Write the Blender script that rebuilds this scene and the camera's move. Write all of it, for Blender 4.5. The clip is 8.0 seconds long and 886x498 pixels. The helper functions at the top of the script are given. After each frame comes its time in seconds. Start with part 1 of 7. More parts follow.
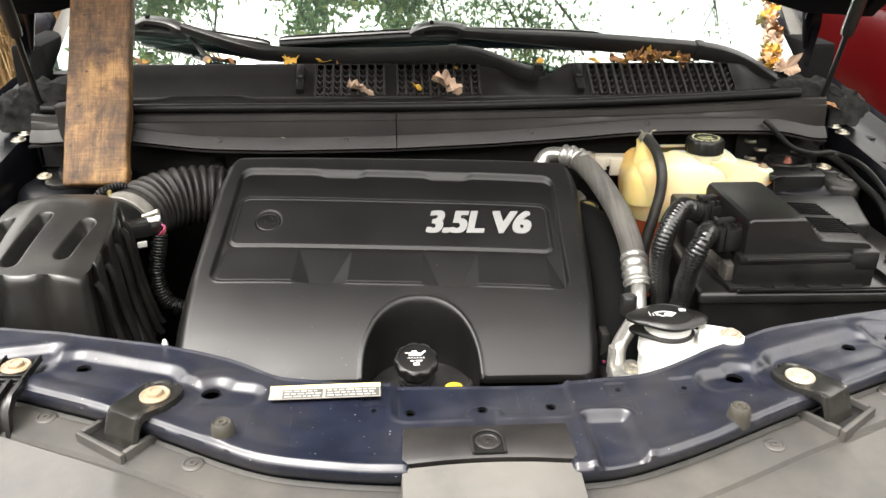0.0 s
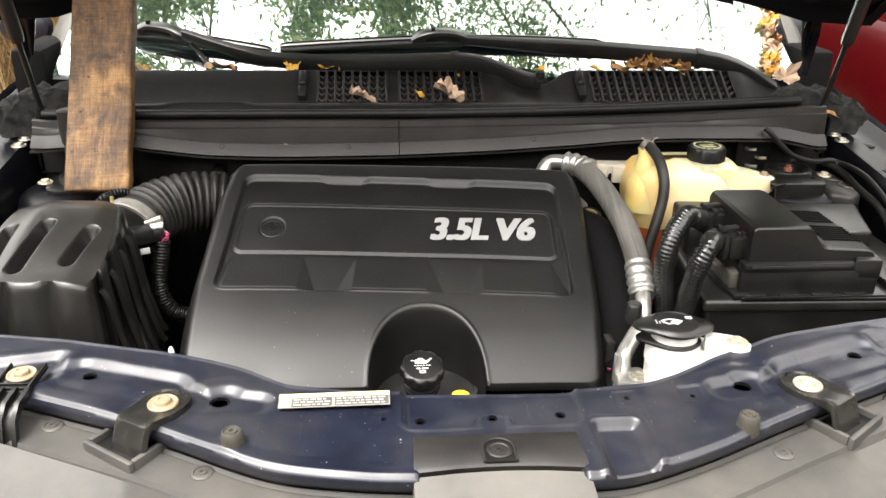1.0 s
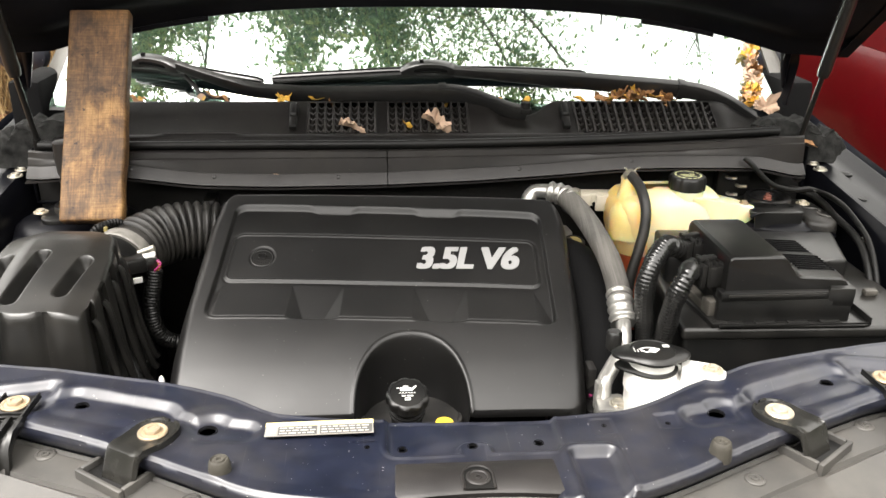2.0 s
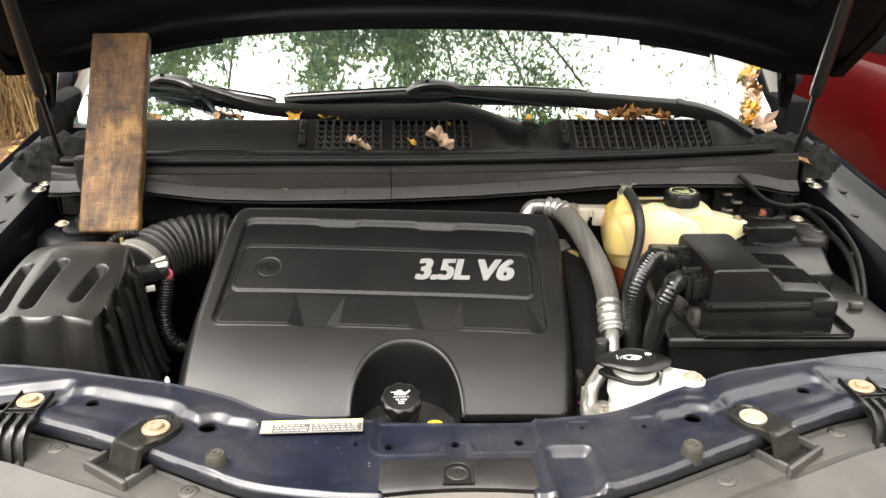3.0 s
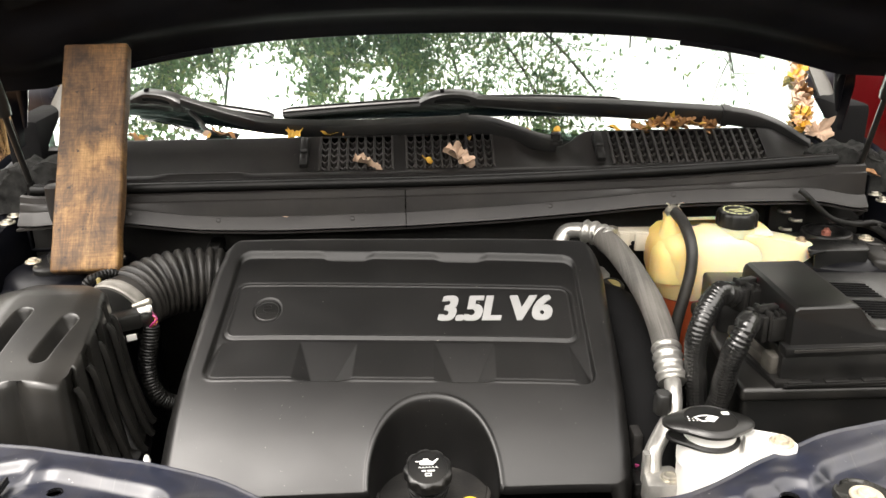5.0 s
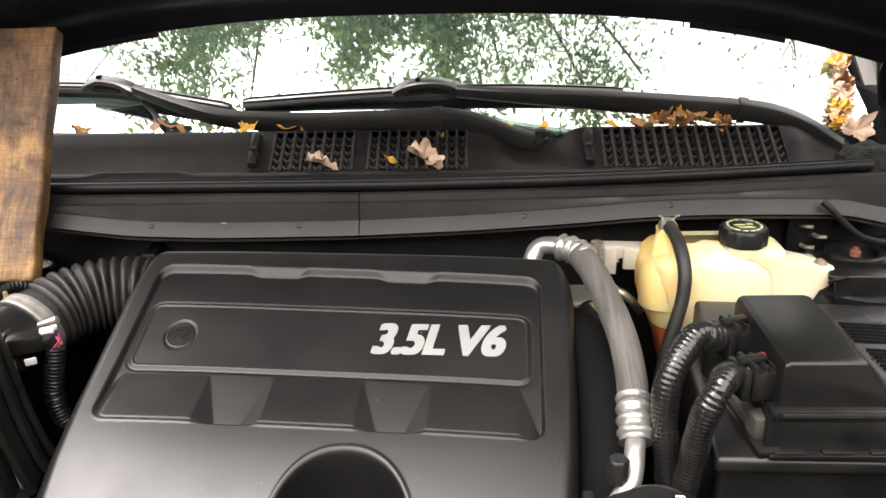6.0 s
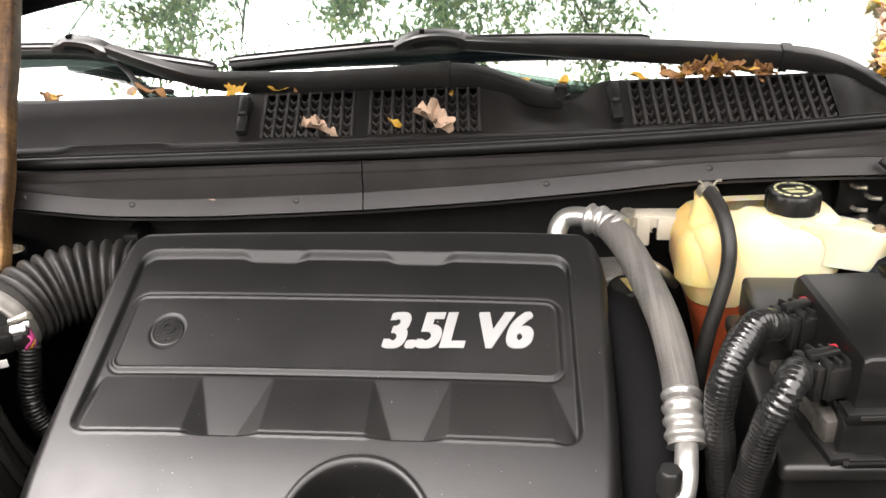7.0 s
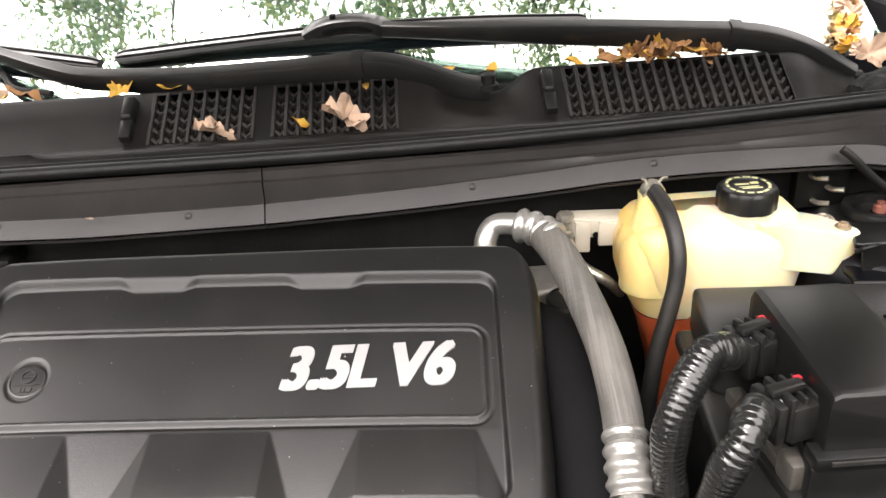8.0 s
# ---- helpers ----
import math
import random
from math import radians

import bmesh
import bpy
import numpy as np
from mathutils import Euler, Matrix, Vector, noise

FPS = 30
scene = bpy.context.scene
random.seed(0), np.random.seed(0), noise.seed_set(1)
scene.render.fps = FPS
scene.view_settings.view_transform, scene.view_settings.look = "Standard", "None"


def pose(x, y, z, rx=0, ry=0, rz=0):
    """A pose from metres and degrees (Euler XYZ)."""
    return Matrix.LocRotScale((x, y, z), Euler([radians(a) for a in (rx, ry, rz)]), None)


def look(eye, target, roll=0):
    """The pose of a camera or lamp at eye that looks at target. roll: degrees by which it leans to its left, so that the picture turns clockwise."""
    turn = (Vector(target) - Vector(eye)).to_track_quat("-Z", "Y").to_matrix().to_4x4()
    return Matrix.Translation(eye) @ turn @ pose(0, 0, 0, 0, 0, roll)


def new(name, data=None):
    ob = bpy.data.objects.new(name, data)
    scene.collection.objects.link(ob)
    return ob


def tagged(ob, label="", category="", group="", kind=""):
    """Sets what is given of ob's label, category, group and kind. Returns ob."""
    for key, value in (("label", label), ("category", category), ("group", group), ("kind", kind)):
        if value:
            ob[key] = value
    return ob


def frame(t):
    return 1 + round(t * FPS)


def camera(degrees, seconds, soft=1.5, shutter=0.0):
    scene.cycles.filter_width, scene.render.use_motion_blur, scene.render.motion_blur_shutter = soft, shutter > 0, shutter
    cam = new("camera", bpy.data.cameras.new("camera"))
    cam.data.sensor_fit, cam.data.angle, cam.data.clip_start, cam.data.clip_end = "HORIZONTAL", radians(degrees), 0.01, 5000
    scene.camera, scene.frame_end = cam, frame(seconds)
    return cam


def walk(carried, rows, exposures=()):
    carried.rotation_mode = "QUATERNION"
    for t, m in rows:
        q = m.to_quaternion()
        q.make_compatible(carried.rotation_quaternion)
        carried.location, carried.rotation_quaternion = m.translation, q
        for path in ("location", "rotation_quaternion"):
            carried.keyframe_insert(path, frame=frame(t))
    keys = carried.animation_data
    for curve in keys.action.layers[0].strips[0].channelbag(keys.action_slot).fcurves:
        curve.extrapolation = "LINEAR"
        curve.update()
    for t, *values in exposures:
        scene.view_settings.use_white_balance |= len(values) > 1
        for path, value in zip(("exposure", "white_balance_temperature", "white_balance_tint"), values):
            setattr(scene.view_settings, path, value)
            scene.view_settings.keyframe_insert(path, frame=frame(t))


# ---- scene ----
cam = camera(56.3, 8.0)
PATH = [
    (0, (-0.094, -0.012, 1.457), (0.035, 1.812, 0.648), 0.6),
    (0.5, (-0.095, -0.009, 1.46), (0.034, 1.818, 0.657), 0.8),
    (1, (-0.113, -0.009, 1.459), (0.039, 1.818, 0.662), 1.0),
    (1.5, (-0.133, 0.003, 1.463), (0.062, 1.835, 0.686), 1.4),
    (1.7, (-0.124, -0.007, 1.475), (0.062, 1.83, 0.707), 1.3),
    (2.8, (-0.054, -0.081, 1.49), (0.048, 1.782, 0.769), 0.5),
    (3, (-0.061, -0.084, 1.494), (0.037, 1.781, 0.779), 0.6),
    (3.5, (-0.077, -0.08, 1.493), (0.01, 1.794, 0.8), 0.3),
    (4, (-0.088, -0.066, 1.493), (-0.012, 1.812, 0.809), 0.0),
    (4.5, (-0.11, -0.01, 1.486), (-0.018, 1.866, 0.798), -0.8),
    (5, (-0.083, 0.089, 1.466), (0.01, 1.963, 0.771), -0.6),
    (5.2, (-0.035, 0.151, 1.458), (0.033, 2.023, 0.759), -0.3),
    (6.3, (0.077, 0.272, 1.459), (-0.028, 2.11, 0.676), -2.1),
    (6.5, (0.066, 0.296, 1.455), (-0.042, 2.121, 0.644), -2.6),
    (7, (0.05, 0.364, 1.448), (-0.021, 2.166, 0.582), -2.7),
    (7.5, (0.043, 0.418, 1.432), (0.024, 2.22, 0.565), -2.7),
    (8, (0.1, 0.482, 1.424), (0.111, 2.266, 0.519), -3.7),
]
walk(cam, [(t, look(eye, target, roll)) for t, eye, target, roll in PATH],
     [(0, 2.84, 6550, 12), (1.7, 2.85, 6550, 12), (3.5, 2.77, 6700, 12), (5.0, 2.82, 6700, 13), (6.5, 3.01, 6550, 17), (8.0, 3.20, 6550, 17)])

# ---- light ----
world = bpy.data.worlds.new("world")
scene.world = world
world.use_nodes = True
wn, wl = world.node_tree.nodes, world.node_tree.links
sky = wn.new("ShaderNodeTexSky")
sky.sky_type, sky.sun_disc = "NISHITA", False
sky.sun_elevation, sky.sun_rotation = radians(69), radians(254)
sky.air_density, sky.dust_density, sky.ozone_density = 2.0, 1.0, 1.0
hsv = wn.new("ShaderNodeHueSaturation")
hsv.inputs["Saturation"].default_value = 0.03
wl.new(sky.outputs[0], hsv.inputs["Color"])
warm = wn.new("ShaderNodeMix")
warm.data_type, warm.blend_type = "RGBA", "MULTIPLY"
warm.inputs["Factor"].default_value = 1.0
warm.inputs["B"].default_value = (1.0, 0.975, 0.915, 1)
wl.new(hsv.outputs[0], warm.inputs["A"])
wl.new(warm.outputs["Result"], wn["Background"].inputs[0])
wn["Background"].inputs[1].default_value = 0.15
sun = new("sun", bpy.data.lights.new("sun", "SUN"))
sun.data.energy, sun.data.angle, sun.data.color = 0.85, radians(30), (1.0, 0.97, 0.92)
sun.matrix_world = look((-4.4, -0.3, 13), (0, 1, 1))


# ---- materials ----
def mat(name, base, rough=0.5, metal=0.0, var=0.2, scale=14.0, bump=0.15, grain=900.0, dust=0.0, specks=0.0, coat=0.0,
        tint=None, spec=0.5, trans=0.0, speck_col=(0.45, 0.42, 0.36), scratch=0.0, coat_rough=0.08, turns=((0.4, 300), (-0.9, 420), (1.5, 350)), cut=0.70):
    m = bpy.data.materials.new(name)
    m.use_nodes = True
    n, l = m.node_tree.nodes, m.node_tree.links
    p = n["Principled BSDF"]
    tc = n.new("ShaderNodeTexCoord")
    big = n.new("ShaderNodeTexNoise")
    big.inputs["Scale"].default_value, big.inputs["Detail"].default_value, big.inputs["Roughness"].default_value = scale, 5, 0.6
    l.new(tc.outputs["Object"], big.inputs["Vector"])
    ramp = n.new("ShaderNodeValToRGB")
    e = ramp.color_ramp.elements
    e[0].position, e[1].position = 0.3, 0.7
    t = tint or base
    e[0].color = (*[c * (1 - var) for c in base], 1)
    e[1].color = (*[min(1, c * (1 + var)) for c in t], 1)
    l.new(big.outputs["Fac"], ramp.inputs["Fac"])
    col = ramp.outputs[0]
    if dust:
        dn = n.new("ShaderNodeTexNoise")
        dn.inputs["Scale"].default_value, dn.inputs["Detail"].default_value = 9.0, 8
        dn.inputs["Roughness"].default_value = 0.7
        l.new(tc.outputs["Object"], dn.inputs["Vector"])
        mr = n.new("ShaderNodeMapRange")
        mr.inputs["From Min"].default_value, mr.inputs["From Max"].default_value = 0.42, 0.75
        mr.inputs["To Max"].default_value = dust
        l.new(dn.outputs["Fac"], mr.inputs["Value"])
        mx = n.new("ShaderNodeMix")
        mx.data_type = "RGBA"
        l.new(mr.outputs[0], mx.inputs["Factor"])
        l.new(col, mx.inputs["A"])
        mx.inputs["B"].default_value = (0.20, 0.18, 0.15, 1)
        col = mx.outputs["Result"]
    if specks:
        vo = n.new("ShaderNodeTexVoronoi")
        vo.inputs["Scale"].default_value = 210
        wob = n.new("ShaderNodeTexNoise")
        wob.inputs["Scale"].default_value, wob.inputs["Detail"].default_value = 420, 1
        l.new(tc.outputs["Object"], wob.inputs["Vector"])
        wv = n.new("ShaderNodeVectorMath")
        wv.operation = "MULTIPLY_ADD"
        l.new(wob.outputs["Color"], wv.inputs[0])
        wv.inputs[1].default_value = (0.0022, 0.0022, 0.0022)
        l.new(tc.outputs["Object"], wv.inputs[2])
        l.new(wv.outputs[0], vo.inputs["Vector"])
        sep = n.new("ShaderNodeSeparateColor")
        l.new(vo.outputs["Color"], sep.inputs[0])
        rad = n.new("ShaderNodeMath")
        rad.operation = "MULTIPLY_ADD"
        l.new(sep.outputs[0], rad.inputs[0])
        rad.inputs[1].default_value, rad.inputs[2].default_value = 0.36, -0.36 + 0.36 * specks
        lt = n.new("ShaderNodeMath")
        lt.operation = "LESS_THAN"
        l.new(vo.outputs["Distance"], lt.inputs[0])
        l.new(rad.outputs[0], lt.inputs[1])
        mx = n.new("ShaderNodeMix")
        mx.data_type = "RGBA"
        l.new(lt.outputs[0], mx.inputs["Factor"])
        l.new(col, mx.inputs["A"])
        mx.inputs["B"].default_value = (*speck_col, 1)
        col = mx.outputs["Result"]
    if scratch:
        for turn, sx in turns:
            mp = n.new("ShaderNodeMapping")
            mp.inputs["Rotation"].default_value = (0, 0, turn)
            mp.inputs["Scale"].default_value = (sx, 9, 9)
            l.new(tc.outputs["Object"], mp.inputs["Vector"])
            sn = n.new("ShaderNodeTexNoise")
            sn.inputs["Scale"].default_value, sn.inputs["Detail"].default_value = 1.0, 1
            l.new(mp.outputs[0], sn.inputs["Vector"])
            mr = n.new("ShaderNodeMapRange")
            mr.inputs["From Min"].default_value, mr.inputs["From Max"].default_value = cut, cut + 0.04
            mr.inputs["To Max"].default_value = scratch
            l.new(sn.outputs["Fac"], mr.inputs["Value"])
            mx = n.new("ShaderNodeMix")
            mx.data_type = "RGBA"
            l.new(mr.outputs[0], mx.inputs["Factor"])
            l.new(col, mx.inputs["A"])
            mx.inputs["B"].default_value = (0.16, 0.15, 0.14, 1)
            col = mx.outputs["Result"]
    l.new(col, p.inputs["Base Color"])
    rr = n.new("ShaderNodeMapRange")
    rr.inputs["To Min"].default_value, rr.inputs["To Max"].default_value = max(0.02, rough * 0.8), min(1, rough * 1.2)
    l.new(big.outputs["Fac"], rr.inputs["Value"])
    l.new(rr.outputs[0], p.inputs["Roughness"])
    p.inputs["Metallic"].default_value = metal
    p.inputs["Specular IOR Level"].default_value = spec
    p.inputs["Coat Weight"].default_value = coat
    p.inputs["Coat Roughness"].default_value = coat_rough
    p.inputs["Transmission Weight"].default_value = trans
    if bump:
        fn = n.new("ShaderNodeTexNoise")
        fn.inputs["Scale"].default_value, fn.inputs["Detail"].default_value = grain, 2
        l.new(tc.outputs["Object"], fn.inputs["Vector"])
        bp = n.new("ShaderNodeBump")
        bp.inputs["Strength"].default_value, bp.inputs["Distance"].default_value = bump, 0.001
        l.new(fn.outputs["Fac"], bp.inputs["Height"])
        l.new(bp.outputs[0], p.inputs["Normal"])
    return m


COVER = mat("cover_plastic", (0.0040, 0.0038, 0.0037), 0.41, var=0.12, dust=0.018, specks=0.24, bump=0.12, spec=0.50, speck_col=(0.30, 0.28, 0.25))
PLASTIC = mat("black_plastic", (0.0062, 0.0062, 0.0061), 0.33, var=0.25, dust=0.045, specks=0.16, bump=0.12, spec=0.42, speck_col=(0.22, 0.20, 0.18))
BOXLID = mat("dusty_box_lid", (0.0052, 0.0051, 0.0050), 0.31, var=0.12, dust=0.025, specks=0.15, bump=0.10, spec=0.45)
WIPER = mat("satin_black", (0.0075, 0.0075, 0.0078), 0.30, var=0.2, dust=0.05, bump=0.05, spec=0.5)
COWL = mat("cowl_plastic", (0.0120, 0.0106, 0.0103), 0.44, var=0.2, dust=0.06, specks=0.15, bump=0.25, spec=0.42)
PILLAR = mat("pale_pillar_plastic", (0.062, 0.059, 0.053), 0.5, var=0.12, dust=0.2, specks=0.1, bump=0.15)
RUBBER = mat("rubber", (0.0045, 0.0045, 0.0045), 0.45, var=0.3, dust=0.03, bump=0.25, spec=0.24)
HOSE = mat("hose_rubber", (0.014, 0.0135, 0.013), 0.45, var=0.3, scale=30, dust=0.15, bump=0.3, grain=300, spec=0.4)
TRIM = mat("grey_trim", (0.047, 0.045, 0.042), 0.5, var=0.15, dust=0.2, specks=0.12, bump=0.15, spec=0.4)
# TRIM made paler: light on the facing latch plate put into the colour
LITTRIM = mat("lit_grey_trim", (0.085, 0.082, 0.076), 0.45, var=0.10, dust=0.3, bump=0.12)
NAVY = mat("navy_paint", (0.0036, 0.0053, 0.0138), 0.36, var=0.3, scale=40, dust=0.13, specks=0.34, scratch=0.12, cut=0.73, coat=0.12, coat_rough=0.30, bump=0.03, grain=300, spec=0.6, speck_col=(0.42, 0.41, 0.38))
CARPAINT = mat("glossy_navy_paint", (0.004, 0.0055, 0.011), 0.38, var=0.2, dust=0.04, specks=0.06, coat=0.06, bump=0.02, grain=300, spec=0.4)
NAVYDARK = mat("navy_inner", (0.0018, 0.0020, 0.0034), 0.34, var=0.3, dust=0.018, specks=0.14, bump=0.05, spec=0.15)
DARK = mat("grimy_metal", (0.005, 0.0048, 0.0045), 0.6, var=0.5, scale=25, dust=0.04, bump=0.4, grain=200, spec=0.18)
HOODIN = mat("hood_inner_paint", (0.0028, 0.003, 0.0042), 0.55, var=0.3, dust=0.02, specks=0.06, bump=0.1, spec=0.12)
LINER = mat("hood_liner", (0.004, 0.004, 0.0042), 0.9, var=0.3, bump=0.5, grain=400, spec=0.1)
ALU = mat("aluminium", (0.44, 0.43, 0.405), 0.32, 0.75, var=0.15, scale=60, bump=0.2, grain=250, dust=0.1)
STEEL = mat("zinc_steel", (0.50, 0.47, 0.40), 0.38, 0.8, var=0.3, scale=120, bump=0.2, grain=300)
RUST = mat("rusty_bolt", (0.46, 0.41, 0.32), 0.42, 0.4, var=0.4, scale=260, tint=(0.30, 0.21, 0.12), bump=0.8, grain=500, specks=0.5, speck_col=(0.11, 0.06, 0.03))
ZINC = mat("pale_zinc", (0.56, 0.55, 0.50), 0.38, 0.6, var=0.35, scale=240, tint=(0.50, 0.42, 0.30), bump=0.6, grain=500, specks=0.4, speck_col=(0.20, 0.13, 0.07))
WHITE = mat("white_print", (0.80, 0.80, 0.78), 0.5, var=0.04, bump=0)
SILVER = mat("silver_letters", (0.28, 0.28, 0.277), 0.4, var=0.05, bump=0)
WHITEPL = mat("white_plastic", (0.70, 0.69, 0.66), 0.4, var=0.05, dust=0.04, bump=0.1)
GREYPL = mat("grey_lead", (0.060, 0.055, 0.047), 0.5, var=0.45, scale=60, bump=0.3)
YELLOW = mat("yellow_plastic", (0.75, 0.52, 0.03), 0.4, var=0.1, bump=0)
DULLYEL = mat("dull_yellow_sleeve", (0.26, 0.21, 0.08), 0.5, var=0.3, scale=90, bump=0.2)
REDPL = mat("red_plastic", (0.34, 0.02, 0.03), 0.4, var=0.1, bump=0)
PINK = mat("magenta_wire", (0.30, 0.03, 0.12), 0.4, var=0.2, bump=0)
ORANGE = mat("orange_wire", (0.70, 0.30, 0.05), 0.4, var=0.2, bump=0)
REDPAINT = mat("red_paint", (0.062, 0.0009, 0.0022), 0.25, var=0.1, coat=0.10, coat_rough=0.03, bump=0, scale=3, spec=0.10)
TYRE = mat("tyre_rubber", (0.02, 0.02, 0.02), 0.8, var=0.2)
GLASSDARK = mat("side_glass", (0.015, 0.018, 0.018), 0.05, var=0.1, bump=0, spec=0.8)
LAMP = mat("lamp_lens", (0.5, 0.5, 0.5), 0.1, var=0.1, bump=0, coat=1)
SOIL = mat("leafy_soil", (0.07, 0.043, 0.024), 0.95, var=0.6, scale=6, tint=(0.14, 0.075, 0.036), bump=0.8, grain=60)
BARK = mat("bark", (0.06, 0.048, 0.036), 0.9, var=0.4, scale=12, bump=0.9, grain=60)


def wood_material():
    m = mat("stained_wood", (0.30, 0.15, 0.06), 0.6, bump=0)
    n, l = m.node_tree.nodes, m.node_tree.links
    p, tc = n["Principled BSDF"], n["Texture Coordinate"]
    def noise_at(scale, stretch, detail, rough=0.6, twist=0.0):
        mp = n.new("ShaderNodeMapping")
        mp.inputs["Scale"].default_value = stretch
        l.new(tc.outputs["Object"], mp.inputs["Vector"])
        t = n.new("ShaderNodeTexNoise")
        t.inputs["Scale"].default_value, t.inputs["Detail"].default_value, t.inputs["Roughness"].default_value = scale, detail, rough
        t.inputs["Distortion"].default_value = twist
        l.new(mp.outputs[0], t.inputs["Vector"])
        return t.outputs["Fac"]
    def ramp(fac, *stops):
        r = n.new("ShaderNodeValToRGB")
        while len(r.color_ramp.elements) < len(stops):
            r.color_ramp.elements.new(0.5)
        for e, (x, c) in zip(r.color_ramp.elements, stops):
            e.position, e.color = x, (*c, 1)
        l.new(fac, r.inputs["Fac"])
        return r.outputs[0]
    def times(a, b2, k):
        mx = n.new("ShaderNodeMix")
        mx.data_type, mx.blend_type = "RGBA", "MULTIPLY"
        mx.inputs["Factor"].default_value = k
        l.new(a, mx.inputs["A"])
        l.new(b2, mx.inputs["B"])
        return mx.outputs["Result"]
    fib = noise_at(3.0, (150, 150, 6), 6, 0.65, 0.4)
    saw = noise_at(3.0, (9, 9, 120), 4, 0.6, 0.2)
    col = ramp(noise_at(26, (1.2, 1.2, 0.6), 8, 0.68, 0.8), (0.30, (0.055, 0.028, 0.012)), (0.44, (0.18, 0.098, 0.038)), (0.58, (0.33, 0.195, 0.078)), (0.78, (0.47, 0.305, 0.135)))
    col = times(col, ramp(fib, (0.35, (0.56, 0.54, 0.52)), (0.60, (1, 1, 1))), 0.85)
    col = times(col, ramp(saw, (0.38, (0.62, 0.59, 0.56)), (0.58, (1, 1, 1))), 0.75)
    col = times(col, ramp(noise_at(9, (1, 1, 0.8), 5, 0.7), (0.42, (0.20, 0.17, 0.15)), (0.60, (1, 1, 1))), 0.85)
    col = times(col, ramp(noise_at(75, (1, 1, 1), 3, 0.6), (0.30, (0.12, 0.10, 0.09)), (0.37, (1, 1, 1))), 0.9)
    # darker towards the upper end, paler towards the lower, with a noisy edge
    sp = n.new("ShaderNodeSeparateXYZ")
    l.new(tc.outputs["Object"], sp.inputs[0])
    ad = n.new("ShaderNodeMath")
    ad.operation = "MULTIPLY_ADD"
    l.new(noise_at(14, (1, 1, 0.7), 6, 0.7, 0.5), ad.inputs[0])
    ad.inputs[1].default_value = 0.26
    l.new(sp.outputs[2], ad.inputs[2])
    col = times(col, ramp(ad.outputs[0], (0.24, (1.30, 1.22, 1.10)), (0.36, (1.00, 0.90, 0.78)), (0.46, (0.64, 0.55, 0.46))), 0.9)
    l.new(col, p.inputs["Base Color"])
    bp = n.new("ShaderNodeBump")
    bp.inputs["Strength"].default_value, bp.inputs["Distance"].default_value = 0.5, 0.001
    l.new(fib, bp.inputs["Height"])
    l.new(bp.outputs[0], p.inputs["Normal"])
    return m


def island_material(name, colors, rough=0.7, trans=0.0):
    m = bpy.data.materials.new(name)
    m.use_nodes = True
    n, l = m.node_tree.nodes, m.node_tree.links
    p = n["Principled BSDF"]
    g = n.new("ShaderNodeNewGeometry")
    r = n.new("ShaderNodeValToRGB")
    while len(r.color_ramp.elements) < len(colors):
        r.color_ramp.elements.new(0.5)
    for i, c in enumerate(colors):
        r.color_ramp.elements[i].position = i / max(1, len(colors) - 1)
        r.color_ramp.elements[i].color = (*c, 1)
    l.new(g.outputs["Random Per Island"], r.inputs["Fac"])
    l.new(r.outputs[0], p.inputs["Base Color"])
    p.inputs["Roughness"].default_value = rough
    if trans:
        tr = n.new("ShaderNodeBsdfTranslucent")
        l.new(r.outputs[0], tr.inputs["Color"])
        mix = n.new("ShaderNodeMixShader")
        mix.inputs[0].default_value = trans
        l.new(p.outputs[0], mix.inputs[1])
        l.new(tr.outputs[0], mix.inputs[2])
        l.new(mix.outputs[0], n["Material Output"].inputs["Surface"])
    return m


WOOD = wood_material()
LEAF = island_material("green_leaves", [(0.05, 0.085, 0.04), (0.08, 0.125, 0.055), (0.12, 0.165, 0.08), (0.16, 0.18, 0.07)], 0.5, 0.65)
DRYLEAF = island_material("dead_leaves", [(0.30, 0.13, 0.04), (0.42, 0.24, 0.08), (0.16, 0.07, 0.03), (0.50, 0.34, 0.10)], 0.8)
STALK = island_material("dry_stalks", [(0.28, 0.17, 0.065), (0.13, 0.08, 0.035), (0.42, 0.29, 0.13), (0.05, 0.032, 0.016)], 0.8)
TANLEAF = mat("tan_leaf", (0.42, 0.29, 0.205), 0.75, var=0.35, scale=60, bump=0.5, grain=200)
YELLEAF = mat("yellow_leaf", (0.62, 0.44, 0.05), 0.6, var=0.3, scale=90, tint=(0.50, 0.24, 0.04), bump=0.3, grain=200)
BROWNLEAF = mat("brown_leaf", (0.26, 0.13, 0.05), 0.75, var=0.4, scale=70, bump=0.4, grain=200)


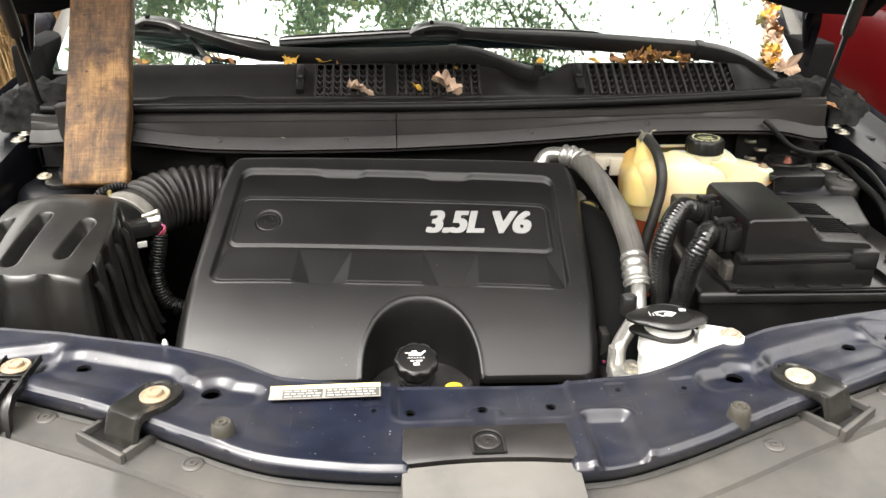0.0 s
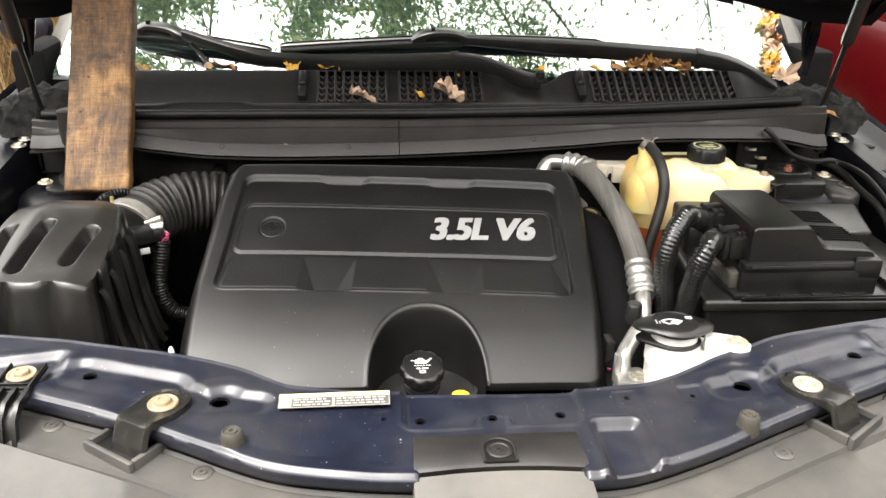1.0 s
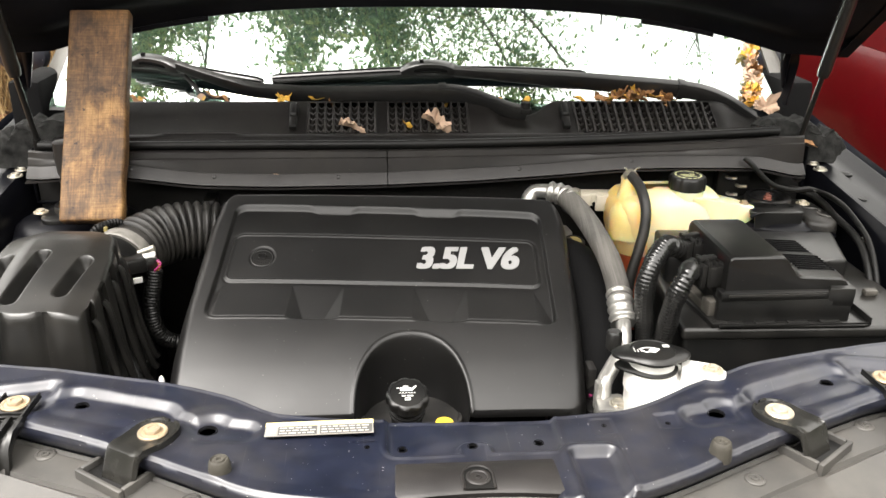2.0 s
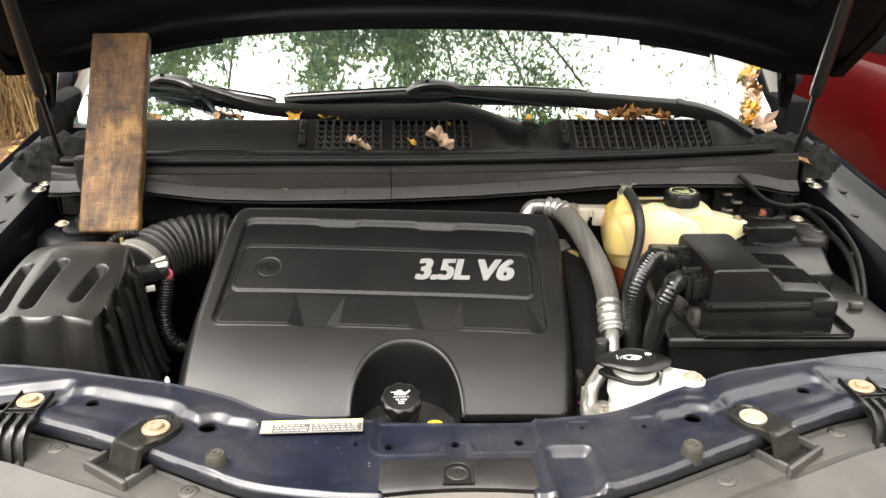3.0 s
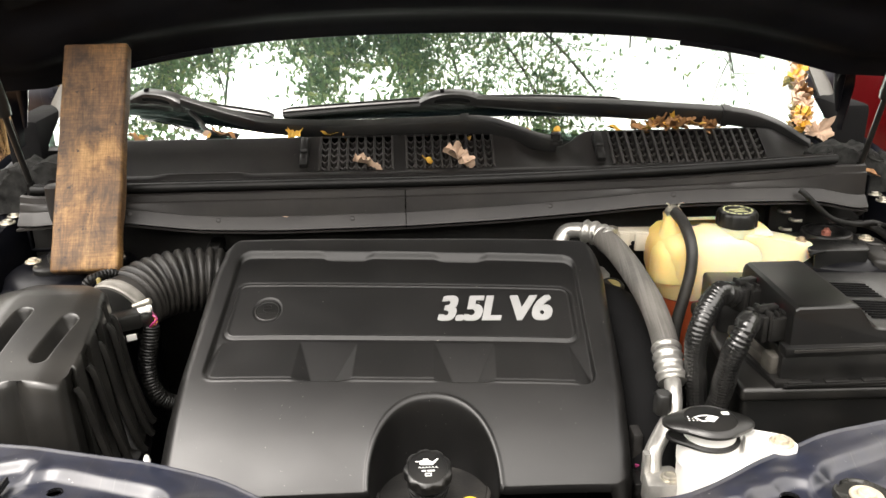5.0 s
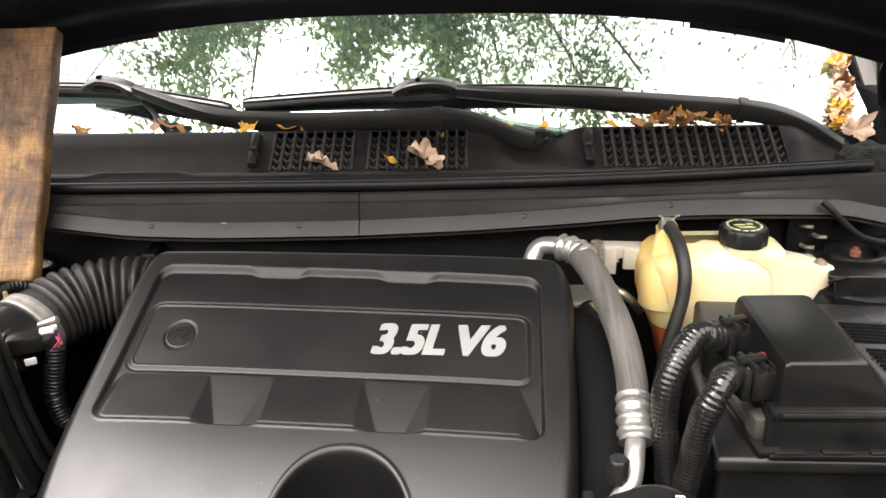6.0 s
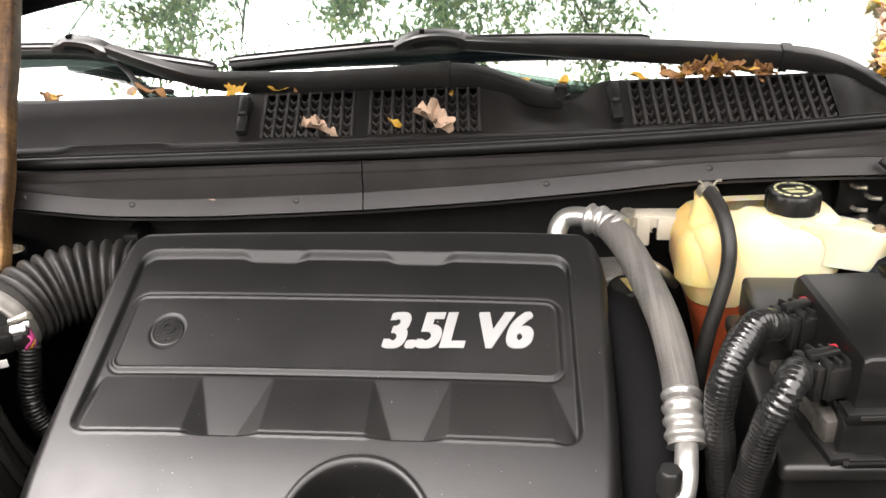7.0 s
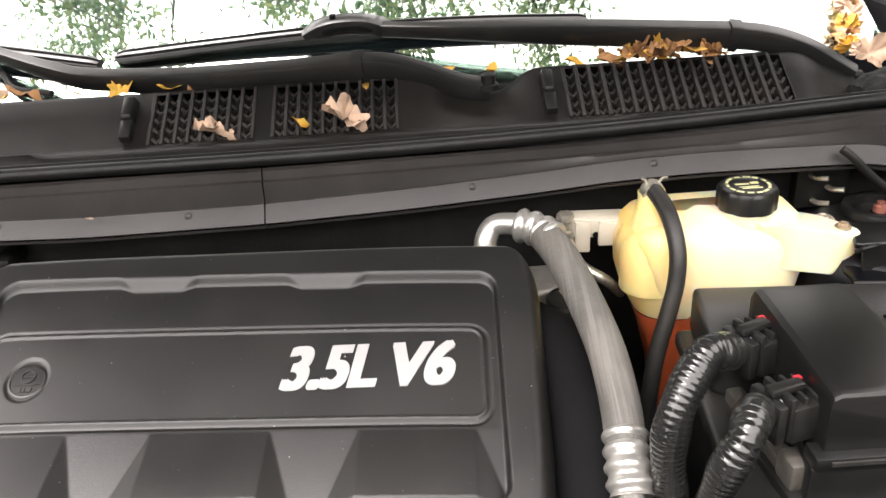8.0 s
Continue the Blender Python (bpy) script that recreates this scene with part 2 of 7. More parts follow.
def tank_material(name, base, depth, left_tone=None):
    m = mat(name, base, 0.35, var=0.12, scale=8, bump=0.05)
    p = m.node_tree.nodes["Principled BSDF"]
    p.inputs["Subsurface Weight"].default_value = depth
    # yellower at left, paler at right: light through the plastic put into the colour
    if left_tone:
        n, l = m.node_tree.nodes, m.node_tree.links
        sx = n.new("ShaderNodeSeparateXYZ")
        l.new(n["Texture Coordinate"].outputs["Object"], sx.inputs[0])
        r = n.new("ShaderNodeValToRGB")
        for e, x, c in zip(r.color_ramp.elements, (0.0, 1.0), (left_tone, base)):
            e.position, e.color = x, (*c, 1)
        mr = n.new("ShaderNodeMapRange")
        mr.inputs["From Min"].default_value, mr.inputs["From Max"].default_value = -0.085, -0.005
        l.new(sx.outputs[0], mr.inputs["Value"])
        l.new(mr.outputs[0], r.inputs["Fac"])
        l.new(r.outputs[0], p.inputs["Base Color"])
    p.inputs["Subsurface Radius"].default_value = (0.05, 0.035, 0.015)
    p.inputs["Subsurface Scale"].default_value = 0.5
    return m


FIELD = mat("print_field", (0.072, 0.070, 0.066), 0.5, var=0.1, bump=0)
PALEPRINT = mat("pale_print", (0.38, 0.37, 0.34), 0.5, var=0.1, bump=0)
STICKER = mat("sticker_sheet", (0.24, 0.23, 0.21), 0.5, var=0.1, dust=0.1, bump=0)
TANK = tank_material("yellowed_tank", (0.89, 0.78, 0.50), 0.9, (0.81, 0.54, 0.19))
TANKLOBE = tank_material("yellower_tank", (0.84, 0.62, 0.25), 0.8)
ACHOSE = mat("grey_hose", (0.070, 0.067, 0.061), 0.62, var=0.25, scale=30, dust=0.3, bump=0.4, grain=250, scratch=0.28, turns=((0.06, 420), (-0.05, 560), (0.0, 300)), cut=0.57)
TANKEAR = mat("milky_tab", (0.46, 0.42, 0.34), 0.4, var=0.1, bump=0.05)
COOLANT = mat("coolant_in_tank", (0.42, 0.085, 0.03), 0.35, var=0.15, bump=0.03)


def windscreen_material():
    m = bpy.data.materials.new("windscreen_glass")
    m.use_nodes = True
    n, l = m.node_tree.nodes, m.node_tree.links
    gl = n.new("ShaderNodeBsdfGlossy")
    gl.inputs["Roughness"].default_value = 0.0
    gl.inputs["Color"].default_value = (0.95, 1.0, 0.97, 1)
    tr = n.new("ShaderNodeBsdfTransparent")
    tr.inputs["Color"].default_value = (0.70, 0.82, 0.76, 1)
    mix = n.new("ShaderNodeMixShader")
    mix.inputs[0].default_value = 0.37
    l.new(tr.outputs[0], mix.inputs[1])
    l.new(gl.outputs[0], mix.inputs[2])
    l.new(mix.outputs[0], n["Material Output"].inputs["Surface"])
    return m


WINDSCREEN = windscreen_material()

# ---- mesh helpers ----
WORLD = {}


def thing(name, at, label, category, group="", kind=""):
    ob = new(name)
    ob.empty_display_size = 0.05
    ob.matrix_basis = Matrix.Translation(at)
    WORLD[ob] = Matrix.Translation(at)
    return tagged(ob, label, category, group, kind)


def shaped(name, bm, material, angle=40):
    bmesh.ops.recalc_face_normals(bm, faces=bm.faces)
    me = bpy.data.meshes.new(name)
    bm.to_mesh(me)
    bm.free()
    me.materials.append(material)
    for f in me.polygons:
        f.use_smooth = True
    me.set_sharp_from_angle(angle=radians(angle))
    return me


def part(name, bm, material, parent=None, label="", angle=40):
    me = bm if isinstance(bm, bpy.types.Mesh) else shaped(name, bm, material, angle)
    co = np.empty(len(me.vertices) * 3)
    me.vertices.foreach_get("co", co)
    co = co.reshape(-1, 3)
    mid = Vector((co.max(0) + co.min(0)) / 2)
    me.transform(Matrix.Translation(-mid))
    return place(name, me, Matrix.Translation(mid), parent, label)


def place(name, me, m, parent=None, label=""):
    ob = new(name, me)
    WORLD[ob] = m
    ob.matrix_basis = m
    if parent:
        ob.parent = parent
        ob.matrix_parent_inverse = WORLD[parent].inverted()
    if label:
        ob["label"] = label
    return ob


def solo(name, bm, material, label, category, group="", kind="", angle=40):
    return tagged(part(name, bm, material, None, "", angle), label, category, group, kind)


def box(bm, x0, x1, y0, y1, z0, z1, bevel=0.003, seg=2, top=1.0, m=None):
    """A bevelled box; top scales its upper face."""
    cx, cy = (x0 + x1) / 2, (y0 + y1) / 2
    vs = []
    for z, k in ((z0, 1.0), (z1, top)):
        for x, y in ((x0, y0), (x1, y0), (x1, y1), (x0, y1)):
            v = Vector((cx + (x - cx) * k, cy + (y - cy) * k, z))
            vs.append(bm.verts.new(m @ v if m else v))
    fs = [bm.faces.new([vs[i] for i in q]) for q in ((3, 2, 1, 0), (4, 5, 6, 7), (0, 1, 5, 4), (1, 2, 6, 5), (2, 3, 7, 6), (3, 0, 4, 7))]
    if bevel:
        es = list({e for f in fs for e in f.edges})
        bmesh.ops.bevel(bm, geom=es, offset=bevel, segments=seg, affect="EDGES", profile=0.5, clamp_overlap=True)
    return bm


def prism(bm, pts, z0, z1, bevel=0.003, seg=2, top=1.0, m=None):
    """An upright prism over a polygon."""
    c = Vector((sum(p[0] for p in pts) / len(pts), sum(p[1] for p in pts) / len(pts), 0))
    low = [Vector((p[0], p[1], z0)) for p in pts]
    high = [Vector((c.x + (p[0] - c.x) * top, c.y + (p[1] - c.y) * top, z1)) for p in pts]
    a = [bm.verts.new(m @ v if m else v) for v in low]
    b = [bm.verts.new(m @ v if m else v) for v in high]
    k = len(pts)
    up = bm.faces.new(b)
    fs = [up, bm.faces.new(a[::-1])] + [bm.faces.new((a[i], a[(i + 1) % k], b[(i + 1) % k], b[i])) for i in range(k)]
    if bevel:
        es = list({e for f in fs for e in f.edges})
        bmesh.ops.bevel(bm, geom=es, offset=bevel, segments=seg, affect="EDGES", profile=0.5, clamp_overlap=True)
    return bm


def lathe(bm, prof, seg=28, m=None, wave=None):
    """A turned shape round z from (radius, height) pairs; wave(angle, row) scales the radius."""
    rings = []
    for i, (r, z) in enumerate(prof):
        ring = []
        for k in range(seg):
            a = 2 * math.pi * k / seg
            q = r * (wave(a, i) if wave else 1)
            v = Vector((q * math.cos(a), q * math.sin(a), z))
            ring.append(bm.verts.new(m @ v if m else v))
        rings.append(ring)
    for a, b in zip(rings, rings[1:]):
        for k in range(seg):
            bm.faces.new((a[k], a[(k + 1) % seg], b[(k + 1) % seg], b[k]))
    bm.faces.new(rings[0][::-1])
    bm.faces.new(rings[-1])
    return bm


def curve_points(pts, step):
    """A smooth line through the points, at even steps."""
    p = [Vector(q) for q in pts]
    p = [2 * p[0] - p[1]] + p + [2 * p[-1] - p[-2]]
    fine = []
    for i in range(1, len(p) - 2):
        a, b, c, d = p[i - 1:i + 3]
        for k in range(20):
            t = k / 20
            fine.append(0.5 * (2 * b + (c - a) * t + (2 * a - 5 * b + 4 * c - d) * t * t + (3 * b - a - 3 * c + d) * t ** 3))
    fine.append(p[-2])
    s = np.concatenate([[0], np.cumsum([(v - u).length for u, v in zip(fine, fine[1:])])])
    n = max(2, int(s[-1] / step) + 1)
    arr = np.array(fine)
    even = np.linspace(0, s[-1], n)
    return [Vector([np.interp(e, s, arr[:, k]) for k in range(3)]) for e in even], s[-1]


def tube(bm, pts, r, seg=16, step=0.008, radius=None, flat=1.0, square=2.0):
    """A tube along a smooth line; radius(s) in metres along it overrides r."""
    line, length = curve_points(pts, step)
    ring = []
    for k in range(seg):
        c, s = math.cos(2 * math.pi * (k + 0.5) / seg), math.sin(2 * math.pi * (k + 0.5) / seg)
        ring.append((math.copysign(abs(c) ** (2 / square), c), math.copysign(abs(s) ** (2 / square), s)))
    up = Vector((0.13, 0.21, 0.97))
    rings, s = [], 0
    for i, c in enumerate(line):
        d = (line[min(i + 1, len(line) - 1)] - line[max(i - 1, 0)]).normalized()
        u = (up - d * up.dot(d))
        u = u.normalized() if u.length > 1e-4 else Vector((1, 0, 0))
        up = u
        w = d.cross(u)
        q = radius(s, length) if radius else r
        rings.append([bm.verts.new(c + u * (q * flat * a) + w * (q * b)) for a, b in ring])
        if i + 1 < len(line):
            s += (line[i + 1] - c).length
    for a, b in zip(rings, rings[1:]):
        for k in range(seg):
            bm.faces.new((a[k], a[(k + 1) % seg], b[(k + 1) % seg], b[k]))
    bm.faces.new(rings[0][::-1])
    bm.faces.new(rings[-1])
    return bm


def sweep(bm, pts, section, step=0.008, grow=None):
    """A closed section of (side, up) pairs drawn along a smooth line; grow(s, length) scales it."""
    line, length = curve_points(pts, step)
    rings, s = [], 0
    for i, c in enumerate(line):
        d = (line[min(i + 1, len(line) - 1)] - line[max(i - 1, 0)]).normalized()
        u = (Vector((0, -0.35, 0.94)) - d * d.dot(Vector((0, -0.35, 0.94)))).normalized()
        w = d.cross(u)
        k = grow(s, length) if grow else 1.0
        rings.append([bm.verts.new(c + w * (a * k) + u * (b * k)) for a, b in section])
        if i + 1 < len(line):
            s += (line[i + 1] - c).length
    n = len(section)
    for a, b in zip(rings, rings[1:]):
        for k in range(n):
            bm.faces.new((a[k], a[(k + 1) % n], b[(k + 1) % n], b[k]))
    bm.faces.new(rings[0][::-1])
    bm.faces.new(rings[-1])
    return bm


def ribbed(r, depth, pitch):
    return lambda s, length: r - depth * (0.5 + 0.5 * math.cos(2 * math.pi * s / pitch))


def sheet(bm, rows, thick=None):
    """A grid of points as a surface; thick gives it a back along a direction."""
    g = [[bm.verts.new(p) for p in row] for row in rows]
    for a, b in zip(g, g[1:]):
        for i in range(len(a) - 1):
            bm.faces.new((a[i], a[i + 1], b[i + 1], b[i]))
    if thick:
        t = Vector(thick)
        h = [[bm.verts.new(Vector(p) + t) for p in row] for row in rows]
        for a, b in zip(h, h[1:]):
            for i in range(len(a) - 1):
                bm.faces.new((a[i], b[i], b[i + 1], a[i + 1]))
        n, k = len(g) - 1, len(g[0]) - 1
        for i in range(k):
            bm.faces.new((g[0][i], h[0][i], h[0][i + 1], g[0][i + 1]))
            bm.faces.new((g[n][i], g[n][i + 1], h[n][i + 1], h[n][i]))
        for j in range(n):
            bm.faces.new((g[j][0], g[j + 1][0], h[j + 1][0], h[j][0]))
            bm.faces.new((g[j][k], h[j][k], h[j + 1][k], g[j + 1][k]))
    return bm


def B():
    return bmesh.new()


def ss(a, b, x):
    t = np.clip((x - a) / (b - a), 0, 1)
    return t * t * (3 - 2 * t)


def rrect(x, y, x0, x1, y0, y1, r):
    """Distance to a rounded rectangle, negative inside."""
    qx, qy = np.abs(x - (x0 + x1) / 2) - (x1 - x0) / 2 + r, np.abs(y - (y0 + y1) / 2) - (y1 - y0) / 2 + r
    return np.hypot(np.maximum(qx, 0), np.maximum(qy, 0)) + np.minimum(np.maximum(qx, qy), 0) - r


def capsule(x, y, ax, ay, bx, by, r):
    h = np.clip(((x - ax) * (bx - ax) + (y - ay) * (by - ay)) / ((bx - ax) ** 2 + (by - ay) ** 2), 0, 1)
    return np.hypot(x - ax - h * (bx - ax), y - ay - h * (by - ay)) - r


def writing(text, size, m, shear=0.0, fat=0.0, depth=0.0006, wide=1.0):
    """Raised letters as a mesh, standing at m (x along the line, z out of it)."""
    cu = bpy.data.curves.new("letters", "FONT")
    cu.body, cu.size, cu.shear, cu.offset, cu.extrude = text, size, shear, fat, depth
    ob = bpy.data.objects.new("letters", cu)
    me = bpy.data.meshes.new_from_object(ob)
    bpy.data.objects.remove(ob)
    me.transform(m @ Matrix.Diagonal((wide, 1, 1, 1)))
    return me


def bars(bm, m, rows):
    """Print that cannot be read: flat bars (x0, x1, y, height) on the plane of m."""
    for x0, x1, y, h in rows:
        box(bm, x0, x1, y, y + h, 0, 0.0004, 0, m=m)
    return bm


def bolt(r=0.009, flange=0.016):
    """A flanged bolt head with a low hexagon on z = 0."""
    bm = B()
    lathe(bm, [(flange, 0), (flange, 0.0012), (flange * 0.94, 0.0022), (flange * 0.80, 0.0022), (flange * 0.74, 0.0015), (r, 0.0018)], 28)
    lathe(bm, [(r, 0.001), (r, 0.0044), (r * 0.90, 0.0056), (r * 0.55, 0.0058), (r * 0.5, 0.0048), (r * 0.2, 0.0048)], 24, wave=lambda a, i: 1 - 0.06 * abs(math.sin(3 * a)) ** 2)
    return bm

# ---- ground and surroundings ----
def ground():
    xs = np.concatenate([[-400, -60, -20], np.linspace(-9, 9, 46), [20, 60, 400]])
    ys = np.concatenate([[-400, -60, -20], np.linspace(-6, 14, 50), [30, 60, 400]])
    rows = [[(x, y, 0.03 * noise.noise((x * 0.9, y * 0.9, 0)) * (1 if abs(x) < 9 and -6 < y < 14 else 0) - 0.03) for x in xs] for y in ys]
    return solo("ground", sheet(B(), rows), SOIL, "brown bare soil strewn with fallen autumn leaves", "ground", kind="structure")


def leaf_outline(kind="oval"):
    if kind == "oval":
        return [(0, -0.5), (0.2, -0.22), (0.26, 0.05), (0.14, 0.32), (0, 0.5), (-0.14, 0.32), (-0.26, 0.05), (-0.2, -0.22)]
    pts = []
    for k in range(30):
        a = 2 * math.pi * k / 30
        lobes = 0.33 + 0.14 * abs(math.cos(2.5 * (a - math.pi / 2))) ** 1.5 + 0.04 * math.sin(11 * a) + 0.05 * math.sin(3 * a + 1)
        pts.append((lobes * math.cos(a), lobes * math.sin(a)))
    return pts


def add_leaf(bm, m, size, kind="oval", curl=0.25, rng=random):
    """A thin folded leaf with a raised midrib."""
    pts = leaf_outline(kind)
    ph, q = rng.uniform(0, 6.28), rng.uniform(0.5, 1.0)
    vs = []
    for x, y in pts:
        z = curl * (abs(x) * q + 0.5 * y * y + 0.16 * math.sin(9 * math.atan2(y, x) + ph) * math.hypot(x, y))
        vs.append(bm.verts.new(m @ Vector((x * size, y * size, z * size))))
    c = bm.verts.new(m @ Vector((0, 0, 0)))
    k = len(vs)
    for i in range(k):
        bm.faces.new((vs[i], vs[(i + 1) % k], c))


def turned(at, rng, flat=0.35):
    return Matrix.Translation(at) @ Euler((rng.gauss(0, flat), rng.gauss(0, flat), rng.uniform(0, 6.28))).to_matrix().to_4x4()


def quick_leaves(name, spots, material, label, category, parent=None):
    """Many small leaves as one mesh of two folded halves each."""
    v, f = [], []
    for m, s in spots:
        i = len(v)
        v += [m @ Vector(p) for p in ((0, -s / 2, 0), (s * 0.20, -s * 0.16, s * 0.06), (s * 0.17, s * 0.18, s * 0.05), (0, s / 2, 0), (-s * 0.17, s * 0.18, s * 0.05), (-s * 0.20, -s * 0.16, s * 0.06))]
        f += [(i, i + 1, i + 2, i + 3), (i, i + 3, i + 4, i + 5)]
    me = bpy.data.meshes.new(name)
    me.from_pydata(v, [], f)
    me.materials.append(material)
    ob = part(name, me, material, parent, label)
    return tagged(ob, "" if parent else label, "" if parent else category, kind="" if parent else "stuff")


def litter():
    rng = random.Random(5)
    spots = []
    for _ in range(5200):
        x, y = rng.uniform(-6.5, -1.05), rng.uniform(0.5, 9)
        spots.append((turned((x, y, rng.uniform(-0.02, 0.03)), rng), rng.uniform(0.05, 0.11)))
    quick_leaves("leaf_litter", spots, DRYLEAF, "orange and brown fallen leaves covering the soil", "leaf litter")


def reeds():
    rng = random.Random(9)
    bm = B()
    for _ in range(4200):
        a, d = radians(rng.uniform(20, 48)), rng.uniform(6.9, 9.2)
        x, y = -d * math.sin(a), d * math.cos(a)
        h, r = rng.uniform(0.6, 2.1), rng.uniform(0.0025, 0.006)
        lean = Vector((rng.gauss(0, 0.5), rng.gauss(0, 0.5), 0))
        p = [Vector((x, y, -0.03)) + lean * (t * t) * h + Vector((rng.gauss(0, 0.06), rng.gauss(0, 0.06), t * h)) for t in (0, 0.35, 0.7, 1.0)]
        if rng.random() < 0.25:
            p[3] = p[2] + Vector((rng.gauss(0, 0.4), rng.gauss(0, 0.2), rng.uniform(-0.5, 0.1)))
        rings = []
        for i, c in enumerate(p):
            w = r * (1 - 0.25 * i)
            rings.append([bm.verts.new(c + Vector((w * math.cos(k * 2.09), w * math.sin(k * 2.09), 0))) for k in range(3)])
        for u, v in zip(rings, rings[1:]):
            for k in range(3):
                bm.faces.new((u[k], u[(k + 1) % 3], v[(k + 1) % 3], v[k]))
    solo("dry_stalks", bm, STALK, "thicket of dry straw-coloured stalks and dead stems", "dry stalks", kind="stuff")
    spots = []
    for _ in range(2600):
        a, d = radians(rng.uniform(20, 48)), rng.uniform(6.9, 9.2)
        spots.append((turned((-d * math.sin(a), d * math.cos(a), rng.uniform(0, 1.6)), rng, 1.2), rng.uniform(0.03, 0.09)))
    quick_leaves("withered_leaves", spots, STALK, "withered tan leaves hanging among the dry stalks", "dry leaves")


def tree(at, limbs, leaves, seed, label, spread):
    rng = random.Random(seed)
    t = thing("tree", at, label, "tree")
    bm = B()
    base = Vector(at)
    tube(bm, [base + Vector((0, 0, -0.1)), base + Vector((0.1, -0.1, 1.6)), base + Vector((0.05, -0.3, 4.4)), base + Vector((0.1, -0.5, 8.5))], 0.2, 12, 0.2,
         radius=lambda s, n: 0.23 - 0.15 * s / n)
    part("trunk", bm, BARK, t)
    spots = []
    for i, (end, mid) in enumerate(limbs):
        b = B()
        a = base + Vector((0.05, -0.35, 4.6 + 0.6 * (i % 6)))
        m_, e_ = Vector(mid), Vector(end)
        tube(b, [a, (a + m_) / 2 + Vector((0, 0, 0.3)), m_, e_], 0.06, 8, 0.15, radius=lambda s, n: 0.060 - 0.048 * s / n)
        line, _ = curve_points([a, (a + m_) / 2 + Vector((0, 0, 0.3)), m_, e_], 0.13)
        for c in line[len(line) // 4:]:
            thick = noise.noise(c * 0.85) + 0.42 * math.exp(-((c.x + 0.8) / 1.5) ** 2) - 0.08
            for _ in range(0 if thick < -0.05 else 2):
                d = Vector((rng.gauss(0, 1), rng.gauss(0, 1), rng.gauss(-0.15, 0.6))).normalized()
                reach = rng.uniform(0.4, spread)
                tip = c + d * reach * (1.0 if c.x > 0.1 else 0.6) + Vector((0, 0, -(0.25 if c.x > 0.1 else 1.1) * reach))
                tube(b, [c, (c + tip) / 2 + Vector((0, 0, 0.06)), tip], 0.004, 4, 0.2, radius=lambda s, n: 0.009 - 0.006 * s / n)
                for _ in range(int(leaves * (1.3 + 1.2 * thick))):
                    q = c.lerp(tip, rng.uniform(0.25, 1.05)) + Vector((rng.gauss(0, 0.11), rng.gauss(0, 0.11), rng.gauss(-0.05, 0.11)))
                    spots.append((turned(q, rng, 0.75), rng.uniform(0.045, 0.095)))
        part("limb", b, BARK, t)
    quick_leaves("crown", spots, LEAF, "", "", t)


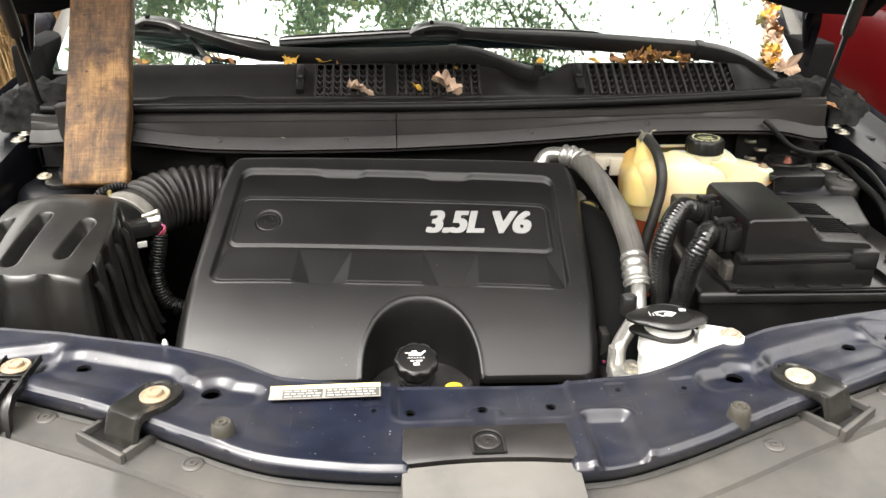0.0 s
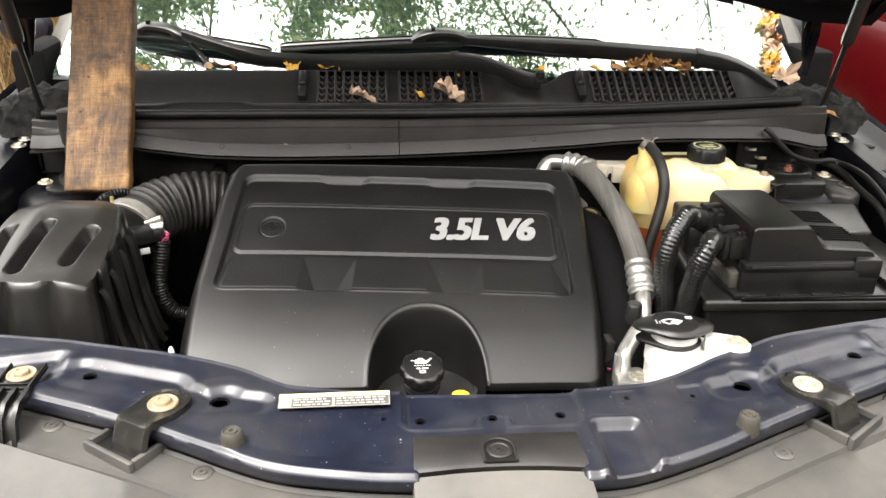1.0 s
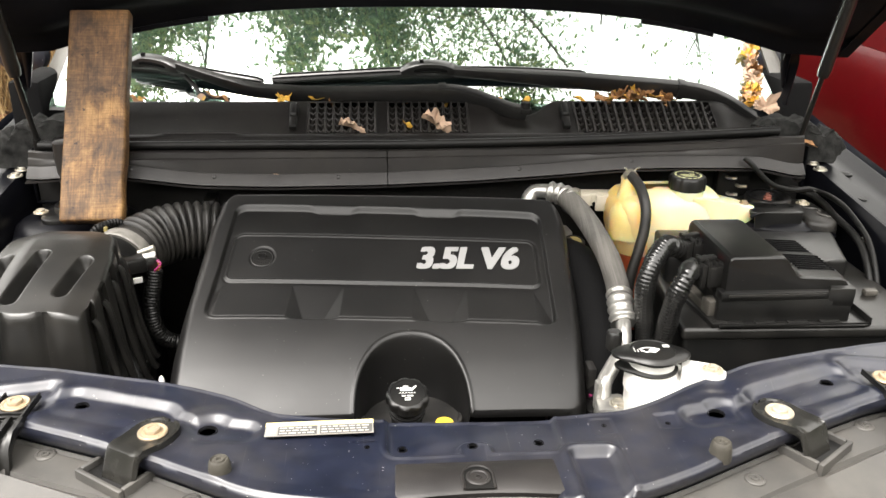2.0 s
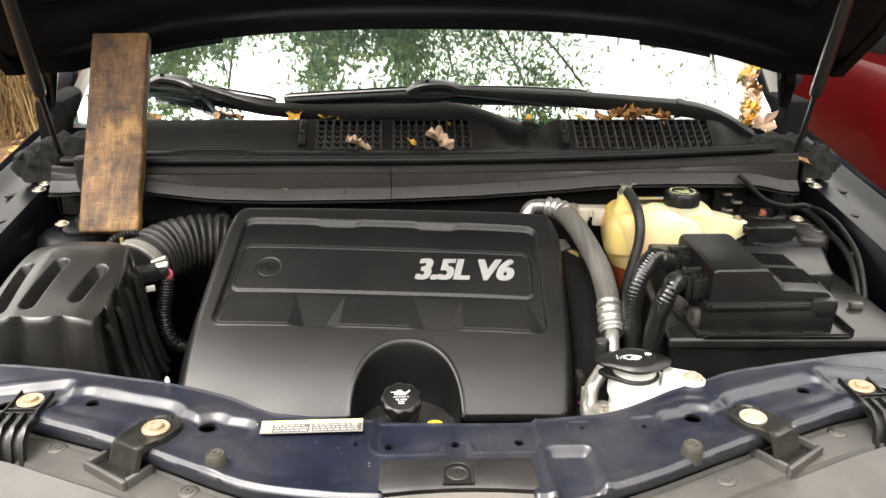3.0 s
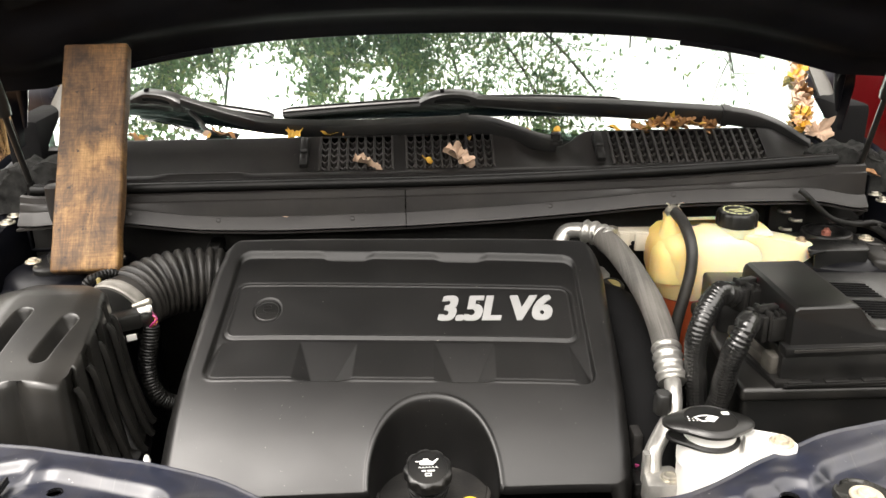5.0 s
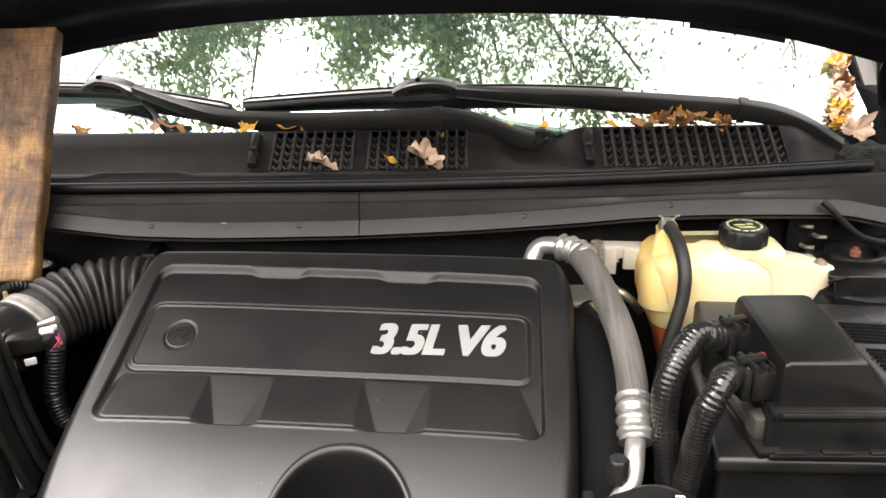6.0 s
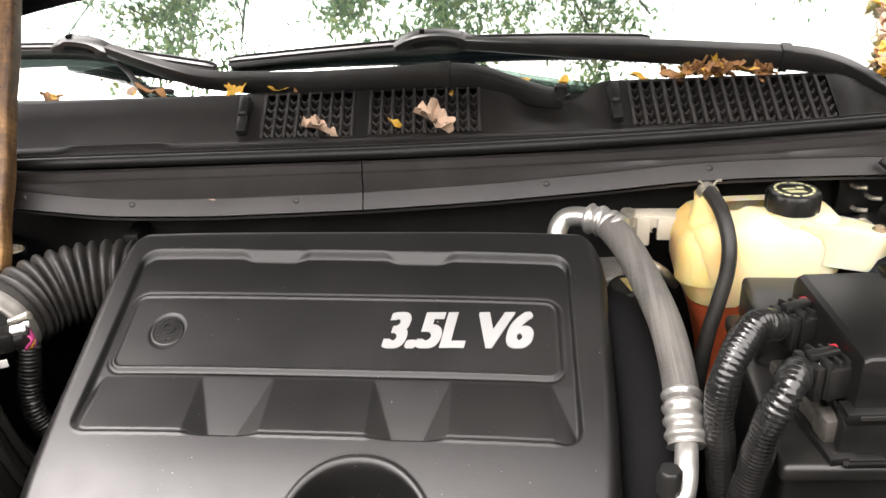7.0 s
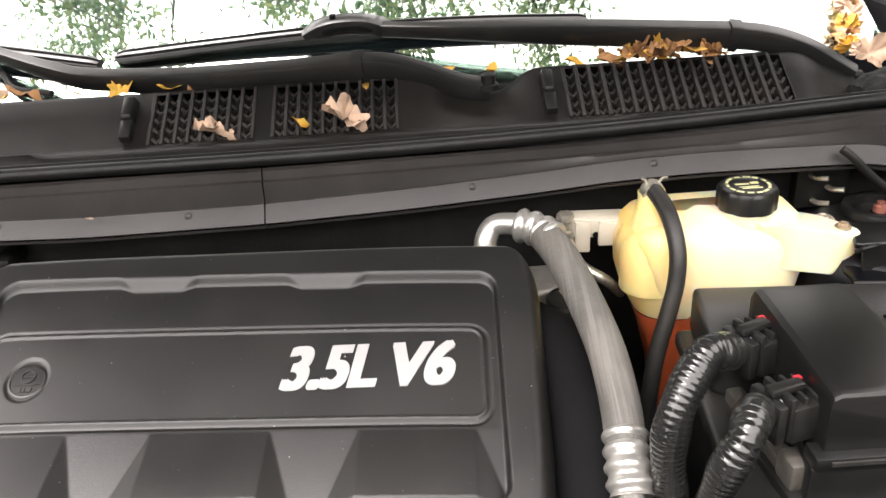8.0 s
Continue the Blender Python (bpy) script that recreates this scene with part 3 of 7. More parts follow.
def lofted_car(parent, mats, x, y0, stations, roof, wheels_y, half):
    """A closed car body: lower body, greenhouse with panes, wheels."""
    paint, glass = mats
    def ring(y, w, zs, zt):
        h = half * w
        return [(-h * 0.9, y, zs), (-h * 0.98, y, zs + 0.12), (-h, y, (zs + zt) / 2), (-h * 0.985, y, zt - 0.1), (-h * 0.93, y, zt - 0.02), (-h * 0.6, y, zt + 0.02), (0, y, zt + 0.035),
                (h * 0.6, y, zt + 0.02), (h * 0.93, y, zt - 0.02), (h * 0.985, y, zt - 0.1), (h, y, (zs + zt) / 2), (h * 0.98, y, zs + 0.12), (h * 0.9, y, zs)]
    rows = [[(x + p[0], y0 + p[1], p[2]) for p in ring(*s)] for s in stations]
    bm = sheet(B(), rows)
    for r in (rows[0], rows[-1]):
        bm.faces.new([bm.verts.new(p) for p in r])
    bmesh.ops.remove_doubles(bm, verts=bm.verts, dist=0.001)
    part("body", bm, paint, parent)
    ya, yb, yc, yd, zb, zt = roof
    g = B()
    wa, wb = half * 0.93, half * 0.74
    low, high = [(-wa, ya), (wa, ya), (wa, yd), (-wa, yd)], [(-wb, yb), (wb, yb), (wb, yc), (-wb, yc)]
    lo = [g.verts.new((x + p[0], y0 + p[1], zb)) for p in low]
    hi = [g.verts.new((x + p[0], y0 + p[1], zt)) for p in high]
    g.faces.new(hi)
    for i in range(4):
        g.faces.new((lo[i], lo[(i + 1) % 4], hi[(i + 1) % 4], hi[i]))
    bmesh.ops.bevel(g, geom=list(g.edges), offset=0.05, segments=3, affect="EDGES", clamp_overlap=True)
    part("roof", g, paint, parent)
    for s in (-1, 1):
        cut = [0.06, 0.36, 0.40, 0.68, 0.72, 0.95]
        for a, b in zip(cut[::2], cut[1::2]):
            p = B()
            q = []
            for u, w in ((a, 0.1), (b, 0.1), (b, 0.86), (a, 0.86)):
                yy = (ya + (yd - ya) * u) * (1 - w) + (yb + (yc - yb) * u) * w
                xx = wa * (1 - w) + wb * w + 0.006
                q.append((x + s * xx, y0 + yy, zb + (zt - zb) * w))
            p.faces.new([p.verts.new(v) for v in q])
            bmesh.ops.solidify(p, geom=list(p.faces), thickness=0.004)
            part("side_window", p, glass, parent)
        for wy in wheels_y:
            m = Matrix.Translation((x + s * (half - 0.09), y0 + wy, 0.33)) @ Euler((0, radians(90 * s), 0)).to_matrix().to_4x4()
            w = part("wheel", lathe(B(), [(0.1, -0.1), (0.27, -0.1), (0.325, -0.08), (0.335, 0), (0.325, 0.085), (0.25, 0.1), (0.22, 0.09)], 36, m), TYRE, parent)
            part("rim", lathe(B(), [(0.225, 0.0), (0.225, 0.095), (0.19, 0.075), (0.07, 0.085), (0.03, 0.095)], 30, m, wave=lambda a, i: 1 + (0.06 * math.cos(5 * a) if i > 1 else 0)), STEEL, w)
            part("wheel_arch", lathe(B(), [(0.40, -0.12), (0.40, 0.094), (0.345, 0.094), (0.345, -0.12)], 40, m), RUBBER, parent)


def sky_blockers():
    """Unseen dark planting, added to block low sky light behind the camera and around."""
    rng = random.Random(12)
    rows = []
    for k in range(9):
        v = k / 8
        rows.append([(x + rng.gauss(0, 0.12), -4.6 - 0.03 * x ** 2 * 0.5 + 0.9 * (v - 0.4) ** 2 + rng.gauss(0, 0.16), -0.05 + 3.4 * v + (rng.gauss(0, 0.15) if k == 8 else 0)) for x in np.linspace(-5.5, 5.5, 60)])
    solo("hedge", sheet(B(), rows, (0, -0.8, 0)), BLOCKER_LEAF, "unseen dark hedge added to block low front light", "hedge", kind="structure")
    # unseen dark evergreens, added on the other three sides to cut low sky light
    line = [Vector((-7.6, -5.5, 0)), Vector((-8.6, 2.0, 0)), Vector((-8.2, 9.0, 0)), Vector((-4.0, 12.4, 0)), Vector((2.0, 12.8, 0)), Vector((6.4, 10.0, 0)), Vector((7.0, 3.0, 0)), Vector((6.2, -5.5, 0))]
    way, _ = curve_points(line, 0.22)
    rows = []
    for k in range(12):
        v = k / 11
        row = []
        for i, p in enumerate(way):
            side = Vector((p.x, p.y - 2.0, 0)).normalized()
            top = 5.2 + 1.1 * noise.noise(p * 0.45) + 0.5 * noise.noise(p * 1.7)
            row.append(p + side * (1.6 * (v - 0.35) ** 2 + 0.30 * noise.noise(Vector((i * 0.31, v * 6, 2.0))) + rng.gauss(0, 0.10)) + Vector((0, 0, -0.05 + top * v)))
        rows.append(row)
    trees = solo("hedge", sheet(B(), rows, (0, 0, -0.4)), BLOCKER_LEAF, "unseen dark evergreens added to block low side light", "hedge", kind="structure")
    spots = []
    for _ in range(14000):
        j, i = rng.randrange(1, 12), rng.randrange(len(way))
        p = rows[j][i]
        out = Vector((-p.x, 2.0 - p.y, 0)).normalized()
        spots.append((turned(p + out * rng.uniform(-0.05, 0.30) + Vector((rng.gauss(0, 0.15), rng.gauss(0, 0.15), rng.gauss(0, 0.25))), rng, 0.9), rng.uniform(0.14, 0.34)))
    quick_leaves("foliage", spots, LEAF, "", "", trees)


BLOCKER_LEAF = mat("blocker_leaves", (0.035, 0.05, 0.022), 0.85, var=0.6, scale=9, bump=1.0, grain=30, spec=0.2)
sky_blockers()
ground()
litter()
reeds()
rng = random.Random(4)
limbs = []
for k in range(20):
    x = -4.0 + 6.0 * k / 19
    limbs.append(((x + rng.gauss(0, 0.4), rng.uniform(2.0, 4.0), rng.uniform(5.8, 7.8)), (x * 0.6 - 0.6 + rng.gauss(0, 0.3), rng.uniform(5.0, 6.5), rng.uniform(7.4, 8.6))))
tree((-1.0, 8.4, 0), limbs, 54, 3, "broad tree with drooping leafy green branches over the car", 1.5)
limbs = []
for k in range(10):
    x = 1.6 + 6.0 * k / 9
    limbs.append(((x + rng.gauss(0, 0.4), rng.uniform(3.0, 5.0), rng.uniform(6.4, 8.2)), (x * 0.7 + 1.0, rng.uniform(6.0, 7.5), rng.uniform(7.6, 9.0))))
tree((3.6, 9.6, 0), limbs, 13, 8, "slender tree with sparse green leaves and bare twigs", 1.2)

red_car = thing("parked_car", (2.72, 3.0, 0), "dark red car parked alongside on leafy soil", "car")
lofted_car(red_car, (REDPAINT, GLASSDARK), 2.72, 1.2,
           [(-0.55, 0.80, 0.30, 0.70), (-0.4, 0.92, 0.24, 0.82), (0.2, 0.98, 0.22, 0.95), (0.8, 1.0, 0.22, 1.0), (2.0, 1.0, 0.22, 1.03), (3.2, 1.0, 0.22, 1.04), (3.8, 0.96, 0.26, 1.0), (4.0, 0.86, 0.34, 0.9)],
           (0.75, 1.5, 3.2, 3.85, 1.0, 1.52), (0.25, 3.05), 0.92)

# ---- the car round the engine bay ----
car = thing("car", (0, 2.0, 0), "dark navy blue car standing with its hood open", "car")
lofted_car(car, (CARPAINT, GLASSDARK), 0, 1.9,
           [(0.0, 0.98, 0.24, 1.10), (0.5, 1.0, 0.22, 1.10), (1.6, 1.0, 0.22, 1.10), (2.3, 0.99, 0.24, 1.10), (2.6, 0.95, 0.30, 1.06), (2.68, 0.88, 0.4, 0.95)],
           (0.0, 0.42, 2.2, 2.55, 1.08, 1.70), (1.75,), 0.93)


def fender(s):
    ys = [0.50, 0.56, 0.65, 0.8, 1.0, 1.2, 1.4, 1.6, 1.75, 1.91]
    rows = []
    for y in ys:
        k = max(0, (0.85 - y) / 0.35)
        zt = 0.995 + 0.085 * (y - 0.7) / 0.7 if y < 1.4 else 1.08 + 0.14 * (y - 1.4) - 0.1 * max(0, y - 1.6)
        zt -= 0.05 * k * k
        xo = 0.0 - 0.17 * k * k
        rows.append([(s * (x + xo), y, z) for x, z in ((0.795, zt - 0.05), (0.80, zt - 0.006), (0.803, zt), (0.808, zt - 0.005), (0.83, zt - 0.032), (0.88, zt - 0.085), (0.915, zt - 0.14), (0.925, 0.75), (0.92, 0.5), (0.89, 0.28))])
    part("fender", sheet(B(), rows, (-s * 0.002, 0, -0.002)), CARPAINT, car)
    rows = []
    for y in [0.66, 0.8, 1.0, 1.2, 1.36, 1.5, 1.8]:
        zr = 0.99 + 0.085 * (y - 0.7) / 0.7
        rows.append([(s * x, y, z) for x, z in ((0.79, zr + 0.0), (0.77, zr - 0.012), (0.725, zr - 0.008), (0.72, zr + 0.002), (0.685, zr + 0.004), (0.675, zr - 0.008), (0.665, zr - 0.04), (0.655, zr - 0.2), (0.64, 0.35))])
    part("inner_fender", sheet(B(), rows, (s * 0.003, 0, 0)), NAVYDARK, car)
    m = Matrix.Translation((s * 0.83, 1.04, 0.33)) @ Euler((0, radians(90 * s), 0)).to_matrix().to_4x4()
    w = part("wheel", lathe(B(), [(0.1, -0.1), (0.27, -0.1), (0.325, -0.08), (0.335, 0), (0.325, 0.085), (0.25, 0.1), (0.22, 0.09)], 36, m), TYRE, car)
    part("rim", lathe(B(), [(0.225, 0.0), (0.225, 0.095), (0.19, 0.075), (0.07, 0.085), (0.03, 0.095)], 30, m), STEEL, w)


fender(-1)
fender(1)
part("firewall", box(B(), -0.66, 0.66, 1.335, 1.36, 0.35, 1.075, 0.004), DARK, car)
part("floor_pan", box(B(), -0.66, 0.66, 0.5, 1.36, 0.30, 0.33, 0.004), DARK, car)
part("radiator", box(B(), -0.44, 0.44, 0.60, 0.66, 0.36, 0.925, 0.004), DARK, car)
part("bumper", sheet(B(), [[(x, 0.30 + 0.28 * (abs(x) / 0.9) ** 2.4 + dy, z) for x in np.linspace(-0.92, 0.92, 31)]
                           for dy, z in ((0.10, 0.80), (0.05, 0.80), (0.0, 0.77), (-0.02, 0.70), (-0.03, 0.55), (0.0, 0.40), (0.06, 0.24))], (0, 0.004, -0.001)), NAVY, car)
for s in (-1, 1):
    part("headlamp", sheet(B(), [[(s * (0.52 + 0.30 * u), 0.40 + 0.10 * u * u + 0.12 * v, 0.80 + 0.17 * v - 0.02 * u) for u in np.linspace(0, 1, 10)] for v in np.linspace(0, 1, 8)], (0, 0.06, -0.03)), LAMP, car, "clear headlamp lens")


# ---- radiator support with its pressed panel ----
REAR = ([-0.62, -0.539, -0.452, -0.338, -0.259, -0.213, -0.15, -0.09, 0.08, 0.165, 0.20, 0.248, 0.341, 0.45, 0.515, 0.62],
        [0.848, 0.842, 0.826, 0.792, 0.758, 0.723, 0.708, 0.702, 0.698, 0.706, 0.722, 0.752, 0.797, 0.826, 0.838, 0.848])
CREASE = ([-0.62, -0.492, -0.454, -0.362, -0.308, -0.258, -0.208, -0.142, -0.091, 0.089, 0.122, 0.192, 0.298, 0.437, 0.50, 0.62],
          [0.742, 0.729, 0.712, 0.672, 0.644, 0.614, 0.589, 0.576, 0.570, 0.564, 0.570, 0.597, 0.648, 0.709, 0.727, 0.740])


def soft_interp(x, tab, w=0.02):
    return np.mean([np.interp(x + d, *tab) for d in np.linspace(-w, w, 7)], axis=0)


HOLES = [(-0.418, 0.757, 0.0072), (-0.275, 0.701, 0.0092), (0.264, 0.703, 0.0092), (0.418, 0.759, 0.0072), (-0.077, 0.657, 0.0045), (-0.007, 0.654, 0.0045), (0.061, 0.660, 0.0045),
         (-0.112, 0.659, 0.002), (0.134, 0.683, 0.002), (0.203, 0.684, 0.002), (-0.515, 0.757, 0.0085), (0.515, 0.757, 0.0085)]


def support_height(x, y):
    z = np.full_like(x, 0.990)
    for s in (-1, 1):
        sx = x * s
        mid = np.interp(sx, [0.22, 0.272, 0.326, 0.43, 0.5], [0.69, 0.70, 0.722, 0.756, 0.77])
        above = 0.2 + 0.8 * ss(-0.012, 0.014, y - mid)
        d = np.minimum(capsule(sx, y, 0.43, 0.756, 0.335, 0.722, 0.022), np.hypot(sx - 0.326, y - 0.695) - 0.034)
        z -= 0.0062 * ss(0.0105, -0.0055, d - 0.002) * (0.40 + 0.60 * above)
        z += 0.0012 * ss(0.016, 0.0, np.abs(d - 0.015)) * above
        d2 = np.minimum(np.hypot(sx - 0.272, y - 0.700) - 0.019, capsule(sx, y, 0.272, 0.70, 0.240, 0.692, 0.014))
        z -= 0.0058 * ss(0.0095, -0.0055, d2) * (0.4 + 0.6 * above) * ss(-0.004, 0.008, d)
        z += 0.0016 * ss(0.014, 0.0, np.abs(d2 - 0.014)) * above
        z += 0.003 * ss(0.010, -0.006, np.hypot(sx - 0.326, y - 0.690) - 0.032)
        d3 = rrect(sx, y + 0.25 * (sx - 0.5), 0.455, 0.60, 0.735, 0.79, 0.012)
        z -= 0.0065 * ss(0.009, -0.007, d3)
        z += 0.0012 * ss(0.012, 0.0, np.abs(d3 - 0.010)) * (0.35 + 0.65 * ss(-0.01, 0.01, y + 0.25 * (sx - 0.5) - 0.762))
    d = rrect(x, y, -0.092, 0.082, 0.643, 0.725, 0.012)
    tab = rrect(x, y, -0.022, 0.012, 0.60, 0.662, 0.012)
    d = np.maximum(d, -tab)
    z -= 0.0034 * ss(0.0025, -0.0025, d)
    z += 0.0010 * ss(0.005, 0.0, np.abs(d - 0.003))
    d = rrect(x, y, 0.091, 0.131, 0.556, 0.642, 0.005)
    z -= 0.0080 * ss(0.007, -0.005, d)
    z += 0.0020 * ss(0.008, 0.0, np.abs(d - 0.007))
    d = rrect(x, y, 0.192, 0.216, 0.674, 0.70, 0.003)
    z -= 0.002 * ss(0.003, -0.003, d)
    for q in (-0.114, 0.132):
        z -= 0.0012 * ss(0.002, -0.002, rrect(x, y, q - 0.011, q + 0.011, 0.668, 0.694, 0.003))
    z += 0.002 * ss(0.020, 0.0, np.hypot(x + 0.25, y - 0.628)) + 0.002 * ss(0.020, 0.0, np.hypot(x - 0.237, y - 0.627))
    z += 0.0009 * np.sin(x * 21 + 1) * np.sin(y * 33) + 0.0003 * np.sin(x * 90) * np.sin(y * 70 + x * 40)
    # let in under the latch cover
    z -= 0.010 * ss(0.004, -0.004, rrect(x, y, -0.080, 0.064, 0.50, 0.620, 0.003))
    return z


def radiator_support():
    t = thing("radiator_support", (0, 0.70, 0.93), "navy painted pressed steel radiator support with dusty scuffs", "car panel")
    xs = np.linspace(-0.62, 0.62, 640)
    yr, yf = soft_interp(xs, REAR, 0.012), soft_interp(xs, CREASE, 0.02)
    rows = []
    rows.append(np.stack([xs, yr + 0.001, np.full_like(xs, 0.955)], 1))
    rows.append(np.stack([xs, yr + 0.001, np.full_like(xs, 0.986)], 1))
    n = 116
    for j in range(n):
        v = j / (n - 1)
        y = yr + (yf - yr) * v
        lip = 0.0012 * ss(0.005, 0.0, yr - y)
        rows.append(np.stack([xs, y, support_height(xs, y) + lip + 0.0012 * ss(0.024, 0.008, y - yf) - 0.0030 * ss(0.006, 0.0, y - yf)], 1))
    under = np.where((xs > -0.080) & (xs < 0.064), -0.010, 0.0)
    for dy, dz in ((-0.0016, -0.0045), (-0.0022, -0.009), (0.001, -0.015), (0.008, -0.024), (0.012, -0.030), (0.012, -0.06)):
        rows.append(np.stack([xs, yf + dy, 0.99 + dz + under], 1))
    bm = sheet(B(), [[tuple(p) for p in r] for r in rows])
    gone = [f for f in bm.faces if any((f.calc_center_median().x - hx) ** 2 + (f.calc_center_median().y - hy) ** 2 < (hr - 0.0003) ** 2 for hx, hy, hr in HOLES)]
    bmesh.ops.delete(bm, geom=gone, context="FACES")
    panel = part("panel", bm, NAVY, t, angle=50)
    # black rim and floor: the dark of each hole put into the colour
    for hx, hy, hr in HOLES:
        z = float(support_height(np.array([hx]), np.array([hy]))[0])
        part("hole_rim_shade", lathe(B(), [(hr + 0.0006, -0.003), (hr + 0.0010, -0.0022), (hr + 0.0008, 0.0004), (hr + 0.0002, 0.0005), (hr, -0.0006), (hr - 0.0002, -0.003)], 28, Matrix.Translation((hx, hy, z))), LINER, panel)
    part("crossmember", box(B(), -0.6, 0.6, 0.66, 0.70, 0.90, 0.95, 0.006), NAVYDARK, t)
    return t


support = radiator_support()


def front_trim():
    t = thing("grille_cover", (0, 0.5, 0.9), "matt grey plastic cover panel over the grille and bumper", "car trim")
    xs = np.linspace(-0.64, 0.64, 120)
    yf = soft_interp(xs, CREASE, 0.025) + 0.006
    rows = []
    for dy, z in ((0.006, 0.950), (0.001, 0.962), (0.0, 0.9668), (-0.0015, 0.9675), (-0.003, 0.9665), (-0.005, 0.9645), (-0.0065, 0.9645), (-0.008, 0.966), (-0.047, 0.9645), (-0.050, 0.9605), (-0.058, 0.9595), (-0.11, 0.953), (-0.18, 0.935), (-0.23, 0.90), (-0.245, 0.87)):
        rows.append([(x, y + dy, z + 0.01 * (abs(x) / 0.5) ** 2 * (1 if dy < -0.05 else 0) - (0.012 * math.exp(-((abs(x) - 0.44) / 0.10) ** 2) if dy < -0.09 else 0)) for x, y in zip(xs, yf)])
    part("panel", sheet(B(), rows, (0, 0, -0.003)), TRIM, t)
    clip = shaped("clip", lathe(B(), [(0.0105, -0.002), (0.0105, 0.0006), (0.0095, 0.0016), (0.008, 0.0018), (0.0075, 0.0008), (0.0045, 0.0010), (0.004, 0.0022), (0.0022, 0.0022), (0.0018, 0.0008), (0.0006, 0.0008)], 24), TRIM)
    for x, y in ((-0.438, 0.699), (-0.278, 0.618), (0.272, 0.617), (0.433, 0.700)):
        place("push_clip", clip, Matrix.Translation((x, y, 0.9655)), t)
    for s in (-1, 1):
        b = B()
        c = Vector((s * 0.3665, 0.645, 0.962))
        r = Matrix.Translation(c) @ Euler((0, 0, radians(s * 36))).to_matrix().to_4x4()
        for x0, x1, y0, y1 in ((-0.033, 0.033, -0.006, 0.0), (-0.033, -0.027, 0.0, 0.045 if s > 0 else 0.028), (0.027, 0.033, 0.0, 0.028 if s > 0 else 0.045)):
            box(b, x0, x1, y0, y1, -0.02, 0.013, 0.002, m=r)
        # dark plate laid over the trim as the shade inside the pocket
        f = box(B(), -0.027, 0.027, 0.0, 0.034, -0.002, 0.0062, 0, m=r)
        part("pocket_shade", f, RUBBER, t)
        part("bracket_pocket", b, TRIM, t)


front_trim()


def latch_cover():
    t = thing("latch_cover", (-0.008, 0.58, 0.96), "grey plastic latch cover with one round clip", "car trim")
    rows = []
    for y, z in ((0.628, 0.982), (0.6272, 0.9915), (0.6255, 0.9928), (0.61, 0.9930), (0.586, 0.9918), (0.5825, 0.9895), (0.579, 0.9872), (0.55, 0.983), (0.50, 0.973), (0.44, 0.956), (0.40, 0.93)):
        hw = 0.0775 + 0.002 * (0.628 - y) / 0.05 if y > 0.578 else 0.0795
        rows.append([(-0.008 + hw * u, y - 0.006 * u * u * (1 if y < 0.6 else 0), z - (0.010 if abs(u) == 1 else 0.001 if abs(u) > 0.98 else 0)) for u in (-1, -0.988, -0.96, -0.5, -0.2, 0, 0.2, 0.5, 0.96, 0.988, 1)])
    part("upper_plate", sheet(B(), rows[:6], (0, 0, -0.008)), COWL, t)
    part("lower_plate", sheet(B(), rows[6:], (0, 0, -0.012)), LITTRIM, t)
    b = B()
    arch = [(-0.0225, 0.5845), (-0.0225, 0.604)] + [(-0.008 - 0.0145 * math.cos(a), 0.604 + 0.0145 * math.sin(a)) for a in np.linspace(0.15, math.pi - 0.15, 12)] + [(0.0065, 0.604), (0.0065, 0.5845)]
    tube(b, [(x, y, 0.9932) for x, y in arch], 0.0014, 8, 0.003)
    part("clip_arch", b, COWL, t)
    # black fill on the plate as the shade of the clip recess
    b = B()
    prism(b, [(x * 0.93 - 0.00056, y) for x, y in arch], 0.9915, 0.9934, 0)
    part("clip_pocket_shade", b, RUBBER, t)
    b = B()
    lathe(b, [(0.0118, 0), (0.0118, 0.0010), (0.0105, 0.0018), (0.009, 0.0018), (0.008, 0.0008), (0.0035, 0.0008), (0.003, 0.0018), (0.0018, 0.0018), (0.0014, 0.0004)], 28, Matrix.Translation((-0.008, 0.600, 0.9935)))
    part("clip", b, COWL, t)


latch_cover()


# ---- cowl, windscreen ----
def cowl_low(x):
    return np.interp(x, [-0.66, -0.60, -0.52, -0.39, -0.27, -0.08, 0.07, 0.21, 0.29, 0.374, 0.51, 0.57, 0.60, 0.68], [1.075, 1.080, 1.083, 1.066, 1.062, 1.064, 1.070, 1.079, 1.086, 1.089, 1.088, 1.086, 1.074, 1.072])


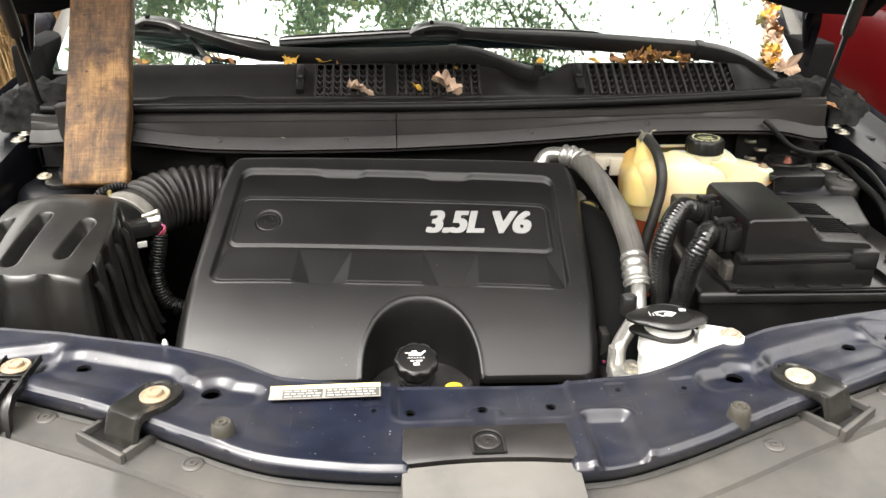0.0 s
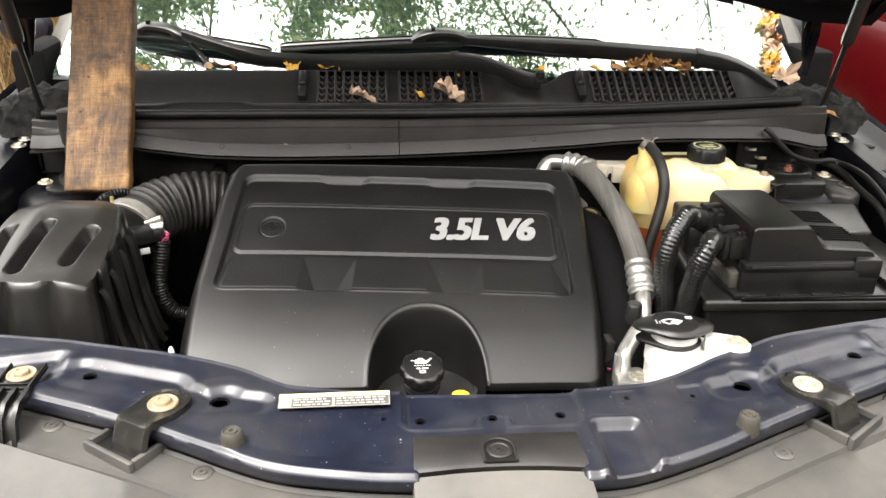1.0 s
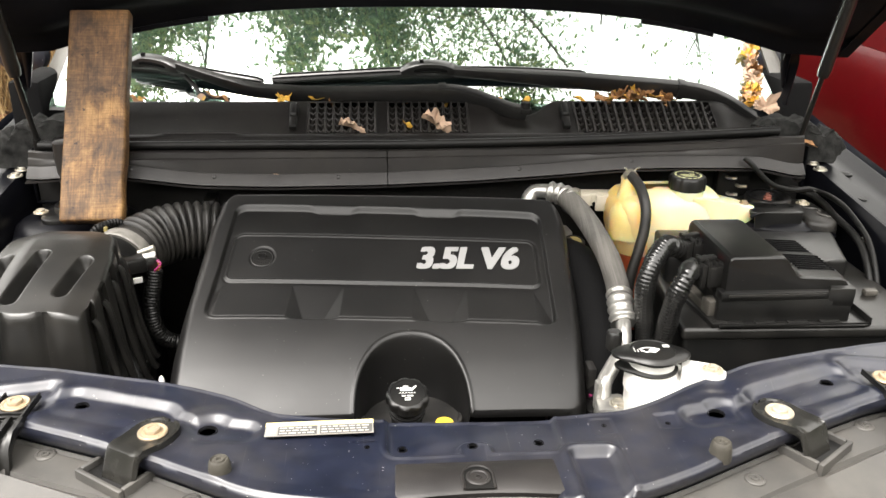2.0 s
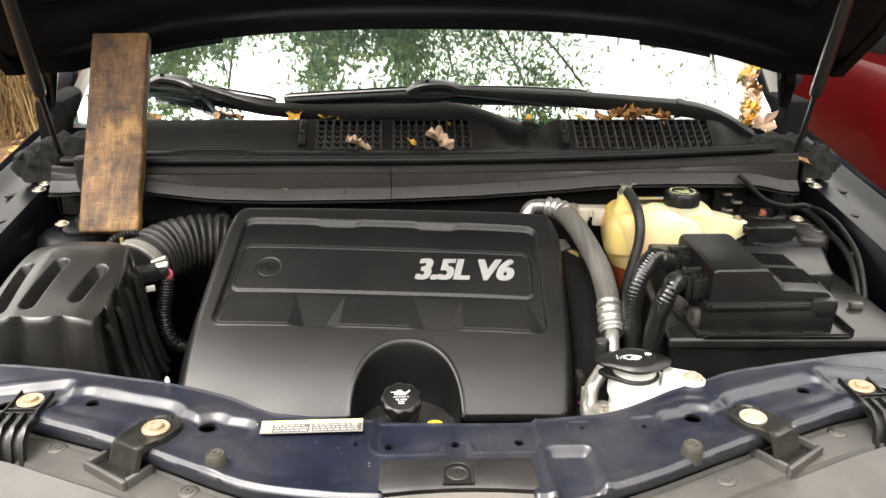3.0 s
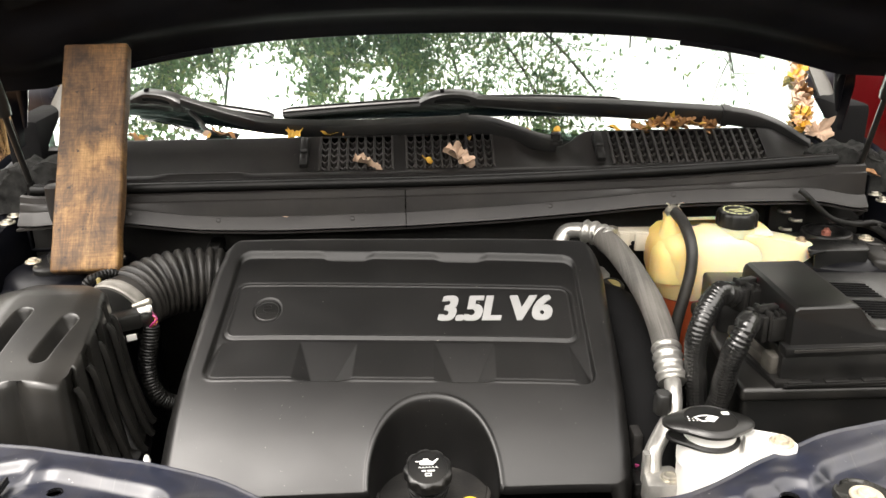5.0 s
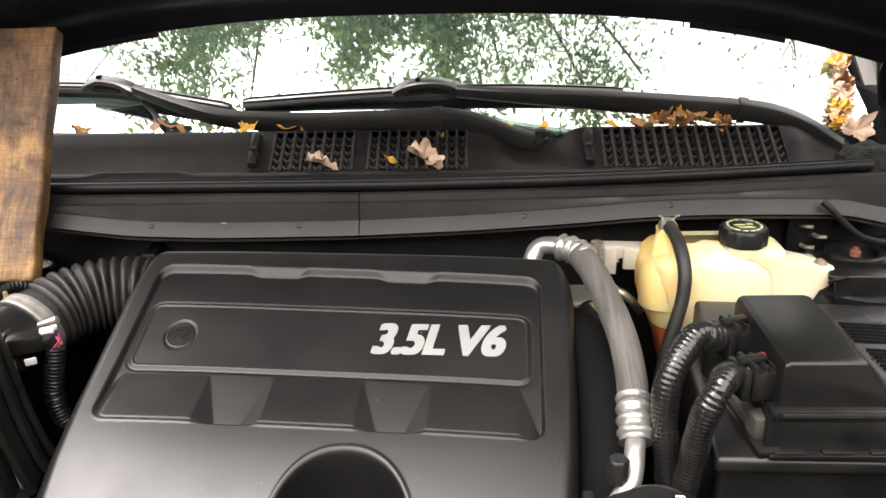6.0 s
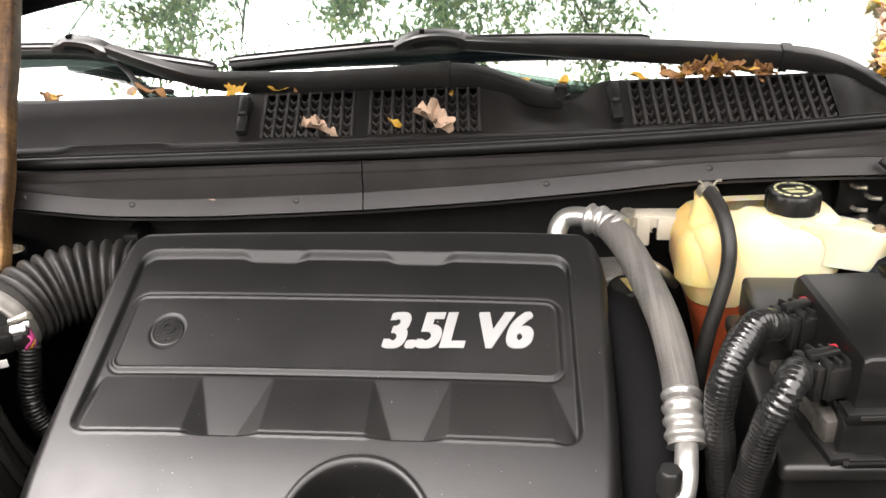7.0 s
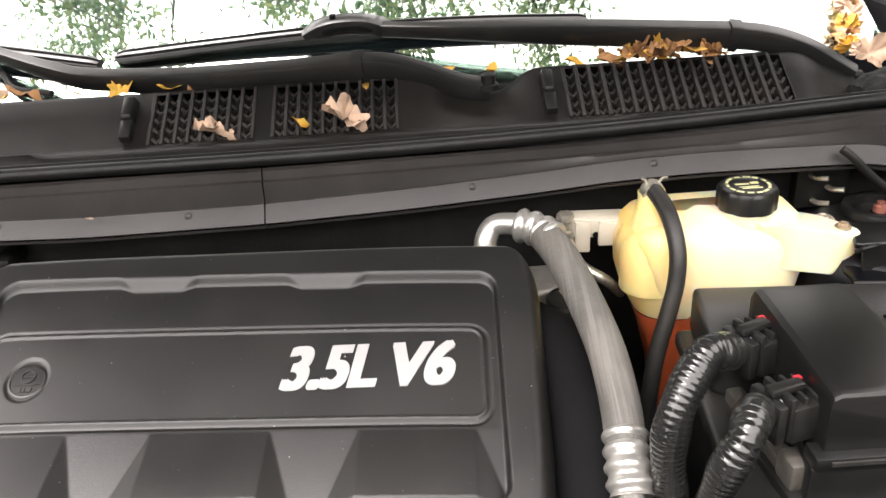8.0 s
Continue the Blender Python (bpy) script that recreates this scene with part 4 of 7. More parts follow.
def cowl():
    t = thing("cowl", (0, 1.38, 1.06), "dark grey plastic cowl panel with three louvred vents", "car trim")
    spans = [(-0.213, -0.098), (-0.075, 0.064), (0.256, 0.508)]
    prof = [(1.478, 1.112), (1.462, 1.142), (1.446, 1.162), (1.437, 1.1690), (1.430, 1.1702), (1.4245, 1.1685), (1.400, 1.1540), (1.3605, 1.1308), (1.352, 1.1278), (1.347, 1.1285), (1.343, 1.1310), (1.336, 1.1322), (1.329, 1.1305), (1.323, 1.126), (1.320, 1.115)]
    xs = sorted(set(np.round(np.concatenate([np.linspace(-0.62, 0.60, 150)] + [[a, b, a - 0.003, b + 0.003] for a, b in spans]), 4)))
    inside = lambda x: any(a - 1e-6 <= x <= b + 1e-6 for a, b in spans)
    bm = B()
    rows = [[(x, y + 0.03 * (x / 0.6) ** 2 * (1 if y > 1.44 else 0), z - 0.026 * math.exp(-((x - 0.160) / 0.048) ** 4) * ss(1.372, 1.415, y) - (0.03 * ss(0.52, 0.6, x) if 1.35 < y else 0) + 0.0032 * (ss(0.30, 0.325, x) * ss(0.475, 0.45, x) + ss(-0.47, -0.445, x) * ss(-0.31, -0.335, x) + 0.7 * ss(-0.6, -0.58, x)) * ss(1.3555, 1.345, y) * ss(1.325, 1.333, y)) for x in xs] for y, z in prof]
    g = [[bm.verts.new(p) for p in r] for r in rows]
    for j in range(len(g) - 1):
        for i in range(len(xs) - 1):
            if 1.362 < prof[j][0] < 1.425 and inside(xs[i]) and inside(xs[i + 1]):
                continue
            bm.faces.new((g[j][i], g[j][i + 1], g[j + 1][i + 1], g[j + 1][i]))
    bmesh.ops.solidify(bm, geom=list(bm.faces), thickness=0.003)
    top = part("top_panel", bm, COWL, t)
    part("drain_tray", sheet(B(), [[(x, y, z) for x in np.linspace(-0.62, 0.60, 20)] for y, z in ((1.335, 1.085), (1.40, 1.10), (1.50, 1.115))], (0, 0, -0.004)), RUBBER, t)
    # louvres: each bar carries a column of chevrons
    b = B()
    ln, pitch = 0.0735, 0.0145
    slope = Matrix.Rotation(math.atan2(0.0377, 0.064), 4, "X")
    box(b, -0.0023, 0.0023, -ln / 2, ln / 2 + 0.003, -0.010, 0.0026, 0.0008, 1)
    for k in range(5):
        y = -ln / 2 + 0.008 + k * 0.0142
        for s in (-1, 1):
            mm = Matrix.Translation((pitch / 2 + s * pitch / 4, y, -0.0062)) @ Matrix.Rotation(s * radians(54), 4, "Z") @ Matrix.Rotation(radians(-25), 4, "X")
            box(b, -0.0058, 0.0058, -0.0019, 0.0019, -0.006, 0.0036, 0, m=mm)
    bar = shaped("louvre", b, COWL)
    b = B()
    box(b, -0.0019, 0.0019, -ln / 2, ln / 2 + 0.003, -0.010, 0.0020, 0.0006, 1)
    for k in range(5):
        y = -ln / 2 + 0.008 + k * 0.0142
        for s in (-1, 1):
            mm = Matrix.Translation((pitch / 2 + s * pitch / 4, y, -0.0062)) @ Matrix.Rotation(s * radians(50), 4, "Z") @ Matrix.Rotation(radians(-25), 4, "X")
            box(b, -0.0060, 0.0060, -0.0021, 0.0021, -0.006, 0.0036, 0, m=mm)
    toothed = shaped("louvre", b, COWL)
    for a, c in spans:
        n = round((c - a) / pitch)
        for k in range(n + (1 if a < 0.1 else 0)):
            x = a + (c - a) * (k + (0.05 if a > 0.1 else 0)) / n
            place("louvre", bar if a > 0.1 else toothed, Matrix.Translation((x, 1.3925, 1.1492)) @ slope, top)
    for x in (-0.238, 0.236):
        m = Matrix.Translation((x, 1.380, 1.1425)) @ slope
        b = B()
        box(b, -0.008, 0.008, 0.006, 0.046, -0.004, 0.014, 0.004, m=m, top=0.8)
        box(b, -0.0068, 0.0068, -0.016, 0.012, -0.004, 0.009, 0.003, m=m)
        part("washer_nozzle", b, RUBBER, t)
    # rubber hood seal
    seal = thing("hood_seal", (0, 1.315, 1.11), "black rubber seal strip along the cowl front", "rubber seal")
    line = [(-0.64, 1.318, 1.122), (-0.3, 1.311, 1.124), (0, 1.309, 1.125), (0.3, 1.312, 1.131), (0.60, 1.326, 1.140)]
    part("bulb", tube(B(), line, 0.0075, 10, 0.02), RUBBER, seal)
    part("lip", tube(B(), [(x, y + 0.010, z + 0.004) for x, y, z in line], 0.0035, 8, 0.02), RUBBER, seal)
    # lower tray in two halves, meeting at a seam
    for x0, x1, nm in ((-0.655, -0.080, "a"), (-0.0785, 0.636, "b")):
        xs = np.linspace(x0, x1, 60)
        low = np.array([np.mean(cowl_low(x + np.linspace(-0.025, 0.025, 7))) for x in xs])
        rows = []
        high = lambda x: float(np.interp(x, [-0.66, -0.05, 0.21, 0.374, 0.507, 0.60], [1.117, 1.117, 1.1205, 1.1245, 1.130, 1.137]))
        for y, f in ((1.318, lambda x, w: high(x) - 0.006), (1.303, lambda x, w: high(x)), (1.298, lambda x, w: high(x) - 0.002), (1.2965, lambda x, w: high(x) - 0.0105), (1.2930, lambda x, w: high(x) - 0.0122), (1.2915, lambda x, w: max(high(x) - 0.022, w + 0.024)),
                     (1.2900, lambda x, w: w + 0.0195), (1.2898, lambda x, w: w + 0.0180), (1.2875, lambda x, w: w + 0.0182), (1.2750, lambda x, w: w + 0.0045), (1.2735, lambda x, w: w + 0.002), (1.277, lambda x, w: w)):
            rows.append([(x, y + (0.012 * ss(0.62, 0.665, abs(x))), float(f(x, w))) for x, w in zip(xs, low)])
        h = thing("cowl_tray", ((x0 + x1) / 2, 1.30, 1.06), "dark grey plastic drain tray below the cowl", "car trim")
        part("tray", sheet(B(), rows, (0, 0.003, -0.001)), COWL, h, angle=18)
        part("flange", sheet(B(), [[(x, y, float(w) - 0.002) for x, w in zip(xs, low)] for y in (1.277, 1.338)], (0, 0, -0.003)), COWL, h)
        pin = shaped("clip", lathe(B(), [(0.004, 0), (0.004, 0.0012), (0.002, 0.0022)], 16), COWL)
        for x in ((-0.49, -0.36, -0.16) if nm == "a" else (0.14, 0.33, 0.60)):
            place("clip", pin, Matrix.Translation((x, 1.2835, float(cowl_low(x)) + 0.013)) @ Matrix.Rotation(radians(60), 4, "X"), h)


cowl()


def windscreen():
    t = thing("windscreen", (0, 1.6, 1.12), "curved windscreen reflecting trees and white sky", "windscreen")
    rows = []
    for v in np.linspace(0, 1, 24):
        row = []
        for u in np.linspace(-1, 1, 40):
            x = u * (0.70 - 0.09 * v)
            y = 1.470 + 0.78 * v + 0.075 * u * u * (1 - 0.3 * v)
            z = 1.146 + 0.50 * v + 0.02 * math.sin(math.pi * v) - 0.006 * u * u
            row.append((x, y, z))
        rows.append(row)
    pane = part("pane", sheet(B(), rows, (0, 0.002, -0.004)), WINDSCREEN, t)
    pane.visible_shadow = False
    part("frit_band", sheet(B(), [[(p[0], p[1] - 0.004, p[2] - 0.0085) for p in rows[0]], [(p[0], p[1] - 0.004, p[2] - 0.0085) for p in rows[1]]], (0, 0, -0.001)), RUBBER, t)
    solo("dashboard", sheet(B(), [[(x, y, z) for x in (-0.68, -0.3, 0.3, 0.68)] for y, z in ((1.56, 1.05), (1.75, 1.09), (1.95, 1.06), (1.98, 0.8))], (0, 0, -0.02)), LINER, "dark dashboard behind the windscreen", "dashboard")
    for s in (-1, 1):
        rows = []
        for k in np.linspace(0, 1, 14):
            y, z = 1.600 + 0.66 * k, 1.150 + 0.54 * k + 0.03 * math.sin(math.pi * k)
            xi, wd = (0.722 if s > 0 else 0.668) - 0.065 * k, (0.036 if s > 0 else 0.062) + 0.022 * math.exp(-((k - 0.06) / 0.11) ** 2)
            rows.append([(s * (xi + wd * u), y + 0.05 * u - 0.012 * math.sin(math.pi * u), z - 0.012 * u * u + 0.010 * math.sin(math.pi * u)) for u in np.linspace(0, 1, 7)])
        part("pillar_trim", sheet(B(), rows, (0, 0.004, -0.004)), PILLAR, t, "pale grey pillar trim")
        # black block added as the shade below the pillar trim
        part("pillar_shade", box(B(), s * 0.740 - 0.03, s * 0.740 + 0.03, 1.54, 1.70, 0.98, 1.185, 0.012), LINER, t)


windscreen()


# ---- hood, hinges and gas struts ----
HOOD_ANGLE = radians(48.5)


def hood_point(u, v, inset=0.0):
    """u across (-1..1), v metres up from the rear edge along the opened hood."""
    w = 0.757 + 0.25 * min(v, 0.14) - 0.30 * max(0, v - 0.30)
    x = u * w
    e = 1.3107 - 0.080 * (min(abs(x), 0.64) / 0.7) ** 3
    y0 = 1.485 - 0.05 * (x / 0.7) ** 2
    bow = 0.035 * (1 - u * u)
    crown = 0.05 * math.sin(min(1, v / 1.05) * math.pi)
    nx, nz = math.sin(HOOD_ANGLE), math.cos(HOOD_ANGLE)
    off = crown + bow - inset
    return (x, y0 - v * math.cos(HOOD_ANGLE) + nx * off * 0.6, e + v * math.sin(HOOD_ANGLE) + nz * off * 0.6)


def hood():
    t = thing("hood", (0, 1.5, 1.25), "open navy hood with a black underside", "car hood")
    us, vs = np.linspace(-1, 1, 41), np.concatenate([[0, 0.01, 0.03], np.linspace(0.06, 1.05, 22)])
    part("outer_skin", sheet(B(), [[hood_point(u, v, 0.0) for u in us] for v in vs], (0, 0.002, 0.004)), NAVY, t)
    def inner(u, v):
        rib = 0.022 * ss(0.035, 0.065, v) * ss(1.02, 0.97, v) * ss(0.99, 0.94, abs(u))
        dip = 0.012 * ss(0.10, 0.13, v) * ss(0.95, 0.9, v) * ss(0.86, 0.82, abs(u))
        return hood_point(u * 0.992, 0.008 + v * 0.985, 0.012 + rib - dip)
    us2, vs2 = np.linspace(-1, 1, 81), np.linspace(0, 1.045, 90)
    part("inner_panel", sheet(B(), [[inner(u, v) for u in us2] for v in vs2]), HOODIN, t)
    part("liner", sheet(B(), [[hood_point(u, v, 0.036 + 0.004 * math.sin(u * 9) * math.sin(v * 11)) for u in np.linspace(-0.80, 0.80, 30)] for v in np.linspace(0.17, 0.90, 24)], (0, 0.001, 0.004)), LINER, t, "black fibre liner")
    for s in (-1, 1):
        k = 0.668 if s > 0 else 0.700
        arm = [(s * (k + 0.020), 1.492, 1.150), (s * (k + 0.017), 1.487, 1.185), (s * (k + 0.009), 1.478, 1.225), (s * k, 1.462, 1.262), (s * (k - 0.008), 1.440, 1.300), (s * (k - 0.012), 1.415, 1.335)]
        part("hinge_arm", sweep(B(), arm, [(0.003, -0.017), (0.003, 0.017), (-0.003, 0.017), (-0.003, -0.017)], 0.006, grow=lambda q, n: 0.35 + 0.75 * ss(0.0, 0.55, q / n)), NAVYDARK, t)
        part("hinge_flange", tube(B(), [(x - s * 0.012, y - 0.006, z) for x, y, z in arm[1:]], 0.010, 8, 0.01, radius=lambda q, n: 0.003 + 0.011 * min(1, q / n * 1.6), flat=0.6), NAVYDARK, t)
        stop = [(s * (k + 0.052), 1.47, 1.33), (s * (k + 0.054), 1.465, 1.285), (s * (k + 0.060), 1.462, 1.262), (s * (k + 0.074), 1.46, 1.255)]
        part("hinge_hook", tube(B(), stop, 0.007, 8, 0.006, flat=0.6), NAVYDARK, t)
        x0, x1 = (0.372, 0.500) if s > 0 else (0.372, 0.52)
        rows = [[(p[0], p[1] - 0.004, p[2] + dz) for p in (hood_point(s * x / 0.738, 0.004, 0.012) for x in np.linspace(x0, x1, 10))] for dz in (0.004, -0.0045)]
        part("edge_strip", sheet(B(), rows, (0, 0.003, 0)), NAVYDARK, t)
        c = Vector(hood_point(s * 0.43, 0.115, 0.030))
        # black box on the panel as the shade of a slot
        part("panel_slot_shade", box(B(), -0.025, 0.025, -0.005, 0.005, -0.004, 0.004, 0.001, m=Matrix.Translation(c) @ Matrix.Rotation(-HOOD_ANGLE, 4, "X")), LINER, t)
        rows = []
        for v in np.linspace(0.0, 1.03, 24):
            a, c = Vector(hood_point(s * 0.995, v, 0.0)), Vector(hood_point(s * 0.95, v, 0.0))
            d = Vector((0, -math.sin(HOOD_ANGLE), -math.cos(HOOD_ANGLE)))
            k = 0.036 * ss(0.10, 0.40, v) * ss(1.03, 0.9, v)
            rows.append([a, a + d * k * 0.5, a + d * k + Vector((-s * 0.004, 0, 0)), a + d * k + Vector((-s * 0.02, 0, 0)), c + d * 0.02])
        part("edge_flange", sheet(B(), rows), HOODIN, t)


hood()


def gas_strut(s):
    t = thing("gas_strut", (s * 0.665, 1.353, 1.06), "slim black gas strut holding the hood", "gas strut", "hood struts")
    a = Vector((-0.652 if s < 0 else 0.652, 1.353, 1.10))
    d = Vector((-0.030 if s > 0 else 0.005, -0.36, 1)).normalized()
    p = lambda k: a + d * k
    part("rod", tube(B(), [p(0.0), p(0.09), p(0.19)], 0.0045, 12, 0.02), PLASTIC, t)
    part("cylinder", tube(B(), [p(0.152), p(0.162), p(0.35), p(0.52)], 0.011, 16, 0.01, radius=lambda q, n: 0.0085 + 0.0025 * min(1, q / 0.012)), PLASTIC, t)
    b = B()
    tube(b, [p(-0.022), p(-0.01), p(0.015), p(0.03)], 0.011, 14, 0.006, radius=lambda q, n: 0.014 - 0.008 * min(1, q / n))
    part("ball_socket", b, RUBBER, t)
    b = B()
    m = Matrix.Translation(a + Vector((s * 0.012, 0, -0.02)))
    box(b, -0.003, 0.003, -0.02, 0.02, -0.06, 0.03, 0.003, m=m)
    box(b, -0.003, 0.035, -0.02, 0.02, -0.062, -0.056, 0.002, m=m)
    part("bracket", b, NAVYDARK, t)
    part("upper_socket", tube(B(), [p(0.51), p(0.53), p(0.555)], 0.013, 12, 0.008), RUBBER, t)


gas_strut(-1)
gas_strut(1)

# ---- wooden prop ----
def board():
    bl, br = Vector((-0.580, 1.190, 1.039)), Vector((-0.491, 1.190, 1.036))
    up = Vector((-0.020, 0.20, 0.290)).normalized()
    x = (br - bl).normalized()
    back = x.cross(up).normalized()
    if back.y < 0:
        back = -back
    m = Matrix((x, back, up)).transposed().to_4x4()
    m.translation = bl
    b = box(B(), 0, 0.094, 0, 0.024, 0, 0.352, 0.004, 3)
    bmesh.ops.subdivide_edges(b, edges=[e for e in b.edges if e.calc_length() > 0.05], cuts=14, use_grid_fill=True)
    for v in b.verts:
        k = noise.noise(v.co * 22) * 0.0012 + noise.noise(v.co * 80) * 0.0005
        v.co += Vector((k, k, 0))
    me = shaped("wooden_board", b, WOOD)
    return tagged(place("wooden_board", me, m), "worn stained wooden board propping up the open hood", "wooden board")


board()


# ---- engine cover ----
def cover_z(y):
    ys = [0.76, 0.80, 0.84, 0.88, 0.92, 0.96, 1.0, 1.04, 1.08, 1.15, 1.18, 1.22]
    zs = [0.825, 0.864, 0.904, 0.931, 0.953, 0.972, 0.988, 1.004, 1.0215, 1.053, 1.067, 1.082]
    return np.mean([np.interp(y + d, ys, zs) for d in np.linspace(-0.02, 0.02, 9)], axis=0)


def cover_height(x, y):
    z = cover_z(y) - 0.004 * ((x + 0.09) / 0.26) ** 4
    k = (1.15 - y) / 0.20
    xl, xr = -0.311 - 0.022 * k, 0.150 - 0.008 * k
    xu, yu = -0.30 + 0.44 * (x - xl) / (xr - xl), y + 0.050 * (x + 0.08)
    outer = rrect(xu, yu, -0.302, 0.142, 0.9600, 1.1665, 0.017)
    rim = rrect(xu, yu, -0.298, 0.138, 0.9660, 1.161, 0.014)
    for c in (-0.160, -0.010):
        tongue = np.maximum(np.abs(xu - c) - 0.019 - 2.4 * (yu - 1.1555), 1.1555 - yu)
        rim = np.maximum(rim, -tongue)
    out, into = np.maximum(0.0, -outer), np.maximum(0.0, rim)
    wall = out / (out + into + 1e-6)
    z = z + 0.004 - 0.0078 * wall * wall * (3 - 2 * wall)
    panel = rrect(xu, yu, -0.2900, 0.1265, 1.033, 1.114, 0.011)
    z += 0.0012 * ss(0.0016, -0.0016, panel)
    z += 0.0018 * ss(0.0022, 0.0004, np.abs(panel)) - 0.0008 * ss(0.0022, 0.0004, np.abs(panel - 0.0040))
    for a, b in ((-0.291, -0.200), (-0.132, -0.041), (0.029, 0.117)):
        w = np.clip((1.0245 - yu) / 0.060, 0, 1)
        side = np.maximum(0, np.maximum(a - xu, xu - b))
        z += 0.0112 * w * np.clip(1 - side / (0.022 * w + 0.001), 0, 1) * wall
    z -= 0.0034 * np.clip((1.0245 - yu) / 0.060, 0, 1) * wall
    emb = np.hypot((x + 0.263) * 1.0, (y - 1.083) * 0.95)
    z -= 0.0014 * ss(0.0190, 0.0180, emb)
    # the arch over the oil filler
    ax, ay = np.abs(x + 0.0575) / 0.0710, np.maximum(0, y - 0.842) / 0.095
    arch = np.where(y > 0.845, (ax ** 2.2 + ay ** 2.2) ** (1 / 2.2) - 1, ax - 1) * 0.076
    z -= 0.085 * ss(0.0010, -0.0075, arch) * ss(0.84, 0.80, y * 0 + 0.7)
    z += 0.0014 * ss(0.0032, 0.0008, np.abs(arch - 0.0035)) * ss(0.70, 0.71, y)
    return z


def bold(m):
    """The heavy slanted lettering: the same line laid over itself with small shifts."""
    bm = B()
    shifts = [(0.0023 * a + 0.0003 * b, 0.0011 * b) for a in (-1, 0, 1) for b in (-1, 1)]
    for text, x0, wide in (("3.5L", 0.0022, 0.80), ("V6", 0.0935, 0.86)):
        for i, (dx, dy) in enumerate(shifts + [(0, 0)]):
            one = writing(text, 0.0585, m @ Matrix.Translation((dx + x0, dy + 0.0022, 0.00004 * i)), shear=0.25, fat=0.0005, depth=0.0009, wide=wide)
            bm.from_mesh(one)
            bpy.data.meshes.remove(one)
    me = bpy.data.meshes.new("lettering")
    bm.to_mesh(me)
    bm.free()
    return me


def engine_cover():
    t = thing("engine_cover", (-0.08, 1.0, 0.85), "black moulded plastic engine cover, dusty, marked with engine size", "engine cover")
    n, k = 460, 330
    us, vs = np.linspace(0, 1, n), np.linspace(0, 1, k)
    left = lambda y: np.interp(y, [0.80, 0.85, 0.93, 1.0, 1.14, 1.19], [-0.357, -0.360, -0.360, -0.356, -0.343, -0.332])
    right = lambda y: np.interp(y, [0.80, 0.85, 0.93, 1.0, 1.14, 1.19], [0.157, 0.162, 0.172, 0.179, 0.188, 0.184])
    rows = []
    y_back, y_front = 1.199, 0.842
    for v in vs:
        y = y_front + (y_back - y_front) * v
        xl, xr = left(y), right(y)
        rb, rf = 0.046, 0.024
        cut = 0.0
        if y > y_back - rb:
            cut = rb - math.sqrt(max(0, rb ** 2 - (y - y_back + rb) ** 2))
        if y < y_front + rf:
            cut = rf - math.sqrt(max(0, rf ** 2 - (y_front + rf - y) ** 2))
        x = xl + cut + (xr - xl - 2 * cut) * us
        yy = np.full_like(x, y) + 0.010 * ss(0.04, 0.0, y_back - y) * (-(x + 0.08) / 0.26)
        z = cover_height(x, yy)
        e = np.minimum(np.minimum(x - xl, xr - x) , (y_back - y) * 1.2)
        z -= 0.010 * np.clip(1 - e / 0.014, 0, 1) ** 2
        rows.append(np.stack([x, yy, z], 1))
    down = rows[0].copy()
    low = down.copy()
    low[:, 2] -= 0.012
    low[:, 1] += 0.002
    rows = [low] + rows
    back = rows[-1].copy()
    for dy, dz in ((0.004, -0.006), (0.006, -0.02), (0.006, -0.05)):
        r = back.copy()
        r[:, 1] += dy
        r[:, 2] += dz
        rows.append(r)
    out = []
    for r in rows:
        a, b = r[0], r[-1]
        l3, l2, l1 = a + [-0.004, 0, -0.065], a + [-0.004, 0, -0.02], a + [-0.002, 0, -0.005]
        r1, r2, r3 = b + [0.002, 0, -0.005], b + [0.004, 0, -0.02], b + [0.004, 0, -0.065]
        out.append([tuple(q) for q in [l3, l2, l1, *r, r1, r2, r3]])
    shell = part("shell", sheet(B(), out), COVER, t, angle=180)
    ez = float(cover_height(np.array([-0.263]), np.array([1.083]))[0])
    em = Matrix.Translation((-0.263, 1.083, ez)) @ Matrix.Rotation(radians(24), 4, "X")
    disc = part("emblem", lathe(B(), [(0.0168, -0.002), (0.0168, 0.0004), (0.0160, 0.0008), (0.0148, 0.0008), (0.0142, 0.0002), (0.004, 0.0002)], 40, em), PLASTIC, shell, "dark round emblem with a raised mark")
    b = B()
    for k in range(24):
        a0, a1 = 2 * math.pi * k / 24, 2 * math.pi * (k + 1) / 24
        quad = [(q * math.cos(a), 0.004 + q * math.sin(a)) for q, a in ((0.0052, a0), (0.0066, a0), (0.0066, a1), (0.0052, a1))]
        prism(b, quad, 0.0002, 0.0012, 0, m=em)
    bars(b, em @ Matrix.Translation((0, 0, 0.0006)), [(-0.005, 0.005, 0.0036, 0.0012), (-0.011, 0.011, -0.0045, 0.0009), (-0.0065, -0.0035, -0.0112, 0.0042), (-0.0025, 0.0, -0.0112, 0.0042), (0.001, 0.0055, -0.0112, 0.0042)])
    part("emblem_mark", b, COVER, disc)
    o = Vector((-0.0455, 1.0565, float(cover_height(np.array([-0.04]), np.array([1.0535]))[0]) + 0.0006))
    s = math.atan2(float(cover_z(1.09) - cover_z(1.05)), 0.04)
    m = Matrix.Translation(o) @ Matrix.Rotation(s, 4, "X") @ Matrix.Rotation(-0.030, 4, "Z")
    me = bold(m)
    me.materials.append(SILVER)
    part("lettering", me, SILVER, shell, "silver-white italic lettering 3.5L V6")
    return t


engine_cover()
solo("engine_block", box(B(), -0.33, 0.15, 0.965, 1.22, 0.45, 0.93, 0.03), DARK, "dark grimy engine block beneath the cover", "engine")


